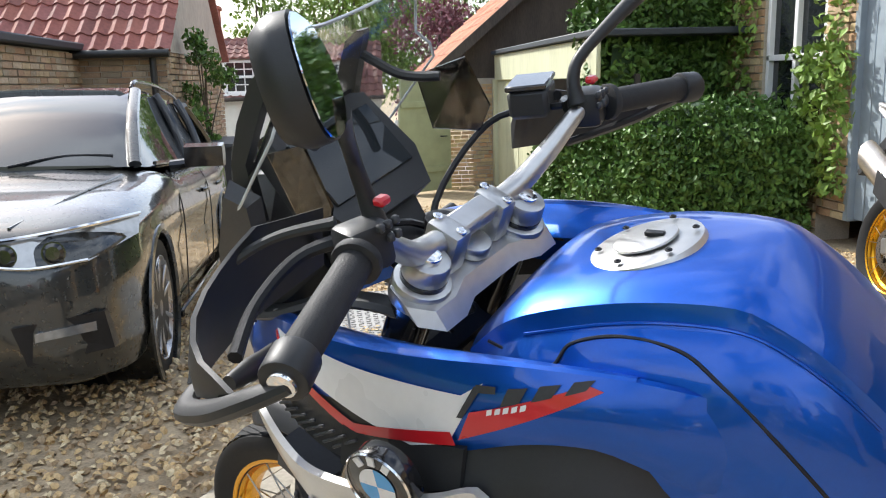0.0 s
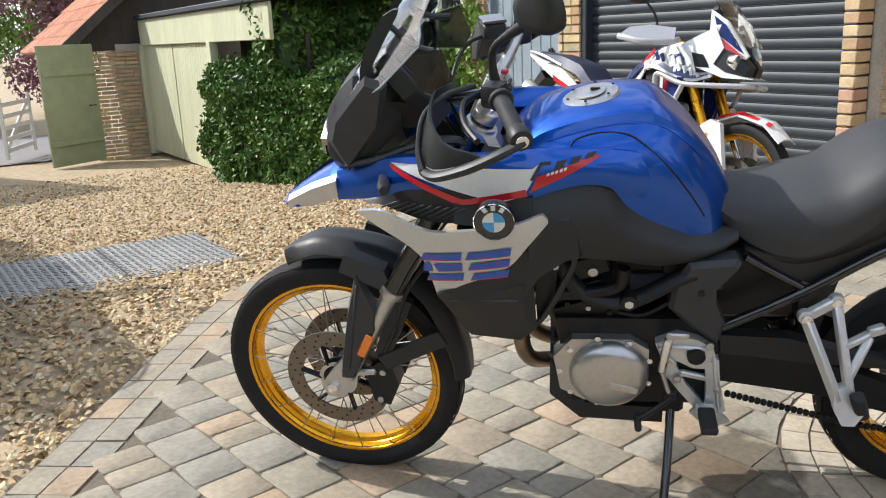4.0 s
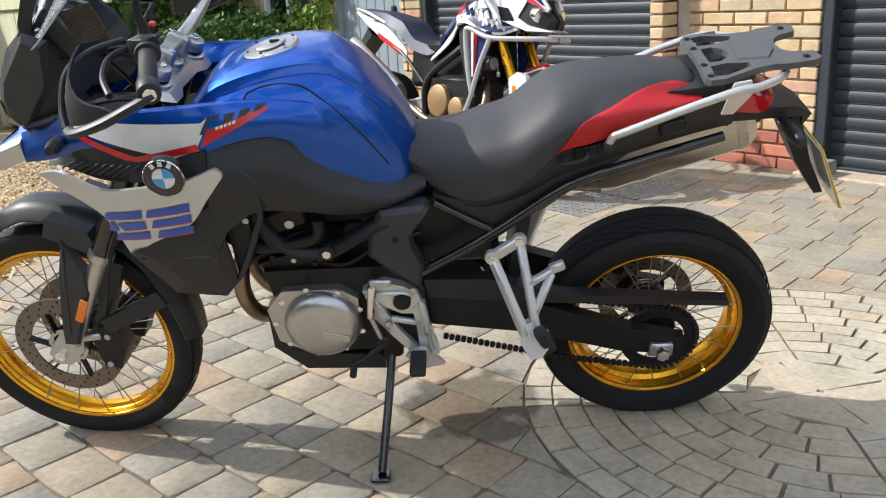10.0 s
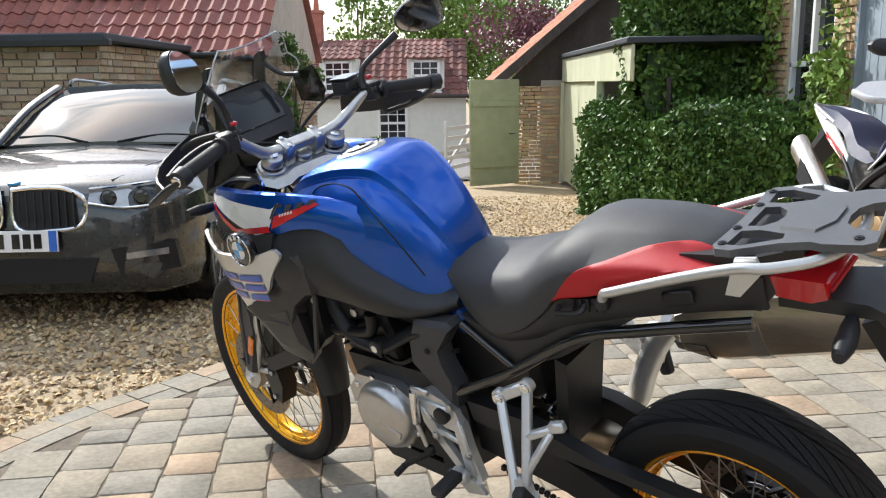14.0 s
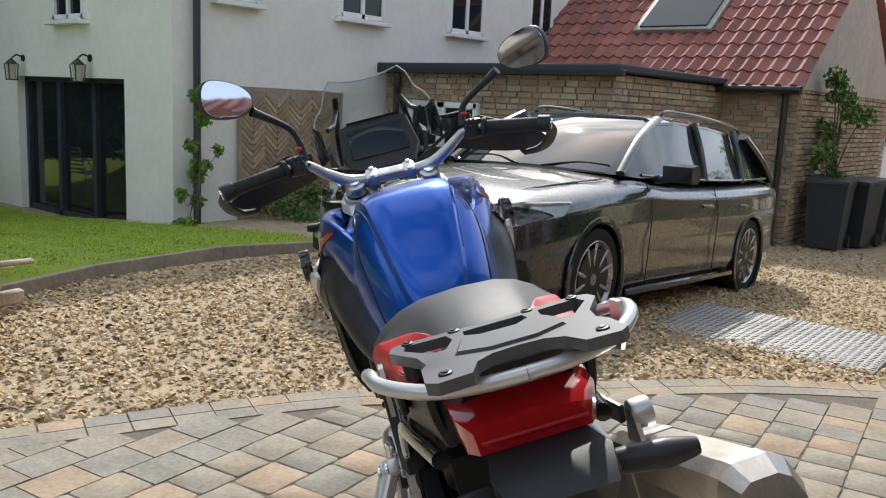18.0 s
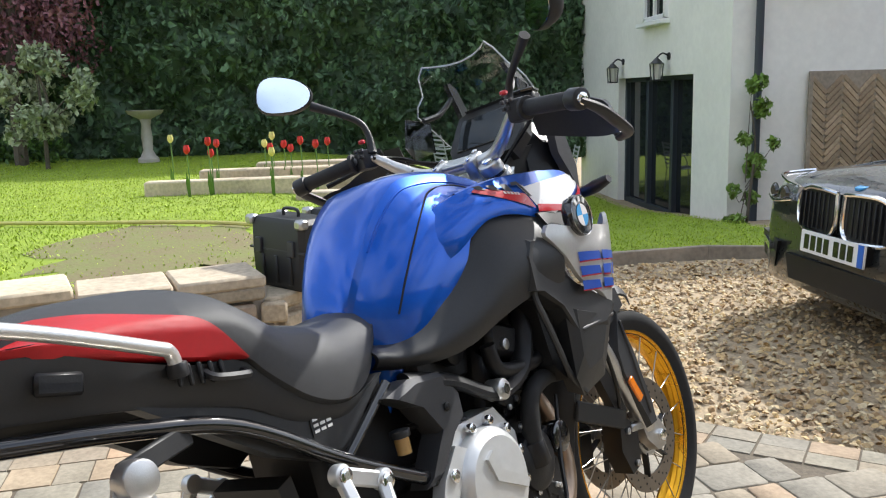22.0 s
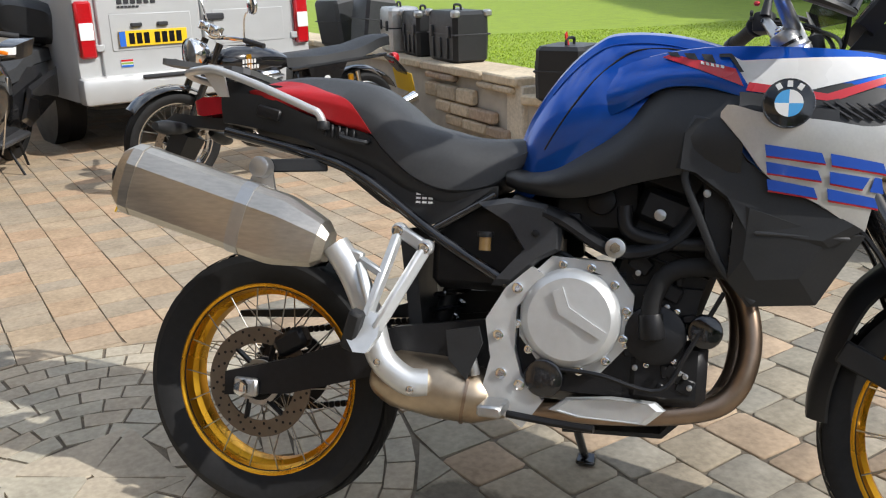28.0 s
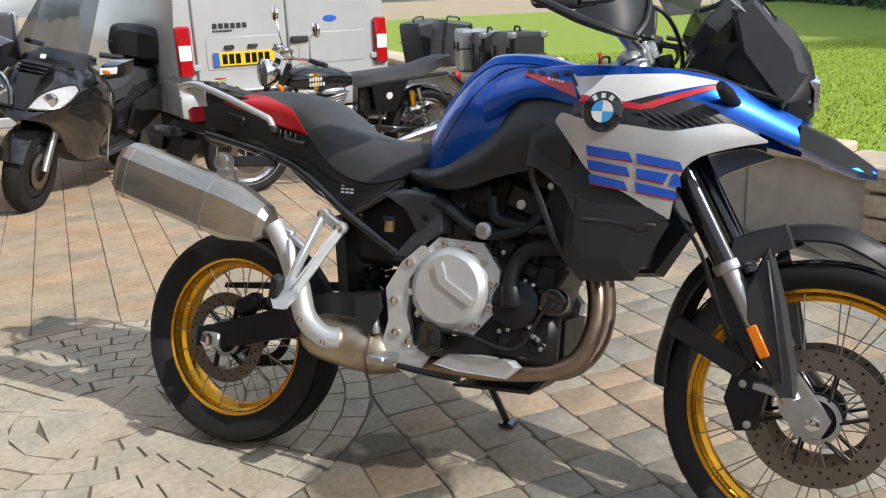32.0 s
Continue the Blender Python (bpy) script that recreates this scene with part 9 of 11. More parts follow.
for s in (1, -1):
    part("wiper", Tube([(s * 0.1, 1.4, 1.01), (s * 0.35, 1.5, 1.055), (s * 0.6, 1.5, 1.05)], 0.008, seg=6), M_engine, car)

# ---- white adventure motorcycle by the garage ----
M_at_blue = mat("navy_paint", (0.012, 0.025, 0.13), 0.25, var=0.05, scale=100, coat=0.8, local=True)
M_bronze = mat("bronze_engine_paint", (0.36, 0.24, 0.12), 0.4, 0.6, var=0.1, scale=60, local=True)
M_navy_vinyl = mat("navy_seat_vinyl", (0.015, 0.022, 0.06), 0.5, var=0.1, scale=150, bump=0.15, bscale=900, local=True)
M_greybar = mat("grey_crash_bar", (0.5, 0.5, 0.51), 0.4, 0.4, var=0.05, scale=60, local=True)
AT = pose(1.727, 3.654, 0.012, 0, 0, -91) @ pose(0, 0, 0, -8, 0, 0)
at = thing("motorcycle", "white, blue and red adventure motorcycle parked before garage", "motorcycle", AT)
wheel(at, "rear_wheel", (0, 0, 0.33), 0.33, 0.075, 0.245, 0.06, 32, (-1,), 0.12, "rear wire wheel with gold rim", tread=30)
wheel(at, "front_wheel", (1.575, 0, 0.348), 0.35, 0.048, 0.285, 0.05, 32, (1, -1), 0.155, "front wire wheel with gold rim and chunky tyre", tread=40)
for s in (1, -1):
    lg = part("fork_leg", Cyl((1.13, s * 0.11, 1.12), (1.4, s * 0.11, 0.62), 0.028, seg=16), M_gold, at, "gold upside-down fork leg")
    part("slider", Cyl((1.4, s * 0.11, 0.62), (1.55, s * 0.11, 0.35), 0.022, seg=14), M_chrome, lg)
    part("fork_guard", Loft([[(1.385, s * y, 0.66), (1.46, s * y, 0.7), (1.53, s * y, 0.68), (1.59, s * y, 0.42), (1.545, s * y, 0.355), (1.5, s * y, 0.36), (1.41, s * y, 0.55)] for y in (0.12, 0.15)]), M_whitep, lg, "white fork guard", 20)
    part("caliper", Box((1.48, s * 0.09, 0.4), (0.07, 0.05, 0.1), 0.012), M_engine, lg)
    part("reflector", Box((1.44, s * 0.15, 0.6), (0.03, 0.01, 0.045), 0.003), M_amber, lg)
    at_y = lambda x: float(np.interp(x, [0.6, 0.86, 1.0, 1.2, 1.42, 1.6], [0.12, 0.17, 0.215, 0.215, 0.14, 0.07]))
    fl = part("fairing", Strip(0.94, 1.42, curve1([(0.94, 1.0), (1.02, 1.07), (1.12, 1.105), (1.25, 1.12), (1.42, 1.1)]), curve1([(0.94, 0.95), (1.02, 0.97), (1.15, 0.94), (1.3, 0.9), (1.42, 0.93)]), lambda x, q: at_y(x) - 0.05 * q * q, 22, 6, 0.008, s), M_whitep, at, "white fairing with navy panel and lettering marks", 30)
    part("navy_panel", Strip(1.04, 1.4, curve1([(1.04, 1.03), (1.15, 1.05), (1.28, 1.05), (1.4, 1.0)]), curve1([(1.04, 1.005), (1.15, 0.955), (1.3, 0.915), (1.4, 0.94)]), lambda x, q: at_y(x) + 0.004 - 0.05 * (0.25 + 0.45 * q) ** 2, 16, 4, 0.004, s), M_at_blue, fl, "", 30)
    part("air_slot", Loft([[(1.3, s * y, 1.06), (1.36, s * (y - 0.02), 1.05), (1.42, s * (y - 0.04), 0.96), (1.34, s * (y - 0.01), 0.95)] for y in (0.175, 0.19)]), M_engine, fl)
    for k in range(6):
        part("mark", Box((1.27 - 0.042 * k, s * (at_y(1.27 - 0.042 * k) - 0.008), 1.005 + 0.006 * k), (0.026, 0.005, 0.055), 0.001, Matrix.Rotation(radians(-25), 4, "Y")), M_whitep if k < 4 else M_at_blue, fl)
    for k in range(4):
        part("mark", Box((1.34 - 0.036 * k, s * (at_y(1.34 - 0.036 * k) + 0.002), 0.945 + 0.01 * k), (0.022, 0.005, 0.045), 0.001, Matrix.Rotation(radians(-25), 4, "Y")), M_whitep, fl)
    part("tank_badge", Cyl((0.99, s * 0.19, 0.99), (0.99, s * 0.212, 0.985), 0.03, seg=20, bevel=0.003), M_whitep, fl, "round white tank badge")
    part("infill", Loft([[(0.94, s * y, 0.99), (1.08, s * y, 0.97), (1.13, s * y, 0.66), (1.05, s * y, 0.6), (0.96, s * y, 0.82)] for y in (0.12, 0.17)]), M_blackpl, at)
    part("tank_side", Strip(0.6, 1.02, curve1([(0.6, 0.79), (0.72, 0.86), (0.86, 0.97), (0.96, 1.05), (1.02, 1.07)]), curve1([(0.6, 0.74), (0.72, 0.79), (0.86, 0.865), (0.96, 0.96), (1.02, 1.03)]), lambda x, q: at_y(x) - 0.01 - 0.04 * q * q, 18, 5, 0.01, s), M_whitep, at, "white side panel", 30)
    part("red_flash", Strip(0.9, 1.02, curve1([(0.9, 1.005), (1.02, 1.085)]), curve1([(0.9, 0.985), (1.02, 1.055)]), lambda x, q: at_y(x) - 0.02, 8, 2, 0.004, s), M_red, at)
    rs3 = part("radiator_shroud", Loft([[(1.1, s * y, 0.93), (1.27, s * y, 0.92), (1.17, s * y, 0.65), (1.13, s * y, 0.66)] for y in (0.17, 0.205)]), M_at_blue, at, "navy shroud with red and white stripes")
    part("white_stripe", Loft([[(1.1, s * y, 0.93), (1.125, s * y, 0.93), (1.143, s * y, 0.66), (1.13, s * y, 0.66)] for y in (0.204, 0.209)]), M_whitep, rs3)
    part("red_stripe", Loft([[(1.135, s * y, 0.93), (1.165, s * y, 0.93), (1.153, s * y, 0.66), (1.146, s * y, 0.66)] for y in (0.204, 0.209)]), M_red, rs3)
    part("crash_bar", Tube([(1.16, s * 0.22, 0.54), (1.14, s * 0.24, 0.66), (1.11, s * 0.255, 0.88), (1.14, s * 0.26, 0.935), (1.3, s * 0.25, 0.885), (1.45, s * 0.2, 0.88), (1.6, s * 0.1, 0.885), (1.62, s * 0.02, 0.885)], 0.0145, seg=10), M_greybar, at, "pale grey tubular crash bar")
    part("crash_bar", Tube([(1.32, s * 0.245, 0.89), (1.24, s * 0.25, 0.72), (1.16, s * 0.235, 0.54), (1.06, s * 0.2, 0.42)], 0.0145, seg=10), M_greybar, at)
    fg = part("fog_lamp", Cyl((1.24, s * 0.2, 0.74), (1.31, s * 0.2, 0.74), 0.042, seg=18, bevel=0.006), M_engine, at, "round black fog lamp")
    part("lens", Cyl((1.31, s * 0.2, 0.74), (1.314, s * 0.2, 0.74), 0.034, seg=18), M_lens, fg)
    part("lamp_pod", Loft([[(1.4, s * 0.13, 1.09), (1.5, s * 0.09, 1.08), (1.6, s * 0.06, 0.98), (1.58, s * 0.07, 0.94), (1.44, s * 0.13, 0.96)], [(1.38, s * 0.02, 1.1), (1.5, s * 0.02, 1.09), (1.61, s * 0.01, 0.99), (1.59, s * 0.01, 0.94), (1.42, s * 0.02, 0.95)]]), M_blackpl, at, "black headlamp surround", 25)
    part("headlamp", Cyl((1.49, s * 0.072, 1.02), (1.545, s * 0.078, 1.01), 0.044, seg=20, bevel=0.006), M_chrome, at, "round headlamp")
    part("nose_wing", Loft([[(1.18, s * 0.19, 1.09), (1.33, s * 0.155, 1.165), (1.4, s * 0.13, 1.2), (1.46, s * 0.115, 1.09), (1.42, s * 0.14, 1.0), (1.5, s * 0.13, 0.955), (1.64, s * 0.06, 0.925), (1.5, s * 0.14, 0.925), (1.3, s * 0.19, 0.99)], [(1.18, s * 0.1, 1.1), (1.33, s * 0.08, 1.17), (1.39, s * 0.07, 1.2), (1.44, s * 0.07, 1.09), (1.4, s * 0.1, 1.0), (1.48, s * 0.09, 0.96), (1.62, s * 0.02, 0.93), (1.48, s * 0.1, 0.93), (1.3, s * 0.12, 1.0)]]), M_whitep, at, "white nose fairing", 25)
    part("screen_cheek", Loft([[(1.34, s * 0.115, 1.3), (1.45, s * 0.1, 1.235), (1.585, s * 0.055, 1.05), (1.57, s * 0.06, 1.03), (1.44, s * 0.115, 1.08), (1.36, s * 0.13, 1.18)], [(1.34, s * 0.105, 1.3), (1.45, s * 0.085, 1.235), (1.58, s * 0.035, 1.05), (1.565, s * 0.04, 1.03), (1.43, s * 0.1, 1.08), (1.35, s * 0.115, 1.18)]]), M_whitep, at, "white screen cheek", 20)
    part("navy_flash", Loft([[(1.37, s * (y + 0.012), 1.265), (1.445, s * (y - 0.005), 1.215), (1.56, s * (y - 0.045), 1.06), (1.53, s * (y - 0.035), 1.075), (1.41, s * (y + 0.005), 1.16)] for y in (0.1, 0.109)]), M_at_blue, at)
    part("red_flash", Loft([[(1.375, s * (y + 0.012), 1.19), (1.4, s * (y + 0.006), 1.165), (1.54, s * (y - 0.038), 1.06), (1.57, s * (y - 0.05), 1.04), (1.46, s * (y - 0.002), 1.085), (1.385, s * (y + 0.016), 1.155)] for y in (0.104, 0.113)]), M_red, at)
    part("grip", Cyl((1.02, s * 0.28, 1.15), (0.97, s * 0.43, 1.13), 0.018, seg=14), M_grip, at)
    hg2 = part("hand_guard", Tube([(0.965, s * 0.44, 1.13), (1.03, s * 0.45, 1.12), (1.12, s * 0.43, 1.1), (1.18, s * 0.38, 1.1), (1.22, s * 0.28, 1.11), (1.2, s * 0.2, 1.13)], 0.013, seg=8, flat=1.4), M_greybar, at, "grey and white hand guard")
    part("guard_panel", Loft([[(0.98, s * 0.455, 1.135), (1.06, s * 0.45, 1.115), (1.18, s * 0.4, 1.11), (1.235, s * 0.27, 1.12), (1.22, s * 0.25, 1.19), (1.15, s * 0.38, 1.195), (1.05, s * 0.44, 1.18)], [(0.98, s * 0.448, 1.135), (1.06, s * 0.442, 1.115), (1.17, s * 0.393, 1.11), (1.225, s * 0.265, 1.12), (1.21, s * 0.245, 1.19), (1.14, s * 0.373, 1.195), (1.045, s * 0.433, 1.18)]]), M_greybar, hg2, "", 20)
    part("lever", Tube([(1.1, s * 0.24, 1.16), (1.12, s * 0.3, 1.15), (1.08, s * 0.42, 1.13)], 0.007, seg=6), M_engine, at)
    mr2 = part("mirror", Tube([(1.06, s * 0.22, 1.16), (1.05, s * 0.25, 1.26), (1.03, s * 0.31, 1.33)], 0.007, seg=8), M_blackpl, at, "black oval mirror")
    part("mirror_head", Loft([[(x, s * (0.36 + r * math.cos(a)), 1.36 + 0.55 * r * math.sin(a)) for a in np.linspace(0, 6.28, 13)[:-1]] for x, r in ((1.0, 0.08), (1.03, 0.075), (1.05, 0.04))]), M_blackpl, mr2)
    part("tail_panel", Strip(-0.3, 0.35, curve1([(-0.3, 1.08), (-0.15, 1.03), (0.08, 0.97), (0.35, 0.8)]), curve1([(-0.3, 1.05), (-0.15, 0.97), (0.08, 0.86), (0.35, 0.74)]), lambda x, q: 0.12 - 0.05 * max(0, -x), 14, 3, 0.008, s), M_whitep, at, "white tail panel", 30)
    part("red_flash", Loft([[(0.0, s * y, 0.92), (0.3, s * y, 0.8), (0.28, s * y, 0.77), (0.02, s * y, 0.88)] for y in (0.121, 0.125)]), M_red, at)
    part("grab_rail", Tube([(0.1, s * 0.13, 0.98), (-0.1, s * 0.15, 1.05), (-0.3, s * 0.1, 1.08), (-0.35, 0, 1.08)], 0.011, seg=8), M_greybar, at)
    part("subframe", Tube([(0.55, s * 0.12, 0.6), (0.3, s * 0.12, 0.78), (0.0, s * 0.1, 0.88)], 0.012, seg=8), M_engine, at)
    part("swingarm", span(bmesh.new(), (0.6, s * 0.11, 0.48), (0.0, s * 0.12, 0.34), 0.035, 0.09, 0.01), M_cast, at)
    part("frame_rail", Tube([(1.1, s * 0.06, 0.95), (0.9, s * 0.14, 0.8), (0.62, s * 0.14, 0.62), (0.6, s * 0.13, 0.4)], 0.025, seg=8), M_engine, at)
eng2 = part("engine", Box((0.85, 0, 0.5), (0.42, 0.3, 0.32), 0.03), M_engine, at, "black and bronze engine")
part("clutch_cover", Cyl((0.78, -0.14, 0.5), (0.78, -0.19, 0.5), 0.1, seg=28, bevel=0.012), M_bronze, eng2, "bronze clutch cover")
part("side_cover", Cyl((0.95, -0.14, 0.46), (0.95, -0.18, 0.46), 0.07, seg=24, bevel=0.01), M_bronze, eng2)
part("skid_plate", Loft([[(0.65, y, 0.26), (1.1, y, 0.3), (1.16, y, 0.5), (1.13, y, 0.5), (1.07, y, 0.32), (0.65, y, 0.29)] for y in (-0.14, 0.14)]), M_cast, at, "silver skid plate")
part("exhaust", Tube([(1.08, -0.05, 0.65), (1.14, -0.1, 0.5), (1.05, -0.14, 0.36), (0.7, -0.16, 0.36), (0.4, -0.17, 0.48)], 0.024, seg=10), M_header, at)
part("silencer", Loft([[(x, -0.2 + 0.06 * math.cos(a), z + 0.085 * math.sin(a)) for a in np.linspace(0, 6.28, 13)[:-1]] for x, z in ((0.4, 0.5), (0.3, 0.56), (-0.1, 0.77), (-0.16, 0.8))]), M_steel, at, "brushed steel silencer", 40)
part("silencer_guard", Loft([[(x, -0.265, z + d) for d in (-0.06, 0.06)] + [(x, -0.27, z + d) for d in (0.06, -0.06)] for x, z in ((0.3, 0.55), (0.05, 0.68))]), M_blackpl, at)
rings = []
for x in np.linspace(-0.28, 0.66, 20):
    zt2 = float(np.interp(x, [-0.28, 0.08, 0.28, 0.4, 0.55, 0.66], [1.09, 1.06, 1.0, 0.89, 0.85, 0.89]))
    w2 = float(np.interp(x, [-0.28, 0.1, 0.4, 0.66], [0.09, 0.14, 0.14, 0.08]))
    rings.append([(x, -w2, zt2 - 0.08), (x, -w2 * 0.8, zt2 - 0.015), (x, 0, zt2), (x, w2 * 0.8, zt2 - 0.015), (x, w2, zt2 - 0.08)])
part("seat", Loft(rings), M_navy_vinyl, at, "navy stepped seat")
part("tank_top", Loft([[(x, -w3, z - 0.1), (x, -w3 * 0.7, z - 0.02), (x, 0, z), (x, w3 * 0.7, z - 0.02), (x, w3, z - 0.1)] for x, w3, z in ((0.6, 0.08, 0.88), (0.75, 0.14, 0.98), (0.9, 0.17, 1.07), (1.02, 0.18, 1.12), (1.2, 0.15, 1.14))]), M_at_blue, at)
part("front_mudguard", Loft([[(1.575 + r * math.cos(radians(a)), y, 0.348 + r * math.sin(radians(a)) - abs(y) * 0.5) for y in (-0.07, -0.03, 0.03, 0.07)] + [(1.575 + (r - 0.008) * math.cos(radians(a)), y, 0.348 + (r - 0.008) * math.sin(radians(a)) - abs(y) * 0.5) for y in (0.07, 0.03, -0.03, -0.07)] for a, r in ((45, 0.41), (65, 0.42), (90, 0.42), (115, 0.41), (140, 0.4))]), M_whitep, at, "white and navy front mudguard", 40)
part("mudguard_flash", Loft([[(1.575 + r * math.cos(radians(a)), y, 0.348 + r * math.sin(radians(a)) - abs(y) * 0.5) for y in (-0.06, -0.035)] + [(1.575 + (r - 0.006) * math.cos(radians(a)), y, 0.348 + (r - 0.006) * math.sin(radians(a)) - abs(y) * 0.5) for y in (-0.035, -0.06)] for a, r in ((60, 0.426), (90, 0.426), (110, 0.42))]), M_red, at)
part("screen", Loft([[(1.55 + 0.03 * (y == 0) - 0.34 * q, y * (1 - 0.3 * q), 1.1 + 0.42 * q) for y in (-0.11, 0.0, 0.11)] + [(1.545 + 0.03 * (y == 0) - 0.34 * q, y * (1 - 0.3 * q), 1.1 + 0.42 * q) for y in (0.11, 0.0, -0.11)] for q in (0, 0.33, 0.66, 1.0)]), M_screen, at, "tall clear screen").visible_shadow = False
part("instrument", Box((1.34, 0, 1.2), (0.06, 0.16, 0.14), 0.015), M_blackpl, at)
part("nose", Loft([[(1.25, -0.1, 0.95), (1.25, 0.1, 0.95), (1.25, 0.1, 1.12), (1.25, -0.1, 1.12)], [(1.44, -0.09, 0.95), (1.44, 0.09, 0.95), (1.42, 0.08, 1.18), (1.42, -0.08, 1.18)], [(1.54, -0.05, 0.95), (1.54, 0.05, 0.95), (1.52, 0.04, 1.1), (1.52, -0.04, 1.1)]]), M_blackpl, at)
part("handlebar", Tube([(1.02, 0.28, 1.16), (1.06, 0.15, 1.15), (1.07, 0, 1.13), (1.06, -0.15, 1.15), (1.02, -0.28, 1.16)], 0.013, seg=10), M_engine, at)
part("side_stand", Tube([(0.68, 0.12, 0.35), (0.72, 0.28, 0.06)], 0.012, seg=8, soft=False), M_engine, at)
part("core", Box((0.7, 0, 0.72), (0.7, 0.18, 0.3), 0.03), M_engine, at)
part("tail_tidy", Loft([[(-0.2, y, 0.95), (-0.15, y, 0.9), (-0.42, y, 0.68), (-0.44, y, 0.7)] for y in (-0.07, 0.07)]), M_blackpl, at)

# ---- black classic motorcycle by the wall ----
RE = pose(-1.55, -3.9, 0.012, 0, 0, 17) @ pose(0, 0, 0, -9, 0, 0)
re = thing("motorcycle", "black and chrome classic twin motorcycle by the wall", "motorcycle", RE)
M_wire = mat("chrome_rim", (0.6, 0.6, 0.6), 0.15, 1.0, var=0.04, scale=20, local=True)
wheel(re, "rear_wheel", (0, 0, 0.31), 0.31, 0.065, 0.24, 0.06, 36, (-1,), 0.12, "rear wire wheel with chrome rim", M_wire, tread=30)
wheel(re, "front_wheel", (1.4, 0, 0.31), 0.31, 0.05, 0.245, 0.05, 36, (1,), 0.15, "front wire wheel with chrome rim", M_wire, tread=34)
rings = []
for x, w4, zl, zh in ((0.62, 0.06, 0.7, 0.78), (0.7, 0.1, 0.68, 0.82), (0.85, 0.125, 0.68, 0.86), (1.0, 0.13, 0.7, 0.86), (1.1, 0.1, 0.72, 0.83), (1.14, 0.06, 0.74, 0.8)):
    rings.append([(x, w4 * math.cos(a), (zl + zh) / 2 + (zh - zl) / 2 * math.copysign(abs(math.sin(a)) ** 0.7, math.sin(a))) for a in np.linspace(0, 6.28, 17)[:-1]])
tk = part("tank", Loft(rings), M_gloss, re, "gloss black fuel tank with gold stripe", 45)
part("stripe", Loft([[(0.93 + d, y, z) for d in (0, 0.035)] + [(0.93 + d, y * 0.99, z) for d in (0.035, 0)] for y, z in ((0.132, 0.72), (0.135, 0.78), (0.125, 0.83))]), M_gold, tk)
for r in range(2):
    for k in range(5 + r):
        part("mark", Box((0.99 - 0.02 * k, 0.134, 0.79 - 0.035 * r), (0.012, 0.006, 0.024)), M_whitep, tk)
part("filler_cap", Cyl((0.86, 0, 0.86), (0.86, 0, 0.885), 0.035, seg=20, bevel=0.005), M_chrome, tk)
rings = []
for x in np.linspace(-0.22, 0.64, 14):
    z = float(np.interp(x, [-0.22, -0.12, 0.1, 0.4, 0.64], [0.86, 0.86, 0.8, 0.78, 0.78]))
    w4 = float(np.interp(x, [-0.22, 0.0, 0.4, 0.64], [0.05, 0.11, 0.12, 0.08]))
    rings.append([(x, -w4, z - 0.07), (x, -w4 * 0.8, z - 0.01), (x, 0, z), (x, w4 * 0.8, z - 0.01), (x, w4, z - 0.07)])
part("seat", Loft(rings), M_blackpl, re, "black cafe racer seat with hump")
hd = part("headlamp", Lathe([(0.0, 0.12), (0.06, 0.1), (0.09, 0.05), (0.095, 0.0), (0.09, -0.01)], 30, pose(1.27, 0, 0.83, 0, 0, 90)), M_chrome, re, "round chrome headlamp")
part("lens", Lathe([(0.088, 0.0), (0.05, -0.014), (0.0, -0.018)], 30, pose(1.275, 0, 0.83, 0, 0, 90)), M_lens, hd)
e3 = part("engine", Box((0.72, 0, 0.4), (0.42, 0.26, 0.24), 0.05), M_chrome, re, "polished aluminium twin engine")
for k in range(7):
    part("cooling_fin", Box((0.84 - 0.008 * k, 0, 0.54 + 0.02 * k), (0.2, 0.28, 0.008), 0.002, Matrix.Rotation(radians(12), 4, "Y")), M_cast, e3)
part("cam_cover", Box((0.8, 0, 0.69), (0.19, 0.25, 0.05), 0.02), M_chrome, e3)
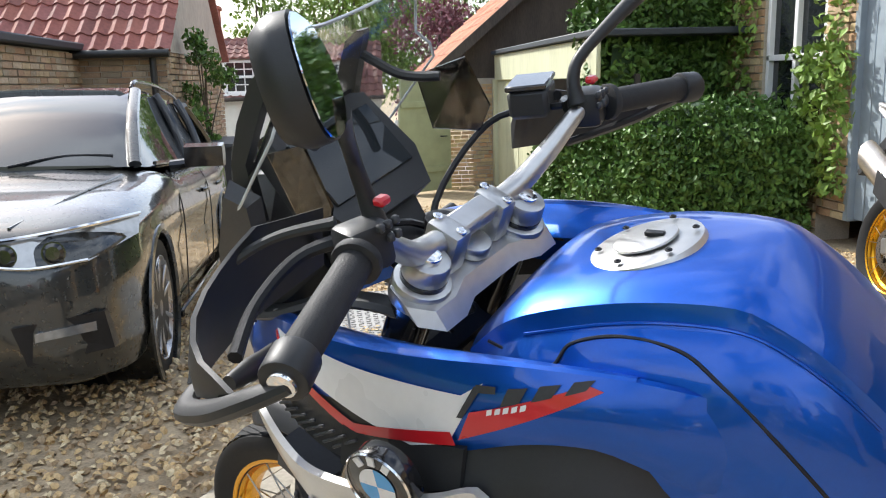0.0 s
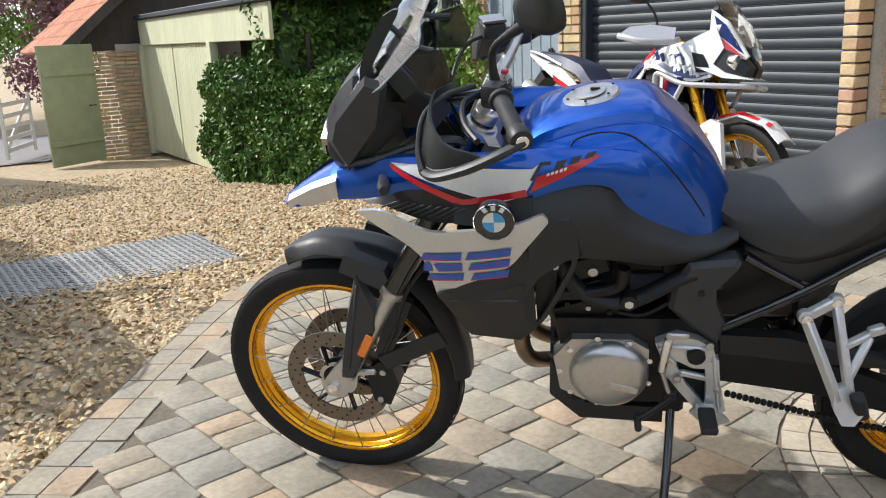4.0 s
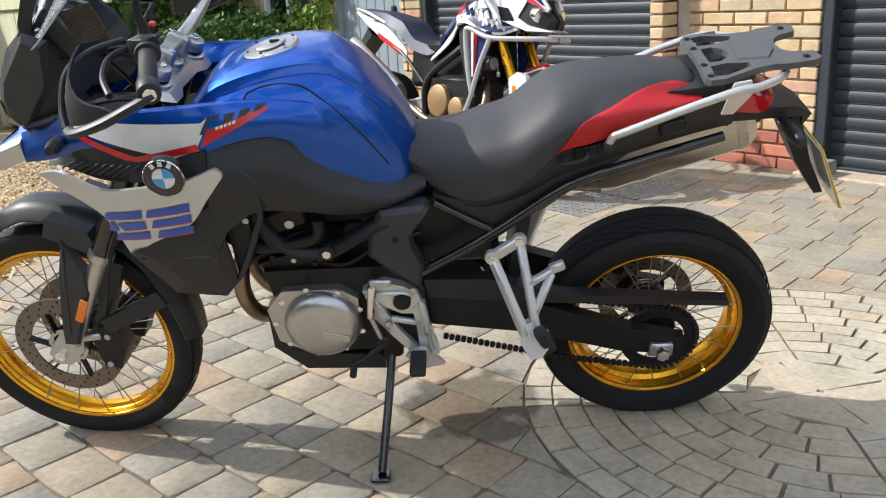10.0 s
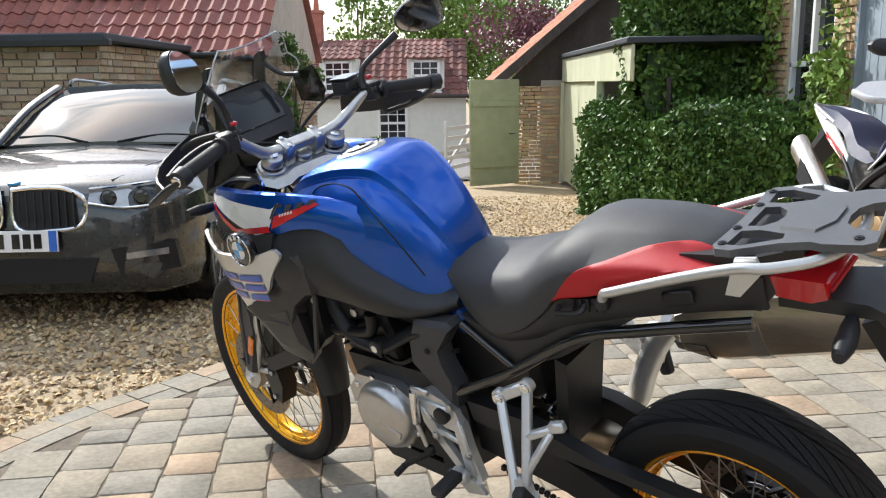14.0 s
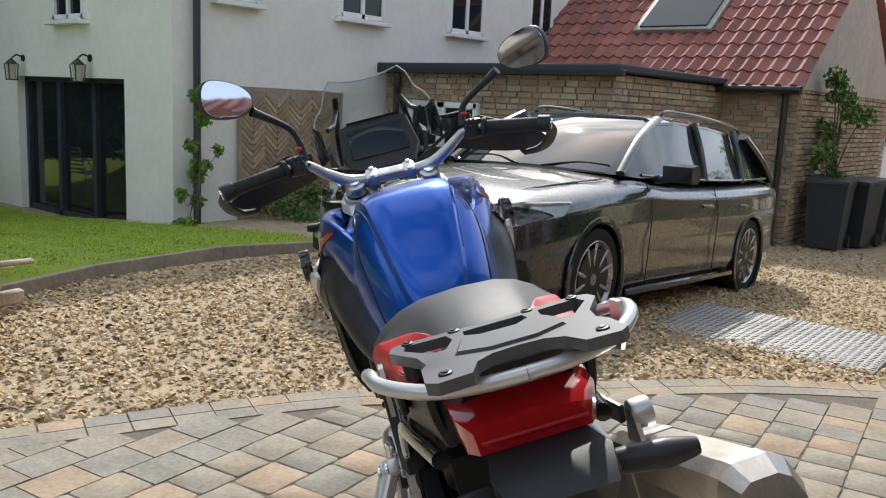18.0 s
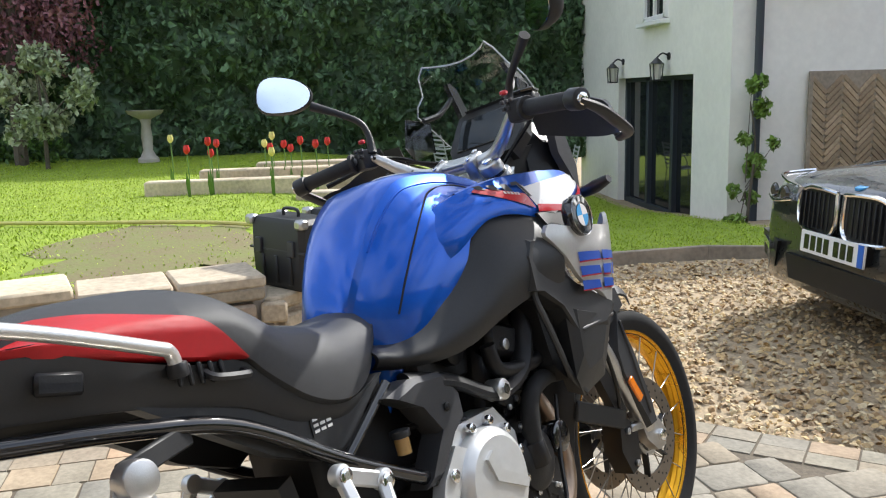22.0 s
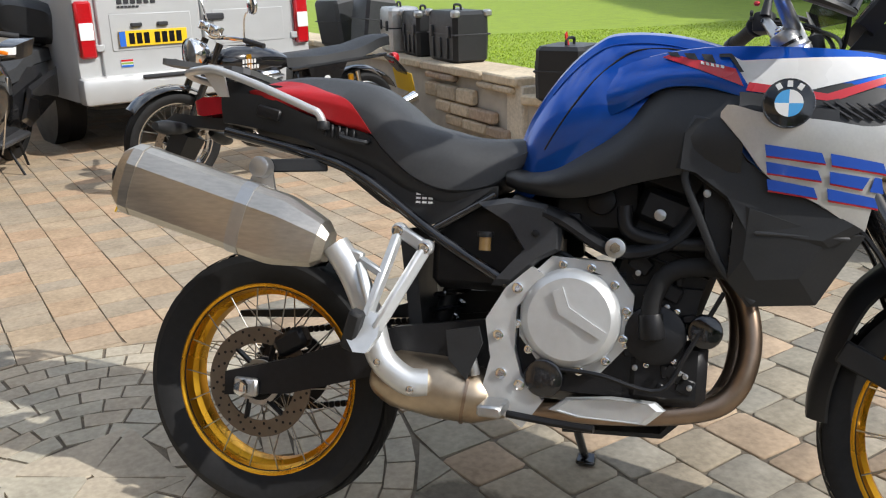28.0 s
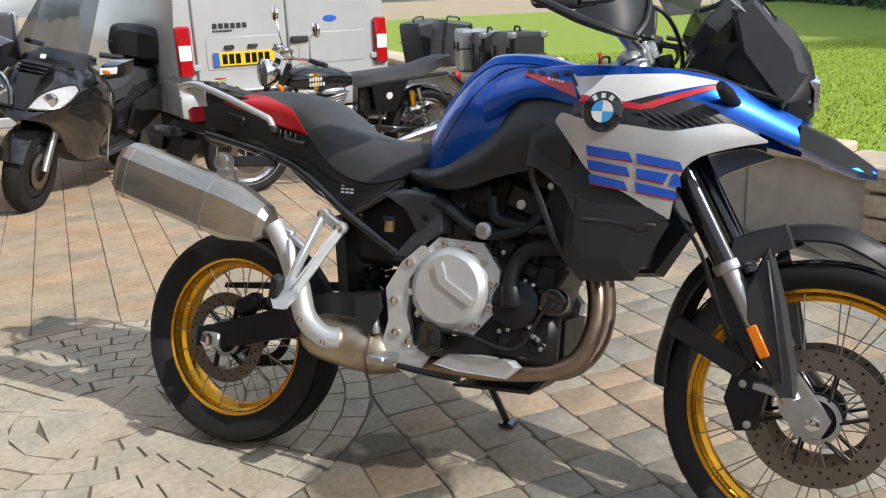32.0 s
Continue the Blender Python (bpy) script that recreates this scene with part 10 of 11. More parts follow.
for s in (1, -1):
    part("case_cover", Cyl((0.64, s * 0.12, 0.4), (0.64, s * 0.17, 0.4), 0.09, seg=24, bevel=0.015), M_chrome, e3)
    part("exhaust", Tube([(0.92, s * 0.1, 0.6), (1.0, s * 0.14, 0.5), (0.95, s * 0.16, 0.3), (0.6, s * 0.18, 0.26), (0.3, s * 0.19, 0.29)], 0.02, seg=10), M_chrome, re)
    part("silencer", Tube([(0.32, s * 0.19, 0.29), (0.2, s * 0.2, 0.31), (-0.2, s * 0.22, 0.4), (-0.34, s * 0.22, 0.44)], [0.022, 0.042, 0.045, 0.05], seg=14), M_chrome, re, "chrome upswept silencer")
    sp = part("shock", Cyl((0.02, s * 0.13, 0.34), (0.12, s * 0.13, 0.66), 0.018, seg=12), M_chrome, re, "rear shock with gold reservoir")
    part("spring", tube(bmesh.new(), [(0.03 + 0.07 * t + 0.032 * math.cos(44 * t), s * 0.13 + 0.032 * math.sin(44 * t), 0.37 + 0.22 * t) for t in np.linspace(0, 1, 60)], 0.004, seg=5, soft=False), M_gloss, sp)
    part("reservoir", Cyl((0.16, s * 0.14, 0.52), (0.18, s * 0.14, 0.64), 0.02, seg=12, bevel=0.004), M_gold, sp)
    part("fork_leg", Cyl((1.12, s * 0.09, 0.9), (1.4, s * 0.09, 0.3), 0.022, seg=12), M_gloss, re)
    part("grip", Cyl((1.03, s * 0.22, 0.94), (0.98, s * 0.36, 0.93), 0.016, seg=12), M_grip, re)
    part("mirror", Tube([(1.03, s * 0.22, 0.95), (1.05, s * 0.26, 1.08), (1.04, s * 0.3, 1.13)], 0.006, seg=6), M_chrome, re)
    part("mirror_head", Cyl((1.03, s * 0.33, 1.16), (1.05, s * 0.33, 1.16), 0.05, seg=18, bevel=0.006), M_chrome, re)
    part("indicator", Tube([(1.22, s * 0.1, 0.76), (1.22, s * 0.15, 0.76), (1.22, s * 0.19, 0.76)], [0.008, 0.022, 0.012], seg=8), M_amber, re, "amber indicator")
    part("side_panel", Loft([[(0.2, s * y, 0.72), (0.5, s * y, 0.7), (0.46, s * y, 0.5), (0.3, s * y, 0.5)] for y in (0.1, 0.125)]), M_gloss, re, "black side panel with badge", 30)
    part("panel_badge", Cyl((0.36, s * 0.124, 0.62), (0.36, s * 0.128, 0.62), 0.026, seg=18), M_whitep, re)
    part("frame_tube", Tube([(0.62, s * 0.1, 0.7), (0.3, s * 0.11, 0.72), (-0.15, s * 0.1, 0.74)], 0.013, seg=8), M_gloss, re)
    part("frame_tube", Tube([(1.08, s * 0.04, 0.8), (1.02, s * 0.09, 0.5), (0.95, s * 0.1, 0.25), (0.5, s * 0.1, 0.24), (0.42, s * 0.1, 0.5), (0.5, s * 0.1, 0.72)], 0.013, seg=8), M_gloss, re)
    part("swingarm", span(bmesh.new(), (0.45, s * 0.1, 0.38), (0, s * 0.11, 0.31), 0.03, 0.05, 0.008), M_gloss, re)
part("handlebar", Tube([(1.03, 0.22, 0.94), (1.1, 0.12, 0.94), (1.12, 0, 0.92), (1.1, -0.12, 0.94), (1.03, -0.22, 0.94)], 0.012, seg=8), M_chrome, re)
for s in (1, -1):
    part("dial", Cyl((1.14, s * 0.06, 0.95), (1.12, s * 0.06, 1.0), 0.045, seg=20, bevel=0.006), M_chrome, re, "round clock")
for c4, r4, a0, a1 in (((0, 0.31), 0.345, 20, 150), ((1.4, 0.31), 0.345, 40, 150)):
    part("mudguard", Loft([[(c4[0] + (r4 - 0.3 * y * y) * math.cos(radians(a)), y, c4[1] + (r4 - 3 * y * y) * math.sin(radians(a))) for y in (-0.06, -0.03, 0, 0.03, 0.06)] + [(c4[0] + (r4 - 0.006) * math.cos(radians(a)), y, c4[1] + (r4 - 0.006 - 3 * y * y) * math.sin(radians(a))) for y in (0.058, 0.03, 0, -0.03, -0.058)] for a in np.linspace(a0, a1, 14)]), M_gloss, re, "black mudguard", 40)
part("tail_lamp", Cyl((-0.28, 0, 0.68), (-0.33, 0, 0.68), 0.04, seg=18, bevel=0.008), M_redlens, re, "round red tail lamp")
part("rear_plate", Box((-0.42, 0, 0.5), (0.006, 0.22, 0.17), 0.002, Matrix.Rotation(radians(20), 4, "Y")), M_yellow, re, "yellow number plate")
part("plate_arm", span(bmesh.new(), (-0.25, 0, 0.7), (-0.42, 0, 0.55), 0.12, 0.02, 0.004), M_gloss, re)
part("side_stand", Tube([(0.55, 0.1, 0.26), (0.6, 0.24, 0.05)], 0.012, seg=8, soft=False), M_gloss, re)
part("core", Box((0.45, 0, 0.58), (0.25, 0.14, 0.25), 0.03), M_gloss, re)

# ---- black scooter ----
M_tint = glass("tinted_screen", (0.25, 0.27, 0.29), 0.03)
SC = pose(0.76, -5.12, 0, 0, 0, 72) @ pose(0, 0, 0, -12.5, 0, 0)
sc = thing("maxi_scooter", "black maxi scooter with tall screen and top box", "scooter", SC)
for nm, x in (("rear_wheel", 0.0), ("front_wheel", 1.58)):
    w5 = part(nm, Cyl((x, -0.05, 0.29), (x, 0.05, 0.29), 0.18, seg=24, bevel=0.01), M_engine, sc, "small black wheel")
    part("tyre", Lathe([(0.185, 0.05), (0.23, 0.062), (0.265, 0.055), (0.285, 0.025), (0.29, 0), (0.285, -0.025), (0.265, -0.055), (0.23, -0.062), (0.185, -0.05)], 40, Matrix.Translation((x, 0, 0.29))), M_rubber, w5)
    part("brake_disc", Lathe([(0.12, 0.06), (0.12, 0.065), (0.07, 0.065), (0.07, 0.06)], 30, Matrix.Translation((x, 0, 0.29))), M_disc, w5)
rings = []
for x, w6, zl, zh in ((-0.4, 0.1, 0.66, 0.78), (-0.1, 0.2, 0.42, 0.82), (0.3, 0.25, 0.24, 0.8), (0.62, 0.24, 0.22, 0.66), (0.85, 0.25, 0.22, 0.64), (1.02, 0.31, 0.26, 0.86), (1.12, 0.36, 0.34, 0.98), (1.25, 0.36, 0.44, 1.02), (1.42, 0.32, 0.54, 1.02), (1.56, 0.27, 0.6, 0.96), (1.68, 0.2, 0.64, 0.86), (1.75, 0.1, 0.66, 0.77)):
    ring = []
    for a in np.linspace(0, 2 * math.pi, 25)[:-1]:
        cz = math.copysign(abs(math.sin(a)) ** 0.7, math.sin(a))
        narrow = 1.0 - 0.22 * max(0.0, -cz) - 0.3 * max(0.0, cz) ** 2
        ring.append((x - 0.05 * cz, w6 * narrow * math.copysign(abs(math.cos(a)) ** 0.6, math.cos(a)), (zl + zh) / 2 + (zh - zl) / 2 * cz))
    rings.append(ring)
body6 = part("body", Loft(rings), M_gloss, sc, "gloss black bodywork", 45)
part("nose_panel", Loft([[(1.76, -0.035, 0.72), (1.76, 0.035, 0.72), (1.72, 0.03, 0.7), (1.72, -0.03, 0.7)], [(1.66, -0.07, 0.92), (1.66, 0.07, 0.92), (1.62, 0.06, 0.9), (1.62, -0.06, 0.9)], [(1.54, -0.1, 1.0), (1.54, 0.1, 1.0), (1.5, 0.09, 0.98), (1.5, -0.09, 0.98)]]), M_blackpl, body6)
for k in range(3):
    part("grille_slat", Box((1.635 - 0.035 * k, 0, 0.95 + 0.018 * k), (0.03, 0.17 + 0.02 * k, 0.01), 0.003), M_engine, body6)
for s in (1, -1):
    def lamp(o):
        return [(1.765 + o, s * 0.055, 0.735), (1.72 + o, s * 0.15, 0.735), (1.64 + o, s * 0.235, 0.77), (1.56 + o, s * 0.285, 0.86), (1.56 + o, s * 0.26, 0.9), (1.62 + o, s * 0.18, 0.875), (1.7 + o, s * 0.1, 0.82)]
    hl = part("headlamp", Loft([lamp(-0.04), lamp(0.008)]), M_lens, sc, "clear pointed headlamp", 30)
    part("projector", Cyl((1.66, s * 0.16, 0.8), (1.705, s * 0.16, 0.795), 0.042, seg=18, bevel=0.006), M_chrome, hl)
    part("surround", Tube([(p[0], p[1], p[2]) for p in lamp(0.01) + lamp(0.01)[:1]], 0.006, seg=6, n=3), M_gloss, hl)
    pod = part("mirror", Loft([[(1.18, s * 0.33, 0.93), (1.18, s * 0.47, 0.98), (1.18, s * 0.48, 1.08), (1.18, s * 0.34, 1.05)], [(1.3, s * 0.33, 0.92), (1.3, s * 0.45, 0.96), (1.3, s * 0.46, 1.06), (1.3, s * 0.34, 1.04)], [(1.38, s * 0.34, 0.95), (1.36, s * 0.42, 0.98), (1.36, s * 0.42, 1.03), (1.38, s * 0.34, 1.02)]]), M_gloss, sc, "black mirror pod", 40)
    part("indicator", Loft([[(1.37, s * 0.34, 0.96), (1.345, s * 0.435, 0.985), (1.345, s * 0.435, 1.03), (1.37, s * 0.34, 1.01)], [(1.395, s * 0.34, 0.965), (1.37, s * 0.425, 0.985), (1.37, s * 0.425, 1.02), (1.395, s * 0.34, 1.005)]]), M_plate_w, pod, "clear and amber indicator")
    part("amber_bulb", Box((1.386, s * 0.38, 0.99), (0.016, 0.05, 0.022), 0.004), M_amber, pod)
    part("fork_leg", Cyl((1.42, s * 0.085, 0.6), (1.58, s * 0.09, 0.29), 0.026, seg=12), M_cast, sc)
    part("chrome_strip", Tube([(1.2, s * 0.345, 0.82), (1.17, s * 0.335, 0.62), (1.1, s * 0.31, 0.42), (0.95, s * 0.255, 0.28)], 0.006, seg=6), M_chrome, sc)
    part("footboard", Box((0.75, s * 0.24, 0.34), (0.5, 0.09, 0.04), 0.012), M_greypl, sc)
    part("side_panel", Loft([[(x, s * 0.245, z) for x, z in ((-0.2, 0.5), (0.4, 0.36), (0.6, 0.44), (0.5, 0.66), (-0.1, 0.74))], [(x, s * 0.265, z) for x, z in ((-0.15, 0.53), (0.4, 0.4), (0.57, 0.46), (0.48, 0.63), (-0.06, 0.7))]]), M_gloss, sc, "", 30)
    part("grip", Cyl((1.08, s * 0.2, 1.05), (1.02, s * 0.34, 1.05), 0.018, seg=12), M_grip, sc)
part("screen", Loft([[(1.5 - 0.36 * q - 0.9 * y * y, y * (1 - 0.3 * q), 0.98 + 0.5 * q) for y in (-0.26, -0.18, -0.09, 0, 0.09, 0.18, 0.26)] + [(1.494 - 0.36 * q - 0.9 * y * y, y * (1 - 0.3 * q), 0.98 + 0.5 * q) for y in (0.26, 0.18, 0.09, 0, -0.09, -0.18, -0.26)] for q in (0, 0.3, 0.7, 1.0)]), M_tint, sc, "tall tinted screen").visible_shadow = False
part("screen_mark", Box((1.475, 0, 1.03), (0.004, 0.035, 0.03), 0.001, Matrix.Rotation(radians(-36), 4, "Y")), M_plate_w, sc, "small white mark")
part("dash_panel", Loft([[(1.1, -0.2, 0.98), (1.1, 0.2, 0.98), (1.1, 0.16, 1.04), (1.1, -0.16, 1.04)], [(1.42, -0.18, 0.98), (1.42, 0.18, 0.98), (1.42, 0.15, 1.02), (1.42, -0.15, 1.02)]]), M_blackpl, sc)
part("front_mudguard", Loft([[(1.58 + (0.32 - 3 * y * y) * math.cos(radians(a)), y, 0.29 + (0.32 - 3 * y * y) * math.sin(radians(a))) for y in (-0.085, -0.04, 0, 0.04, 0.085)] + [(1.58 + 0.3 * math.cos(radians(a)), y, 0.29 + 0.3 * math.sin(radians(a))) for y in (0.07, 0, -0.07)] for a in np.linspace(20, 150, 10)]), M_gloss, sc, "", 40)
rings = []
for x in np.linspace(-0.3, 0.95, 10):
    z = float(np.interp(x, [-0.3, 0.2, 0.35, 0.7, 0.95], [0.84, 0.84, 0.76, 0.74, 0.72]))
    rings.append([(x, -0.16, z - 0.08), (x, -0.13, z), (x, 0.13, z), (x, 0.16, z - 0.08)])
part("seat", Loft(rings), M_vinyl, sc, "black stepped seat")
part("handlebar", Tube([(1.12, 0.2, 1.02), (1.18, 0, 1.0), (1.12, -0.2, 1.02)], 0.014, seg=8), M_engine, sc)
part("silencer", Tube([(0.4, -0.2, 0.3), (0.2, -0.23, 0.32), (-0.3, -0.24, 0.42)], [0.03, 0.06, 0.06], seg=14), M_greypl, sc)
part("centre_stand", Tube([(0.35, 0.15, 0.25), (0.28, 0.22, 0.03), (0.2, 0.22, 0.02)], 0.01, seg=8, soft=False), M_engine, sc)
part("side_stand", Tube([(0.6, 0.16, 0.25), (0.66, 0.34, 0.04), (0.7, 0.36, 0.03)], 0.009, seg=8, soft=False), M_engine, sc)
tb = thing("top_box", "rounded black motorcycle top box on the scooter", "luggage", SC @ pose(-0.35, 0, 0.88))
part("shell", Loft([[(x, w7 * math.copysign(abs(math.cos(a)) ** 0.5, math.cos(a)), 0.14 + h7 * math.copysign(abs(math.sin(a)) ** 0.5, math.sin(a))) for a in np.linspace(0, 6.28, 21)[:-1]] for x, w7, h7 in ((-0.2, 0.16, 0.09), (-0.15, 0.25, 0.14), (0.15, 0.26, 0.15), (0.22, 0.18, 0.1))]), M_blackpl, tb, "", 45)
part("seam", Box((0, 0, 0.12), (0.41, 0.5, 0.012), 0.003), M_greypl, tb)
part("carrier", Box((0, 0, -0.02), (0.3, 0.2, 0.03), 0.008), M_engine, tb)

# ---- black box trailer ----
TR = pose(1.75, -5.7, 0, 0, 0, 8)
tr = thing("box_trailer", "small black box trailer behind the scooter", "trailer", TR)
part("box", Box((0.25, -0.75, 0.82), (1.0, 1.4, 0.95), 0.03, None, 2), M_gloss, tr, "gloss black box")
part("lower_panel", Box((0.25, -0.75, 0.36), (1.02, 1.42, 0.1), 0.015), M_greybar, tr, "pale lower edge")
for k in range(6):
    part("marking", Box((0.0 + 0.07 * k, -0.048, 1.12), (0.05, 0.004, 0.04)), M_plate_w, tr, "white lettering bars" if k == 0 else "")
part("drawbar", span(bmesh.new(), (0.25, -0.1, 0.38), (0.25, 0.3, 0.4), 0.06, 0.06, 0.008), M_engine, tr)
jw = part("jockey_wheel", Cyl((0.25, 0.2, 0.1), (0.25, 0.2, 0.5), 0.02, seg=12), M_cast, tr)
part("tyre", Lathe([(0.05, -0.025), (0.085, -0.03), (0.1, 0.0), (0.085, 0.03), (0.05, 0.025)], 24, pose(0.25, 0.2, 0.1, 0, 0, 90)), M_rubber, jw)
for s in (1, -1):
    w9 = part("wheel", Cyl((0.25 + s * 0.42, -0.8, 0.26), (0.25 + s * 0.56, -0.8, 0.26), 0.26, seg=28, bevel=0.02), M_rubber, tr)
    part("hub_cap", Cyl((0.25 + s * 0.555, -0.8, 0.26), (0.25 + s * 0.57, -0.8, 0.26), 0.14, seg=20, bevel=0.01), M_alloy, w9)

# ---- silver van ----
M_van = mat("silver_van_paint", (0.5, 0.505, 0.5), 0.32, 0.25, var=0.04, scale=8, coat=0.5, local=True)
VAN = pose(-0.72, -5.02, 0, 0, 0, 15)
van = thing("van", "silver panel van with its rear doors closed", "van", VAN)
bm = bmesh.new()
rings = []
for y, hw, top in ((0.0, 0.95, 1.95), (-0.06, 0.98, 2.02), (-3.2, 1.0, 2.06), (-4.2, 0.97, 1.95), (-4.9, 0.93, 1.2), (-5.4, 0.85, 0.95)):
    rings.append([(-hw, y, 0.42), (-hw - 0.01, y, 0.9), (-hw + 0.05, y, min(1.6, top - 0.2)), (-hw + 0.16, y, top - 0.06), (-hw * 0.6, y, top), (hw * 0.6, y, top), (hw - 0.16, y, top - 0.06), (hw - 0.05, y, min(1.6, top - 0.2)), (hw + 0.01, y, 0.9), (hw, y, 0.42)])
part("body", Loft(rings), M_van, van, "silver van body", 30)
for s in (1, -1):
    dd = part("rear_door", Box((s * 0.4, 0.012, 1.15), (0.79, 0.03, 1.45), 0.012), M_van, van, "silver rear door")
    part("door_window", Box((s * 0.4, 0.03, 1.6), (0.58, 0.01, 0.42), 0.004), M_carglass, dd, "dark rear window")
    part("recess", Box((s * 0.4, 0.03, 0.9), (0.62, 0.008, 0.26), 0.004), M_van, dd)
    part("hinge", Box((s * 0.8, 0.03, 0.8), (0.06, 0.03, 0.05), 0.006), M_van, dd)
    tl2 = part("tail_light", Box((s * 0.885, 0.02, 0.93), (0.12, 0.06, 0.4), 0.016), M_redlens, van, "tall red and clear tail light")
    part("clear_section", Box((s * 0.885, 0.052, 0.92), (0.1, 0.006, 0.12), 0.003), M_plate_w, tl2)
    for y in (-0.95, -4.3):
        w8 = part("wheel", Cyl((s * 0.75, y, 0.34), (s * 0.97, y, 0.34), 0.34, seg=32, bevel=0.03), M_rubber, van, "black van wheel")
        part("hub_cap", Cyl((s * 0.96, y, 0.34), (s * 0.985, y, 0.34), 0.2, seg=24, bevel=0.02), M_alloy, w8)
        part("wheel_arch", Cyl((s * 0.9, y, 0.36), (s * 0.996, y, 0.36), 0.37, seg=40), M_engine, van)
vp = part("number_plate", Box((0.4, 0.045, 0.855), (0.52, 0.012, 0.112), 0.002), M_yellow, van, "yellow rear number plate with dark bars")
part("band", Box((0.637, 0.053, 0.855), (0.045, 0.004, 0.108)), M_plate_b, vp)
plate_bars(vp, 0.38, 0.053, 0.855, 7, 0.04, 0.078, 0.056)
for k in range(6):
    part("name_mark", Box((0.62 - 0.05 * k, 0.032, 1.12), (0.036, 0.006, 0.04), 0.001), M_greypl, van, "grey model lettering bars" if k == 0 else "")
for k in range(6):
    part("small_mark", Box((0.63 - 0.028 * k, 0.032, 1.08), (0.02, 0.006, 0.014), 0), M_greypl, van)
part("maker_badge", Lathe([(0.0, 0.036), (0.05, 0.035), (0.055, 0.028)], 24, pose(-0.4, 0, 1.14) @ Matrix.Diagonal((1.2, 1, 0.5, 1))), M_plate_b, van, "small blue oval badge")
part("handle", Box((-0.1, 0.04, 0.98), (0.16, 0.04, 0.05), 0.01), M_greypl, van)
part("plate_lamp", Box((0.32, 0.04, 0.95), (0.08, 0.04, 0.03), 0.006), M_greypl, van)
part("plate_lamp", Box((0.52, 0.04, 0.95), (0.08, 0.04, 0.03), 0.006), M_greypl, van)
part("bumper", Box((0, 0.05, 0.5), (1.98, 0.16, 0.2), 0.04, None, 2), M_van, van)
part("bumper_step", Box((0, 0.1, 0.58), (1.1, 0.1, 0.03), 0.01), M_greypl, van)
part("underbody", Box((0, -2.6, 0.4), (1.7, 5.0, 0.12), 0.02), M_engine, van)
sk_ = part("sticker", Box((0.62, 0.031, 0.68), (0.09, 0.003, 0.055)), M_plate_w, van, "small striped flag sticker")
for z, m_ in ((0.7, M_red), (0.68, M_leaf_light), (0.66, M_plate_b)):
    part("stripe", Box((0.62, 0.034, z), (0.09, 0.002, 0.014)), m_, sk_)


# ---- motorcycle luggage on the wall ----
def pannier(name, label, m, size, mt, ribs=True, cap=True):
    p = thing(name, label, "luggage", m, "luggage on the wall")
    w, d, h = size
    part("shell", Loft([[(sx * w / 2 * k, sy * d / 2 * k, z) for sx, sy in ((-1, -0.8), (-0.85, -1), (0.85, -1), (1, -0.8), (1, 0.8), (0.85, 1), (-0.85, 1), (-1, 0.8))] for z, k in ((0.0, 0.86), (h * 0.06, 0.97), (h * 0.5, 1.0), (h * 0.93, 0.98), (h, 0.88))]), mt, p, "", 30)
    part("seam", Box((0, 0, h * 0.55), (w * 1.01, d * 1.01, 0.012), 0.003), M_greypl, p)
    part("handle", Tube([(-0.06, 0, h), (-0.05, 0, h + 0.035), (0.05, 0, h + 0.035), (0.06, 0, h)], 0.009, seg=8), M_blackpl, p, "carry handle")
    for sx in (-1, 1):
        part("latch", Box((sx * w * 0.3, -d / 2 - 0.004, h * 0.6), (0.05, 0.02, 0.08), 0.005), M_greypl, p)
        if cap:
            for sy in (-1, 1):
                part("corner_cap", Box((sx * w * 0.46, sy * d * 0.44, h * 0.95), (0.06, 0.06, 0.05), 0.012), M_cast, p, "silver corner cap")
    if ribs:
        for k in (-1, 0, 1):
            part("rib", Box((k * w * 0.25, -d / 2 - 0.002, h * 0.28), (0.03, 0.014, h * 0.4), 0.005), mt, p)
    return p


ZW = 0.64
pannier("top_case", "dark pointed motorcycle top case standing on wall", pose(-2.2, -6.0, ZW, 0, 8, 20), (0.3, 0.36, 0.42), M_greypl, False, False)
pannier("top_case", "dark pointed motorcycle top case standing on wall", pose(-2.3, -5.5, ZW, 0, -8, 5), (0.3, 0.36, 0.42), M_greypl, False, False)
pannier("aluminium_pannier", "bare aluminium motorcycle pannier on the wall", pose(-2.32, -4.85, ZW, 0, 0, 80), (0.42, 0.26, 0.36), M_cast, False, False)
pannier("pannier", "black and grey hard motorcycle pannier on wall", pose(-2.34, -4.4, ZW, 0, 0, 85), (0.42, 0.24, 0.34), M_blackpl)
pannier("pannier", "large black ribbed hard pannier on the wall", pose(-2.36, -3.82, ZW, 0, 0, 88), (0.52, 0.28, 0.36), M_blackpl)
sc_ = pannier("pilot_case", "upright black hard case on the garden wall", pose(-2.33, -2.28, 0.54, 0, 0, 35), (0.36, 0.3, 0.31), M_blackpl, False, False)
part("red_tag", Box((0.05, 0.0, 0.34), (0.03, 0.008, 0.09), 0.002, Matrix.Rotation(radians(25), 4, "Y")), M_red, sc_, "red handle tag")
bn = thing("binoculars", "small black binoculars lying on the wall", "binoculars", pose(-2.47, -2.1, 0.54, 0, 0, 60))
for s in (-1, 1):
    part("barrel", Cyl((0, s * 0.03, 0.03), (0.1, s * 0.035, 0.03), 0.022, 0.03, seg=16), M_blackpl, bn)
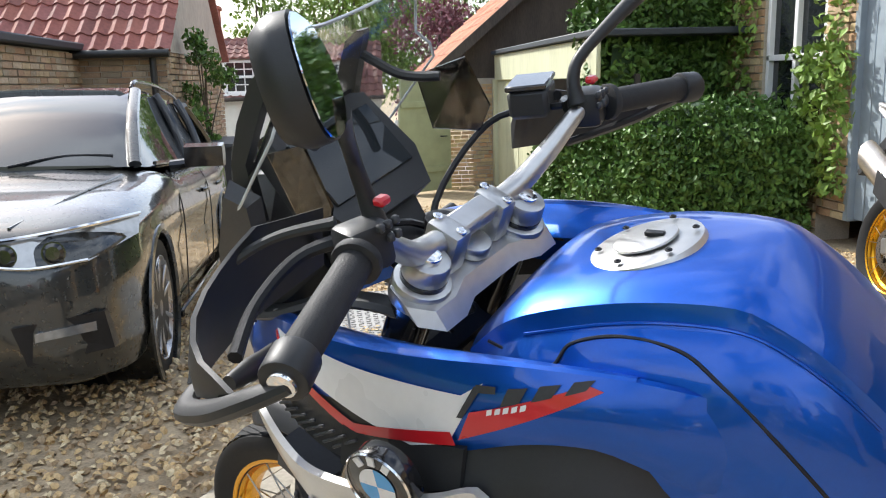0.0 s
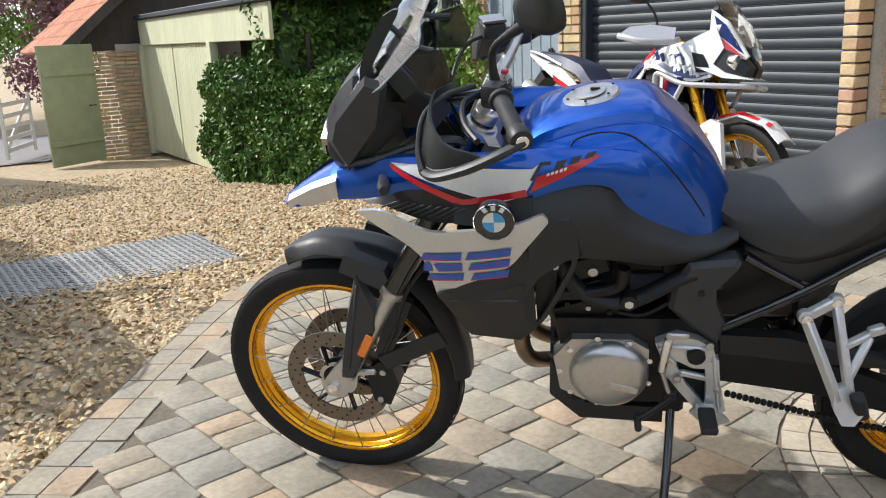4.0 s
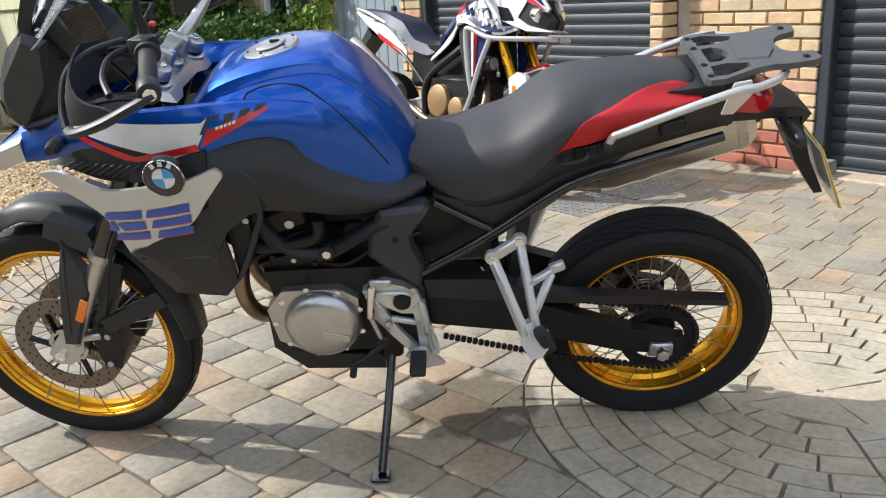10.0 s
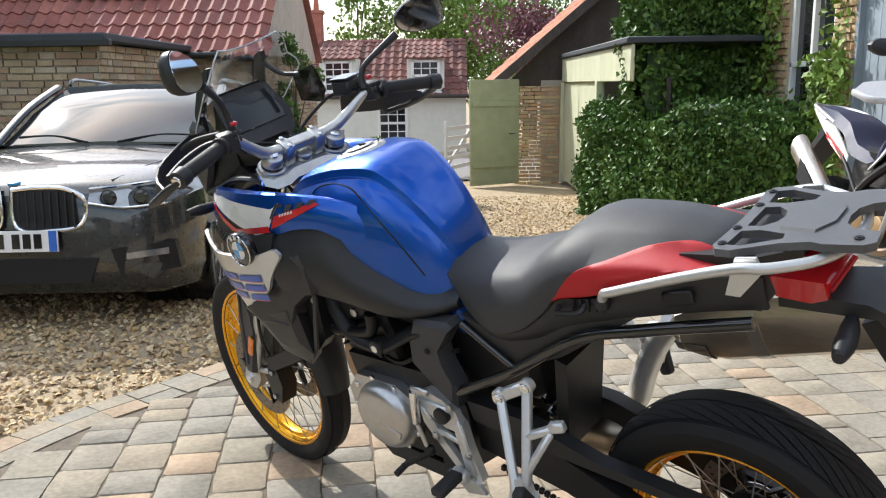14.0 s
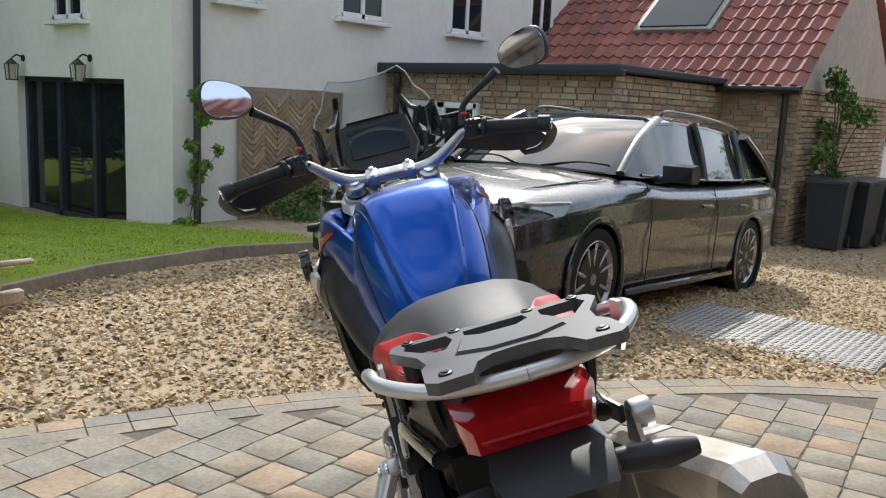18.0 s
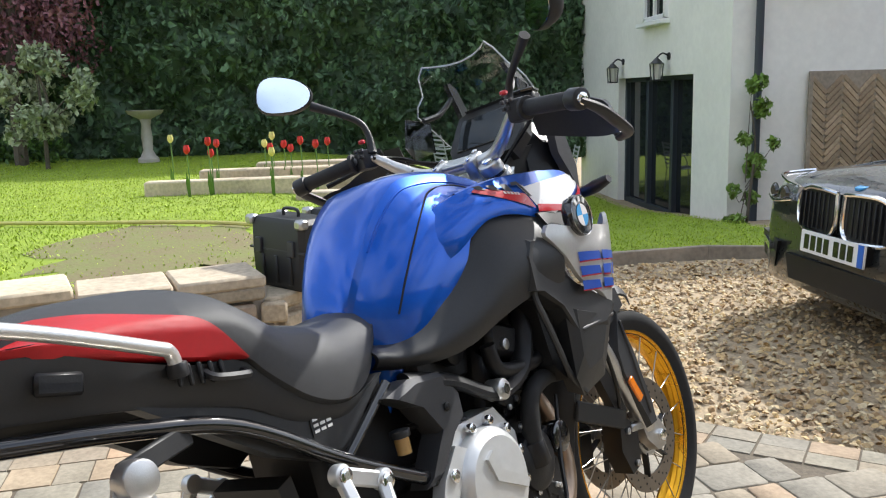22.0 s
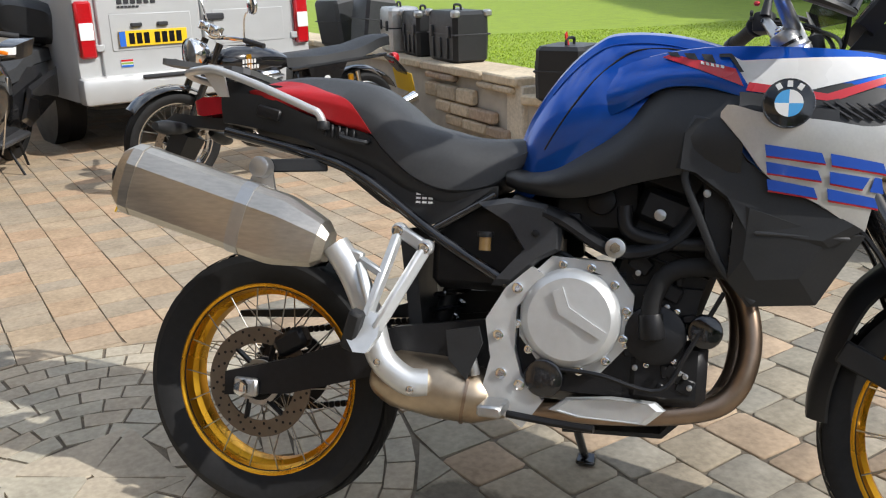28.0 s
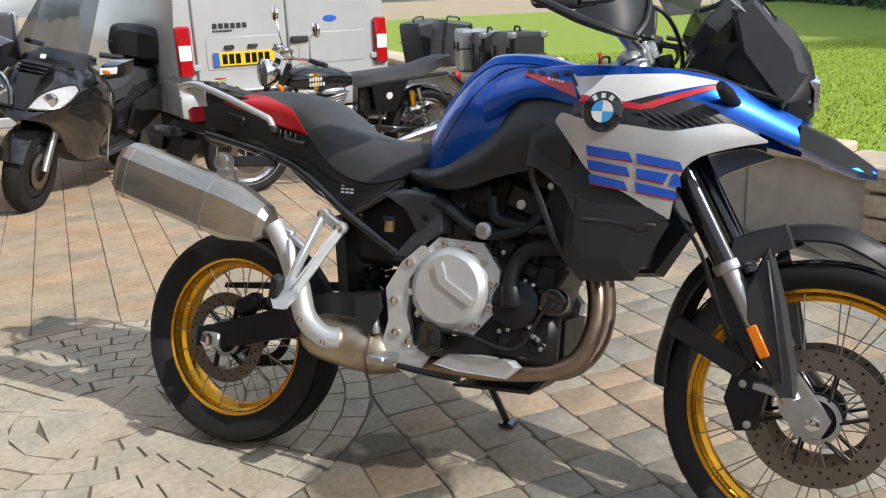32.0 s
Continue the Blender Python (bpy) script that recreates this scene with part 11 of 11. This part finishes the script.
part("bridge", Box((0.03, 0, 0.035), (0.04, 0.05, 0.02), 0.005), M_blackpl, bn)
pb = thing("booklet", "white and red paper booklet lying on the wall", "booklet", pose(-2.56, -1.86, 0.54, 0, 0, 70))
part("page", Box((0, 0, 0.006), (0.3, 0.2, 0.01), 0.002), M_plate_w, pb)
part("page", Box((0.02, -0.08, 0.014), (0.26, 0.05, 0.004), 0.001), M_red, pb, "red cover edge")
pannier("pannier", "black hard pannier with silver corners on the wall", pose(-3.38, 0.02, 0.33, 0, 0, 42), (0.44, 0.22, 0.36), M_blackpl, True, True)
pannier("pannier", "black hard pannier with silver corners on the wall", pose(-3.66, 0.3, 0.33, 0, 0, 46), (0.44, 0.22, 0.35), M_blackpl, True, True)

# ---- covers, bins and garden things ----
def steel_cover(c, sx, sy, rot, label):
    d = thing("access_cover", label, "manhole cover", pose(*c, 0, 0, rot))
    part("plate", Box((0, 0, 0), (sx, sy, 0.02), 0.003), M_metal_cover, d)
    part("joint", Box((0, 0, 0.0105), (0.012, sy, 0.003)), M_engine, d)
    bm = bmesh.new()
    nx, ny = int(sx / 0.045), int(sy / 0.045)
    for i in range(nx):
        for j in range(ny):
            box(bm, ((i + 0.5) * sx / nx - sx / 2, (j + 0.5) * sy / ny - sy / 2, 0.012), (0.028, 0.012, 0.005), 0, Matrix.Rotation(radians(45 if (i + j) % 2 else -45), 4, "Z"))
    part("tread_studs", bm, M_metal_cover, d)


steel_cover((-1.17, 4.46, -0.07), 1.36, 1.0, 2, "chequered steel cover sunk in the gravel")
steel_cover((1.95, 1.76, 0.004), 0.95, 0.36, 0, "pierced steel drain cover in the paving")


def wheelie_bin(x, y, rot):
    b = thing("wheelie_bin", "dark grey wheelie bin beside the gable wall", "bin", pose(x, y, ground_z(x, y), 0, 0, rot), "wheelie bins")
    part("body", Loft([[(-k * 0.27, -k * 0.3, z), (k * 0.27, -k * 0.3, z), (k * 0.27, k * 0.34, z), (-k * 0.27, k * 0.34, z)] for z, k in ((0.03, 0.8), (0.9, 1.0), (0.93, 1.04), (0.97, 1.04))]), M_binplastic, b)
    part("lid", Loft([[(-0.3, -0.36, z), (0.3, -0.36, z), (0.3, 0.37, z + 0.03), (-0.3, 0.37, z + 0.03)] for z in (0.97, 1.02)]), M_binplastic, b)
    part("handle", Tube([(-0.25, 0.38, 0.96), (-0.2, 0.44, 0.97), (0.2, 0.44, 0.97), (0.25, 0.38, 0.96)], 0.015, seg=8), M_binplastic, b)
    for s in (-1, 1):
        part("wheel", Cyl((s * 0.22, 0.3, 0.1), (s * 0.28, 0.3, 0.1), 0.1, seg=18), M_rubber, b)


M_binplastic = mat("dark_bin_plastic", (0.03, 0.034, 0.042), 0.5, var=0.12, scale=40, bump=0.05)
wheelie_bin(-3.05, 12.1, 5)
wheelie_bin(-2.9, 12.95, -6)
wheelie_bin(-2.85, 13.8, 4)

M_wire_white = mat("white_wire", (0.5, 0.52, 0.53), 0.4, 0.4, var=0.1, scale=30)
zt_ = lawn_z(-12.9, 2.8)
tbl = thing("garden_table", "oval grey metal garden table on the grass", "table", pose(-12.9, 2.8, zt_))
part("top", Loft([[(0.75 * math.cos(a), 0.5 * math.sin(a), z) for a in np.linspace(0, 6.28, 29)[:-1]] for z in (0.7, 0.72)]), M_wire_white, tbl)
for a in range(4):
    part("leg", Tube([(0.3 * math.cos(a * 1.57 + 0.78), 0.25 * math.sin(a * 1.57 + 0.78), 0.7), (0.45 * math.cos(a * 1.57 + 0.78), 0.35 * math.sin(a * 1.57 + 0.78), 0.0)], 0.015, seg=8, soft=False), M_wire_white, tbl)


def garden_chair(x, y, rot):
    c = thing("garden_chair", "pale grey slatted metal garden chair", "chair", pose(x, y, lawn_z(x, y), 0, 0, rot), "garden chairs")
    for s in (-1, 1):
        part("side_frame", Tube([(s * 0.22, 0.22, 0.0), (s * 0.22, 0.2, 0.44), (s * 0.22, -0.2, 0.42), (s * 0.22, -0.24, 0.0)], 0.011, seg=7, soft=False), M_wire_white, c)
        part("back_post", Tube([(s * 0.22, -0.2, 0.42), (s * 0.21, -0.3, 0.88)], 0.011, seg=7, soft=False), M_wire_white, c)
        part("arm", Tube([(s * 0.23, -0.25, 0.65), (s * 0.25, 0.1, 0.64), (s * 0.23, 0.2, 0.44)], 0.01, seg=7), M_wire_white, c)
    for k in range(6):
        part("slat", Box((0, -0.215 - 0.014 * k, 0.5 + 0.07 * k), (0.43, 0.012, 0.03), 0.003), M_wire_white, c)
        part("slat", Box((0, -0.17 + 0.07 * k, 0.43), (0.43, 0.045, 0.012), 0.003), M_wire_white, c)


garden_chair(-12.4, 1.9, 20)
garden_chair(-13.7, 2.5, -80)
garden_chair(-13.1, 3.8, 175)
garden_chair(-12.0, 3.3, 80)

bb = thing("bird_bath", "grey stone bird bath on a turned pedestal", "bird bath", pose(-13.3, -3.0, lawn_z(-13.3, -3.0)))
part("pedestal", Lathe([(0.17, 0.0), (0.17, 0.06), (0.12, 0.1), (0.075, 0.2), (0.09, 0.4), (0.07, 0.6), (0.1, 0.72)], 20, Matrix.Rotation(radians(90), 4, "X")), M_wallrender, bb)
part("bowl", Lathe([(0.1, 0.7), (0.26, 0.78), (0.3, 0.84), (0.27, 0.84), (0.1, 0.79)], 24, Matrix.Rotation(radians(90), 4, "X")), M_wallrender, bb)

# stepped stone bed with tulips
bed = thing("stepped_stone_bed", "stepped low stone planting bed on the lawn", "planter")
zb = 0.28
for i, (x, y, sx, sy, h) in enumerate(((-8.2, -0.9, 1.9, 0.22, 0.1), (-8.6, -0.55, 1.6, 0.22, 0.18), (-9.2, -0.15, 1.3, 0.22, 0.24), (-7.6, 0.25, 1.0, 0.22, 0.08), (-9.6, 0.5, 1.2, 0.22, 0.14), (-8.3, 0.9, 1.1, 0.22, 0.05))):
    part("edging_stone", Box((x, y, lawn_z(x, y) + h / 2), (sy, sx, h + 0.1), 0.015), M_coping, bed)
M_tulip_red = mat("red_petals", (0.55, 0.02, 0.015), 0.5, var=0.15, scale=60)
M_tulip_yel = mat("cream_petals", (0.7, 0.62, 0.2), 0.5, var=0.15, scale=60)
M_stem = mat("green_stem", (0.1, 0.2, 0.04), 0.6, var=0.2, scale=60)
for i in range(14):
    x, y = -8.4 + RNG.uniform(-0.7, 0.7), -0.9 + RNG.uniform(-0.9, 1.0)
    h = RNG.uniform(0.38, 0.55)
    t = thing("tulip", "red tulip in bloom" if i % 4 else "pale yellow tulip in bloom", "flower", pose(x, y, lawn_z(x, y)), "tulips")
    part("stem", Tube([(0, 0, 0), (0.02, 0.01, h * 0.5), (0, 0, h)], 0.006, seg=5, n=2), M_stem, t)
    part("petals", Lathe([(0.01, h - 0.005), (0.032, h + 0.02), (0.034, h + 0.05), (0.024, h + 0.085)], 8, Matrix.Rotation(radians(90), 4, "X")), M_tulip_red if i % 4 else M_tulip_yel, t)
    part("leaf", Loft([[(0.01, -0.015, 0.0), (0.01, 0.015, 0.0), (0.012, 0.015, 0.0), (0.012, -0.015, 0.0)], [(0.06, -0.02, 0.14), (0.06, 0.02, 0.14), (0.063, 0.02, 0.14), (0.063, -0.02, 0.14)], [(0.1, -0.003, 0.26), (0.1, 0.003, 0.26), (0.102, 0.003, 0.26), (0.102, -0.003, 0.26)]]), M_stem, t)
hose = thing("garden_hose", "pale yellow hose lying across the lawn", "hose")
M_hose = mat("yellow_hose", (0.55, 0.5, 0.16), 0.5, var=0.1, scale=30)
part("pipe", Tube([(x, y, lawn_z(x, y) + 0.03) for x, y in ((-5.0, 1.3), (-5.2, 0.5), (-5.5, -0.6), (-6.0, -2.2), (-6.6, -4.0), (-8.5, -5.2))], 0.016, seg=7), M_hose, hose)

# ---- paving setts ----
pave = thing("pavement", "tumbled brown and grey paving setts of the forecourt", "paving", pose(0, 0, 0.012), "", "structure")
CIRC, CR = Vector((0.487, -0.235)), 0.87
bm = bmesh.new()
ring = [bm.verts.new((p.x, p.y, -0.005)) for p in EDGE]
for p in ((3.15, -13), (-3.0, -13)):
    ring.append(bm.verts.new((*p, -0.005)))
bm.faces.new(ring)
part("bedding", bm, M_joint, pave, "dark sandy joints")


def sett_mesh(l, w, name="sett"):
    bm = bmesh.new()
    h = 0.045
    a, b = l / 2, w / 2
    j = lambda: RNG.uniform(-0.004, 0.004)
    lo = [(-a, -b + 0.012), (-a + 0.01, -b), (0.0, -b), (a - 0.01, -b), (a, -b + 0.012), (a, b - 0.012), (a - 0.01, b), (0.0, b), (-a + 0.01, b), (-a, b - 0.012)]
    lo = [(x + j(), y + j()) for x, y in lo]
    rings = [[(x, y, -h) for x, y in lo], [(x, y, -0.005) for x, y in lo], [(x * 0.985, y * 0.98, -0.0015) for x, y in lo], [(x * 0.96, y * 0.95, 0.0) for x, y in lo]]
    loft(bm, rings)
    return mesh_of(bm, name, M_sett, 60)


SETTS = {l: [sett_mesh(l - 0.006, 0.1685) for _ in range(6)] for l in (0.12, 0.165, 0.21)}
far_v, far_f = [], []
grey_v, grey_f = [], []


def sett_far(x, y, l, w, ang, up=0.0, keep=None, flare=0.0, grey=False):
    """One sett of the joined paving; keep is a ring whose line its corners may not cross."""
    c, s = math.cos(ang), math.sin(ang)
    vv, ff = (grey_v, grey_f) if grey else (far_v, far_f)
    o = len(vv)
    z = RNG.uniform(-0.001, 0.0015) + up
    for k, zz in ((1.0, -0.01), (0.984, z)):
        for a, b in ((-1, -1), (1, -1), (1, 1), (-1, 1)):
            u, v2 = a * l / 2 * k * (1 - flare * b), b * w / 2 * k
            p = Vector((x + u * c - v2 * s, y + u * s + v2 * c))
            if keep and (p - keep[0]).length < keep[1]:
                p = keep[0] + (p - keep[0]).normalized() * keep[1]
            vv.append((p.x, p.y, zz))
    ff.extend([(o + 4, o + 5, o + 6, o + 7)] + [(o + i, o + (i + 1) % 4, o + 4 + (i + 1) % 4, o + 4 + i) for i in range(4)])


# courses run a little aslant to the drive
near, TURN_S = 0, radians(8)
CT, ST = math.cos(TURN_S), math.sin(TURN_S)
u = 4.6
while u > -4.8:
    w = -13.0 + RNG.uniform(0, 0.1)
    while w < 4.0:
        l = float(RNG.choice([0.12, 0.165, 0.21, 0.21, 0.165]))
        q = w + l / 2
        x, yc = u * CT - q * ST, u * ST + q * CT
        w += l
        if not -3.0 < x < 3.02 or yc < -12.5:
            continue
        if yc + 0.1 > min(edge_y(x - 0.09), edge_y(x + 0.09)) - 0.2:
            continue
        if x - 0.08 <= wall_x(min(max(yc, -12), 0.9)) + 0.03:
            continue
        d = (Vector((x, yc)) - CIRC).length
        if d < CR - 0.12:
            continue
        if d < CR + 0.13:
            out = 0
            for a, k in ((-1, -1), (1, -1), (1, 1), (-1, 1)):
                p = Vector((x + k * 0.084 * CT - a * l / 2 * ST, yc + k * 0.084 * ST + a * l / 2 * CT))
                out += (p - CIRC).length > CR + 0.012
            if out < 1:
                continue
            sett_far(x, yc, l - 0.004, 0.171, math.pi / 2 + TURN_S, 0, (CIRC, CR + 0.004) if out < 4 else None, 0.0, yc > -0.4)
        elif -1.9 < x < 0.9 and -1.2 < yc < 2.6 and near < 290:
            placed("sett", SETTS[l][int(RNG.integers(6))], pave, pose(x, yc, RNG.uniform(-0.001, 0.0015), RNG.uniform(-0.5, 0.5), RNG.uniform(-0.5, 0.5), 98 + RNG.uniform(-1.0, 1.0)))
            near += 1
        else:
            sett_far(x + RNG.uniform(-0.0015, 0.0015), yc, l - 0.004, 0.171, math.pi / 2 + TURN_S + RNG.uniform(-0.01, 0.01), 0.0, None, 0.0, yc > -0.6 + RNG.uniform(-0.9, 0.9))
    u -= 0.174
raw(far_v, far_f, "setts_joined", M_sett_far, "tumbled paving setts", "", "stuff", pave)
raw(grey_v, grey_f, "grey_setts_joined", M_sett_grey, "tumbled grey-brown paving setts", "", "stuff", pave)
# the ringed rosette
far_v, far_f = [], []
for k in range(8):
    rr = 0.242 + 0.083 * k
    n = max(11, int(2 * math.pi * rr / 0.125))
    for i in range(n):
        a = 2 * math.pi * (i + 0.5 * (k % 2)) / n + RNG.uniform(-0.004, 0.004)
        sett_far(CIRC.x + rr * math.cos(a), CIRC.y + rr * math.sin(a), 2 * math.pi * rr / n - 0.006, 0.077, a + math.pi / 2, 0.0, None, 0.0385 / rr)
for i in range(4):
    a = math.pi / 2 * i + 0.3
    sett_far(CIRC.x + 0.098 * math.cos(a), CIRC.y + 0.098 * math.sin(a), 0.19, 0.18, a + math.pi / 2, 0.0, None, 0.9)
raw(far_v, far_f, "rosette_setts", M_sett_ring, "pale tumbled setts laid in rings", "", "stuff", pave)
# two border courses along the gravel
far_v, far_f = [], []
for q in (0.06, 0.165):
    d = 0.0
    total = sum((b - a).length for a, b in zip(EDGE, EDGE[1:]))
    cum = np.concatenate([[0], np.cumsum([(b - a).length for a, b in zip(EDGE, EDGE[1:])])])
    while d < total - 0.1:
        l = 0.165
        cx, cy = float(np.interp(d + l / 2, cum, EX)), float(np.interp(d + l / 2, cum, EY))
        nx, ny = float(np.interp(d + l, cum, EX)) - float(np.interp(d, cum, EX)), float(np.interp(d + l, cum, EY)) - float(np.interp(d, cum, EY))
        a = math.atan2(ny, nx)
        sett_far(cx + math.sin(a) * q, cy - math.cos(a) * q, l - 0.005, 0.1, a)
        d += l
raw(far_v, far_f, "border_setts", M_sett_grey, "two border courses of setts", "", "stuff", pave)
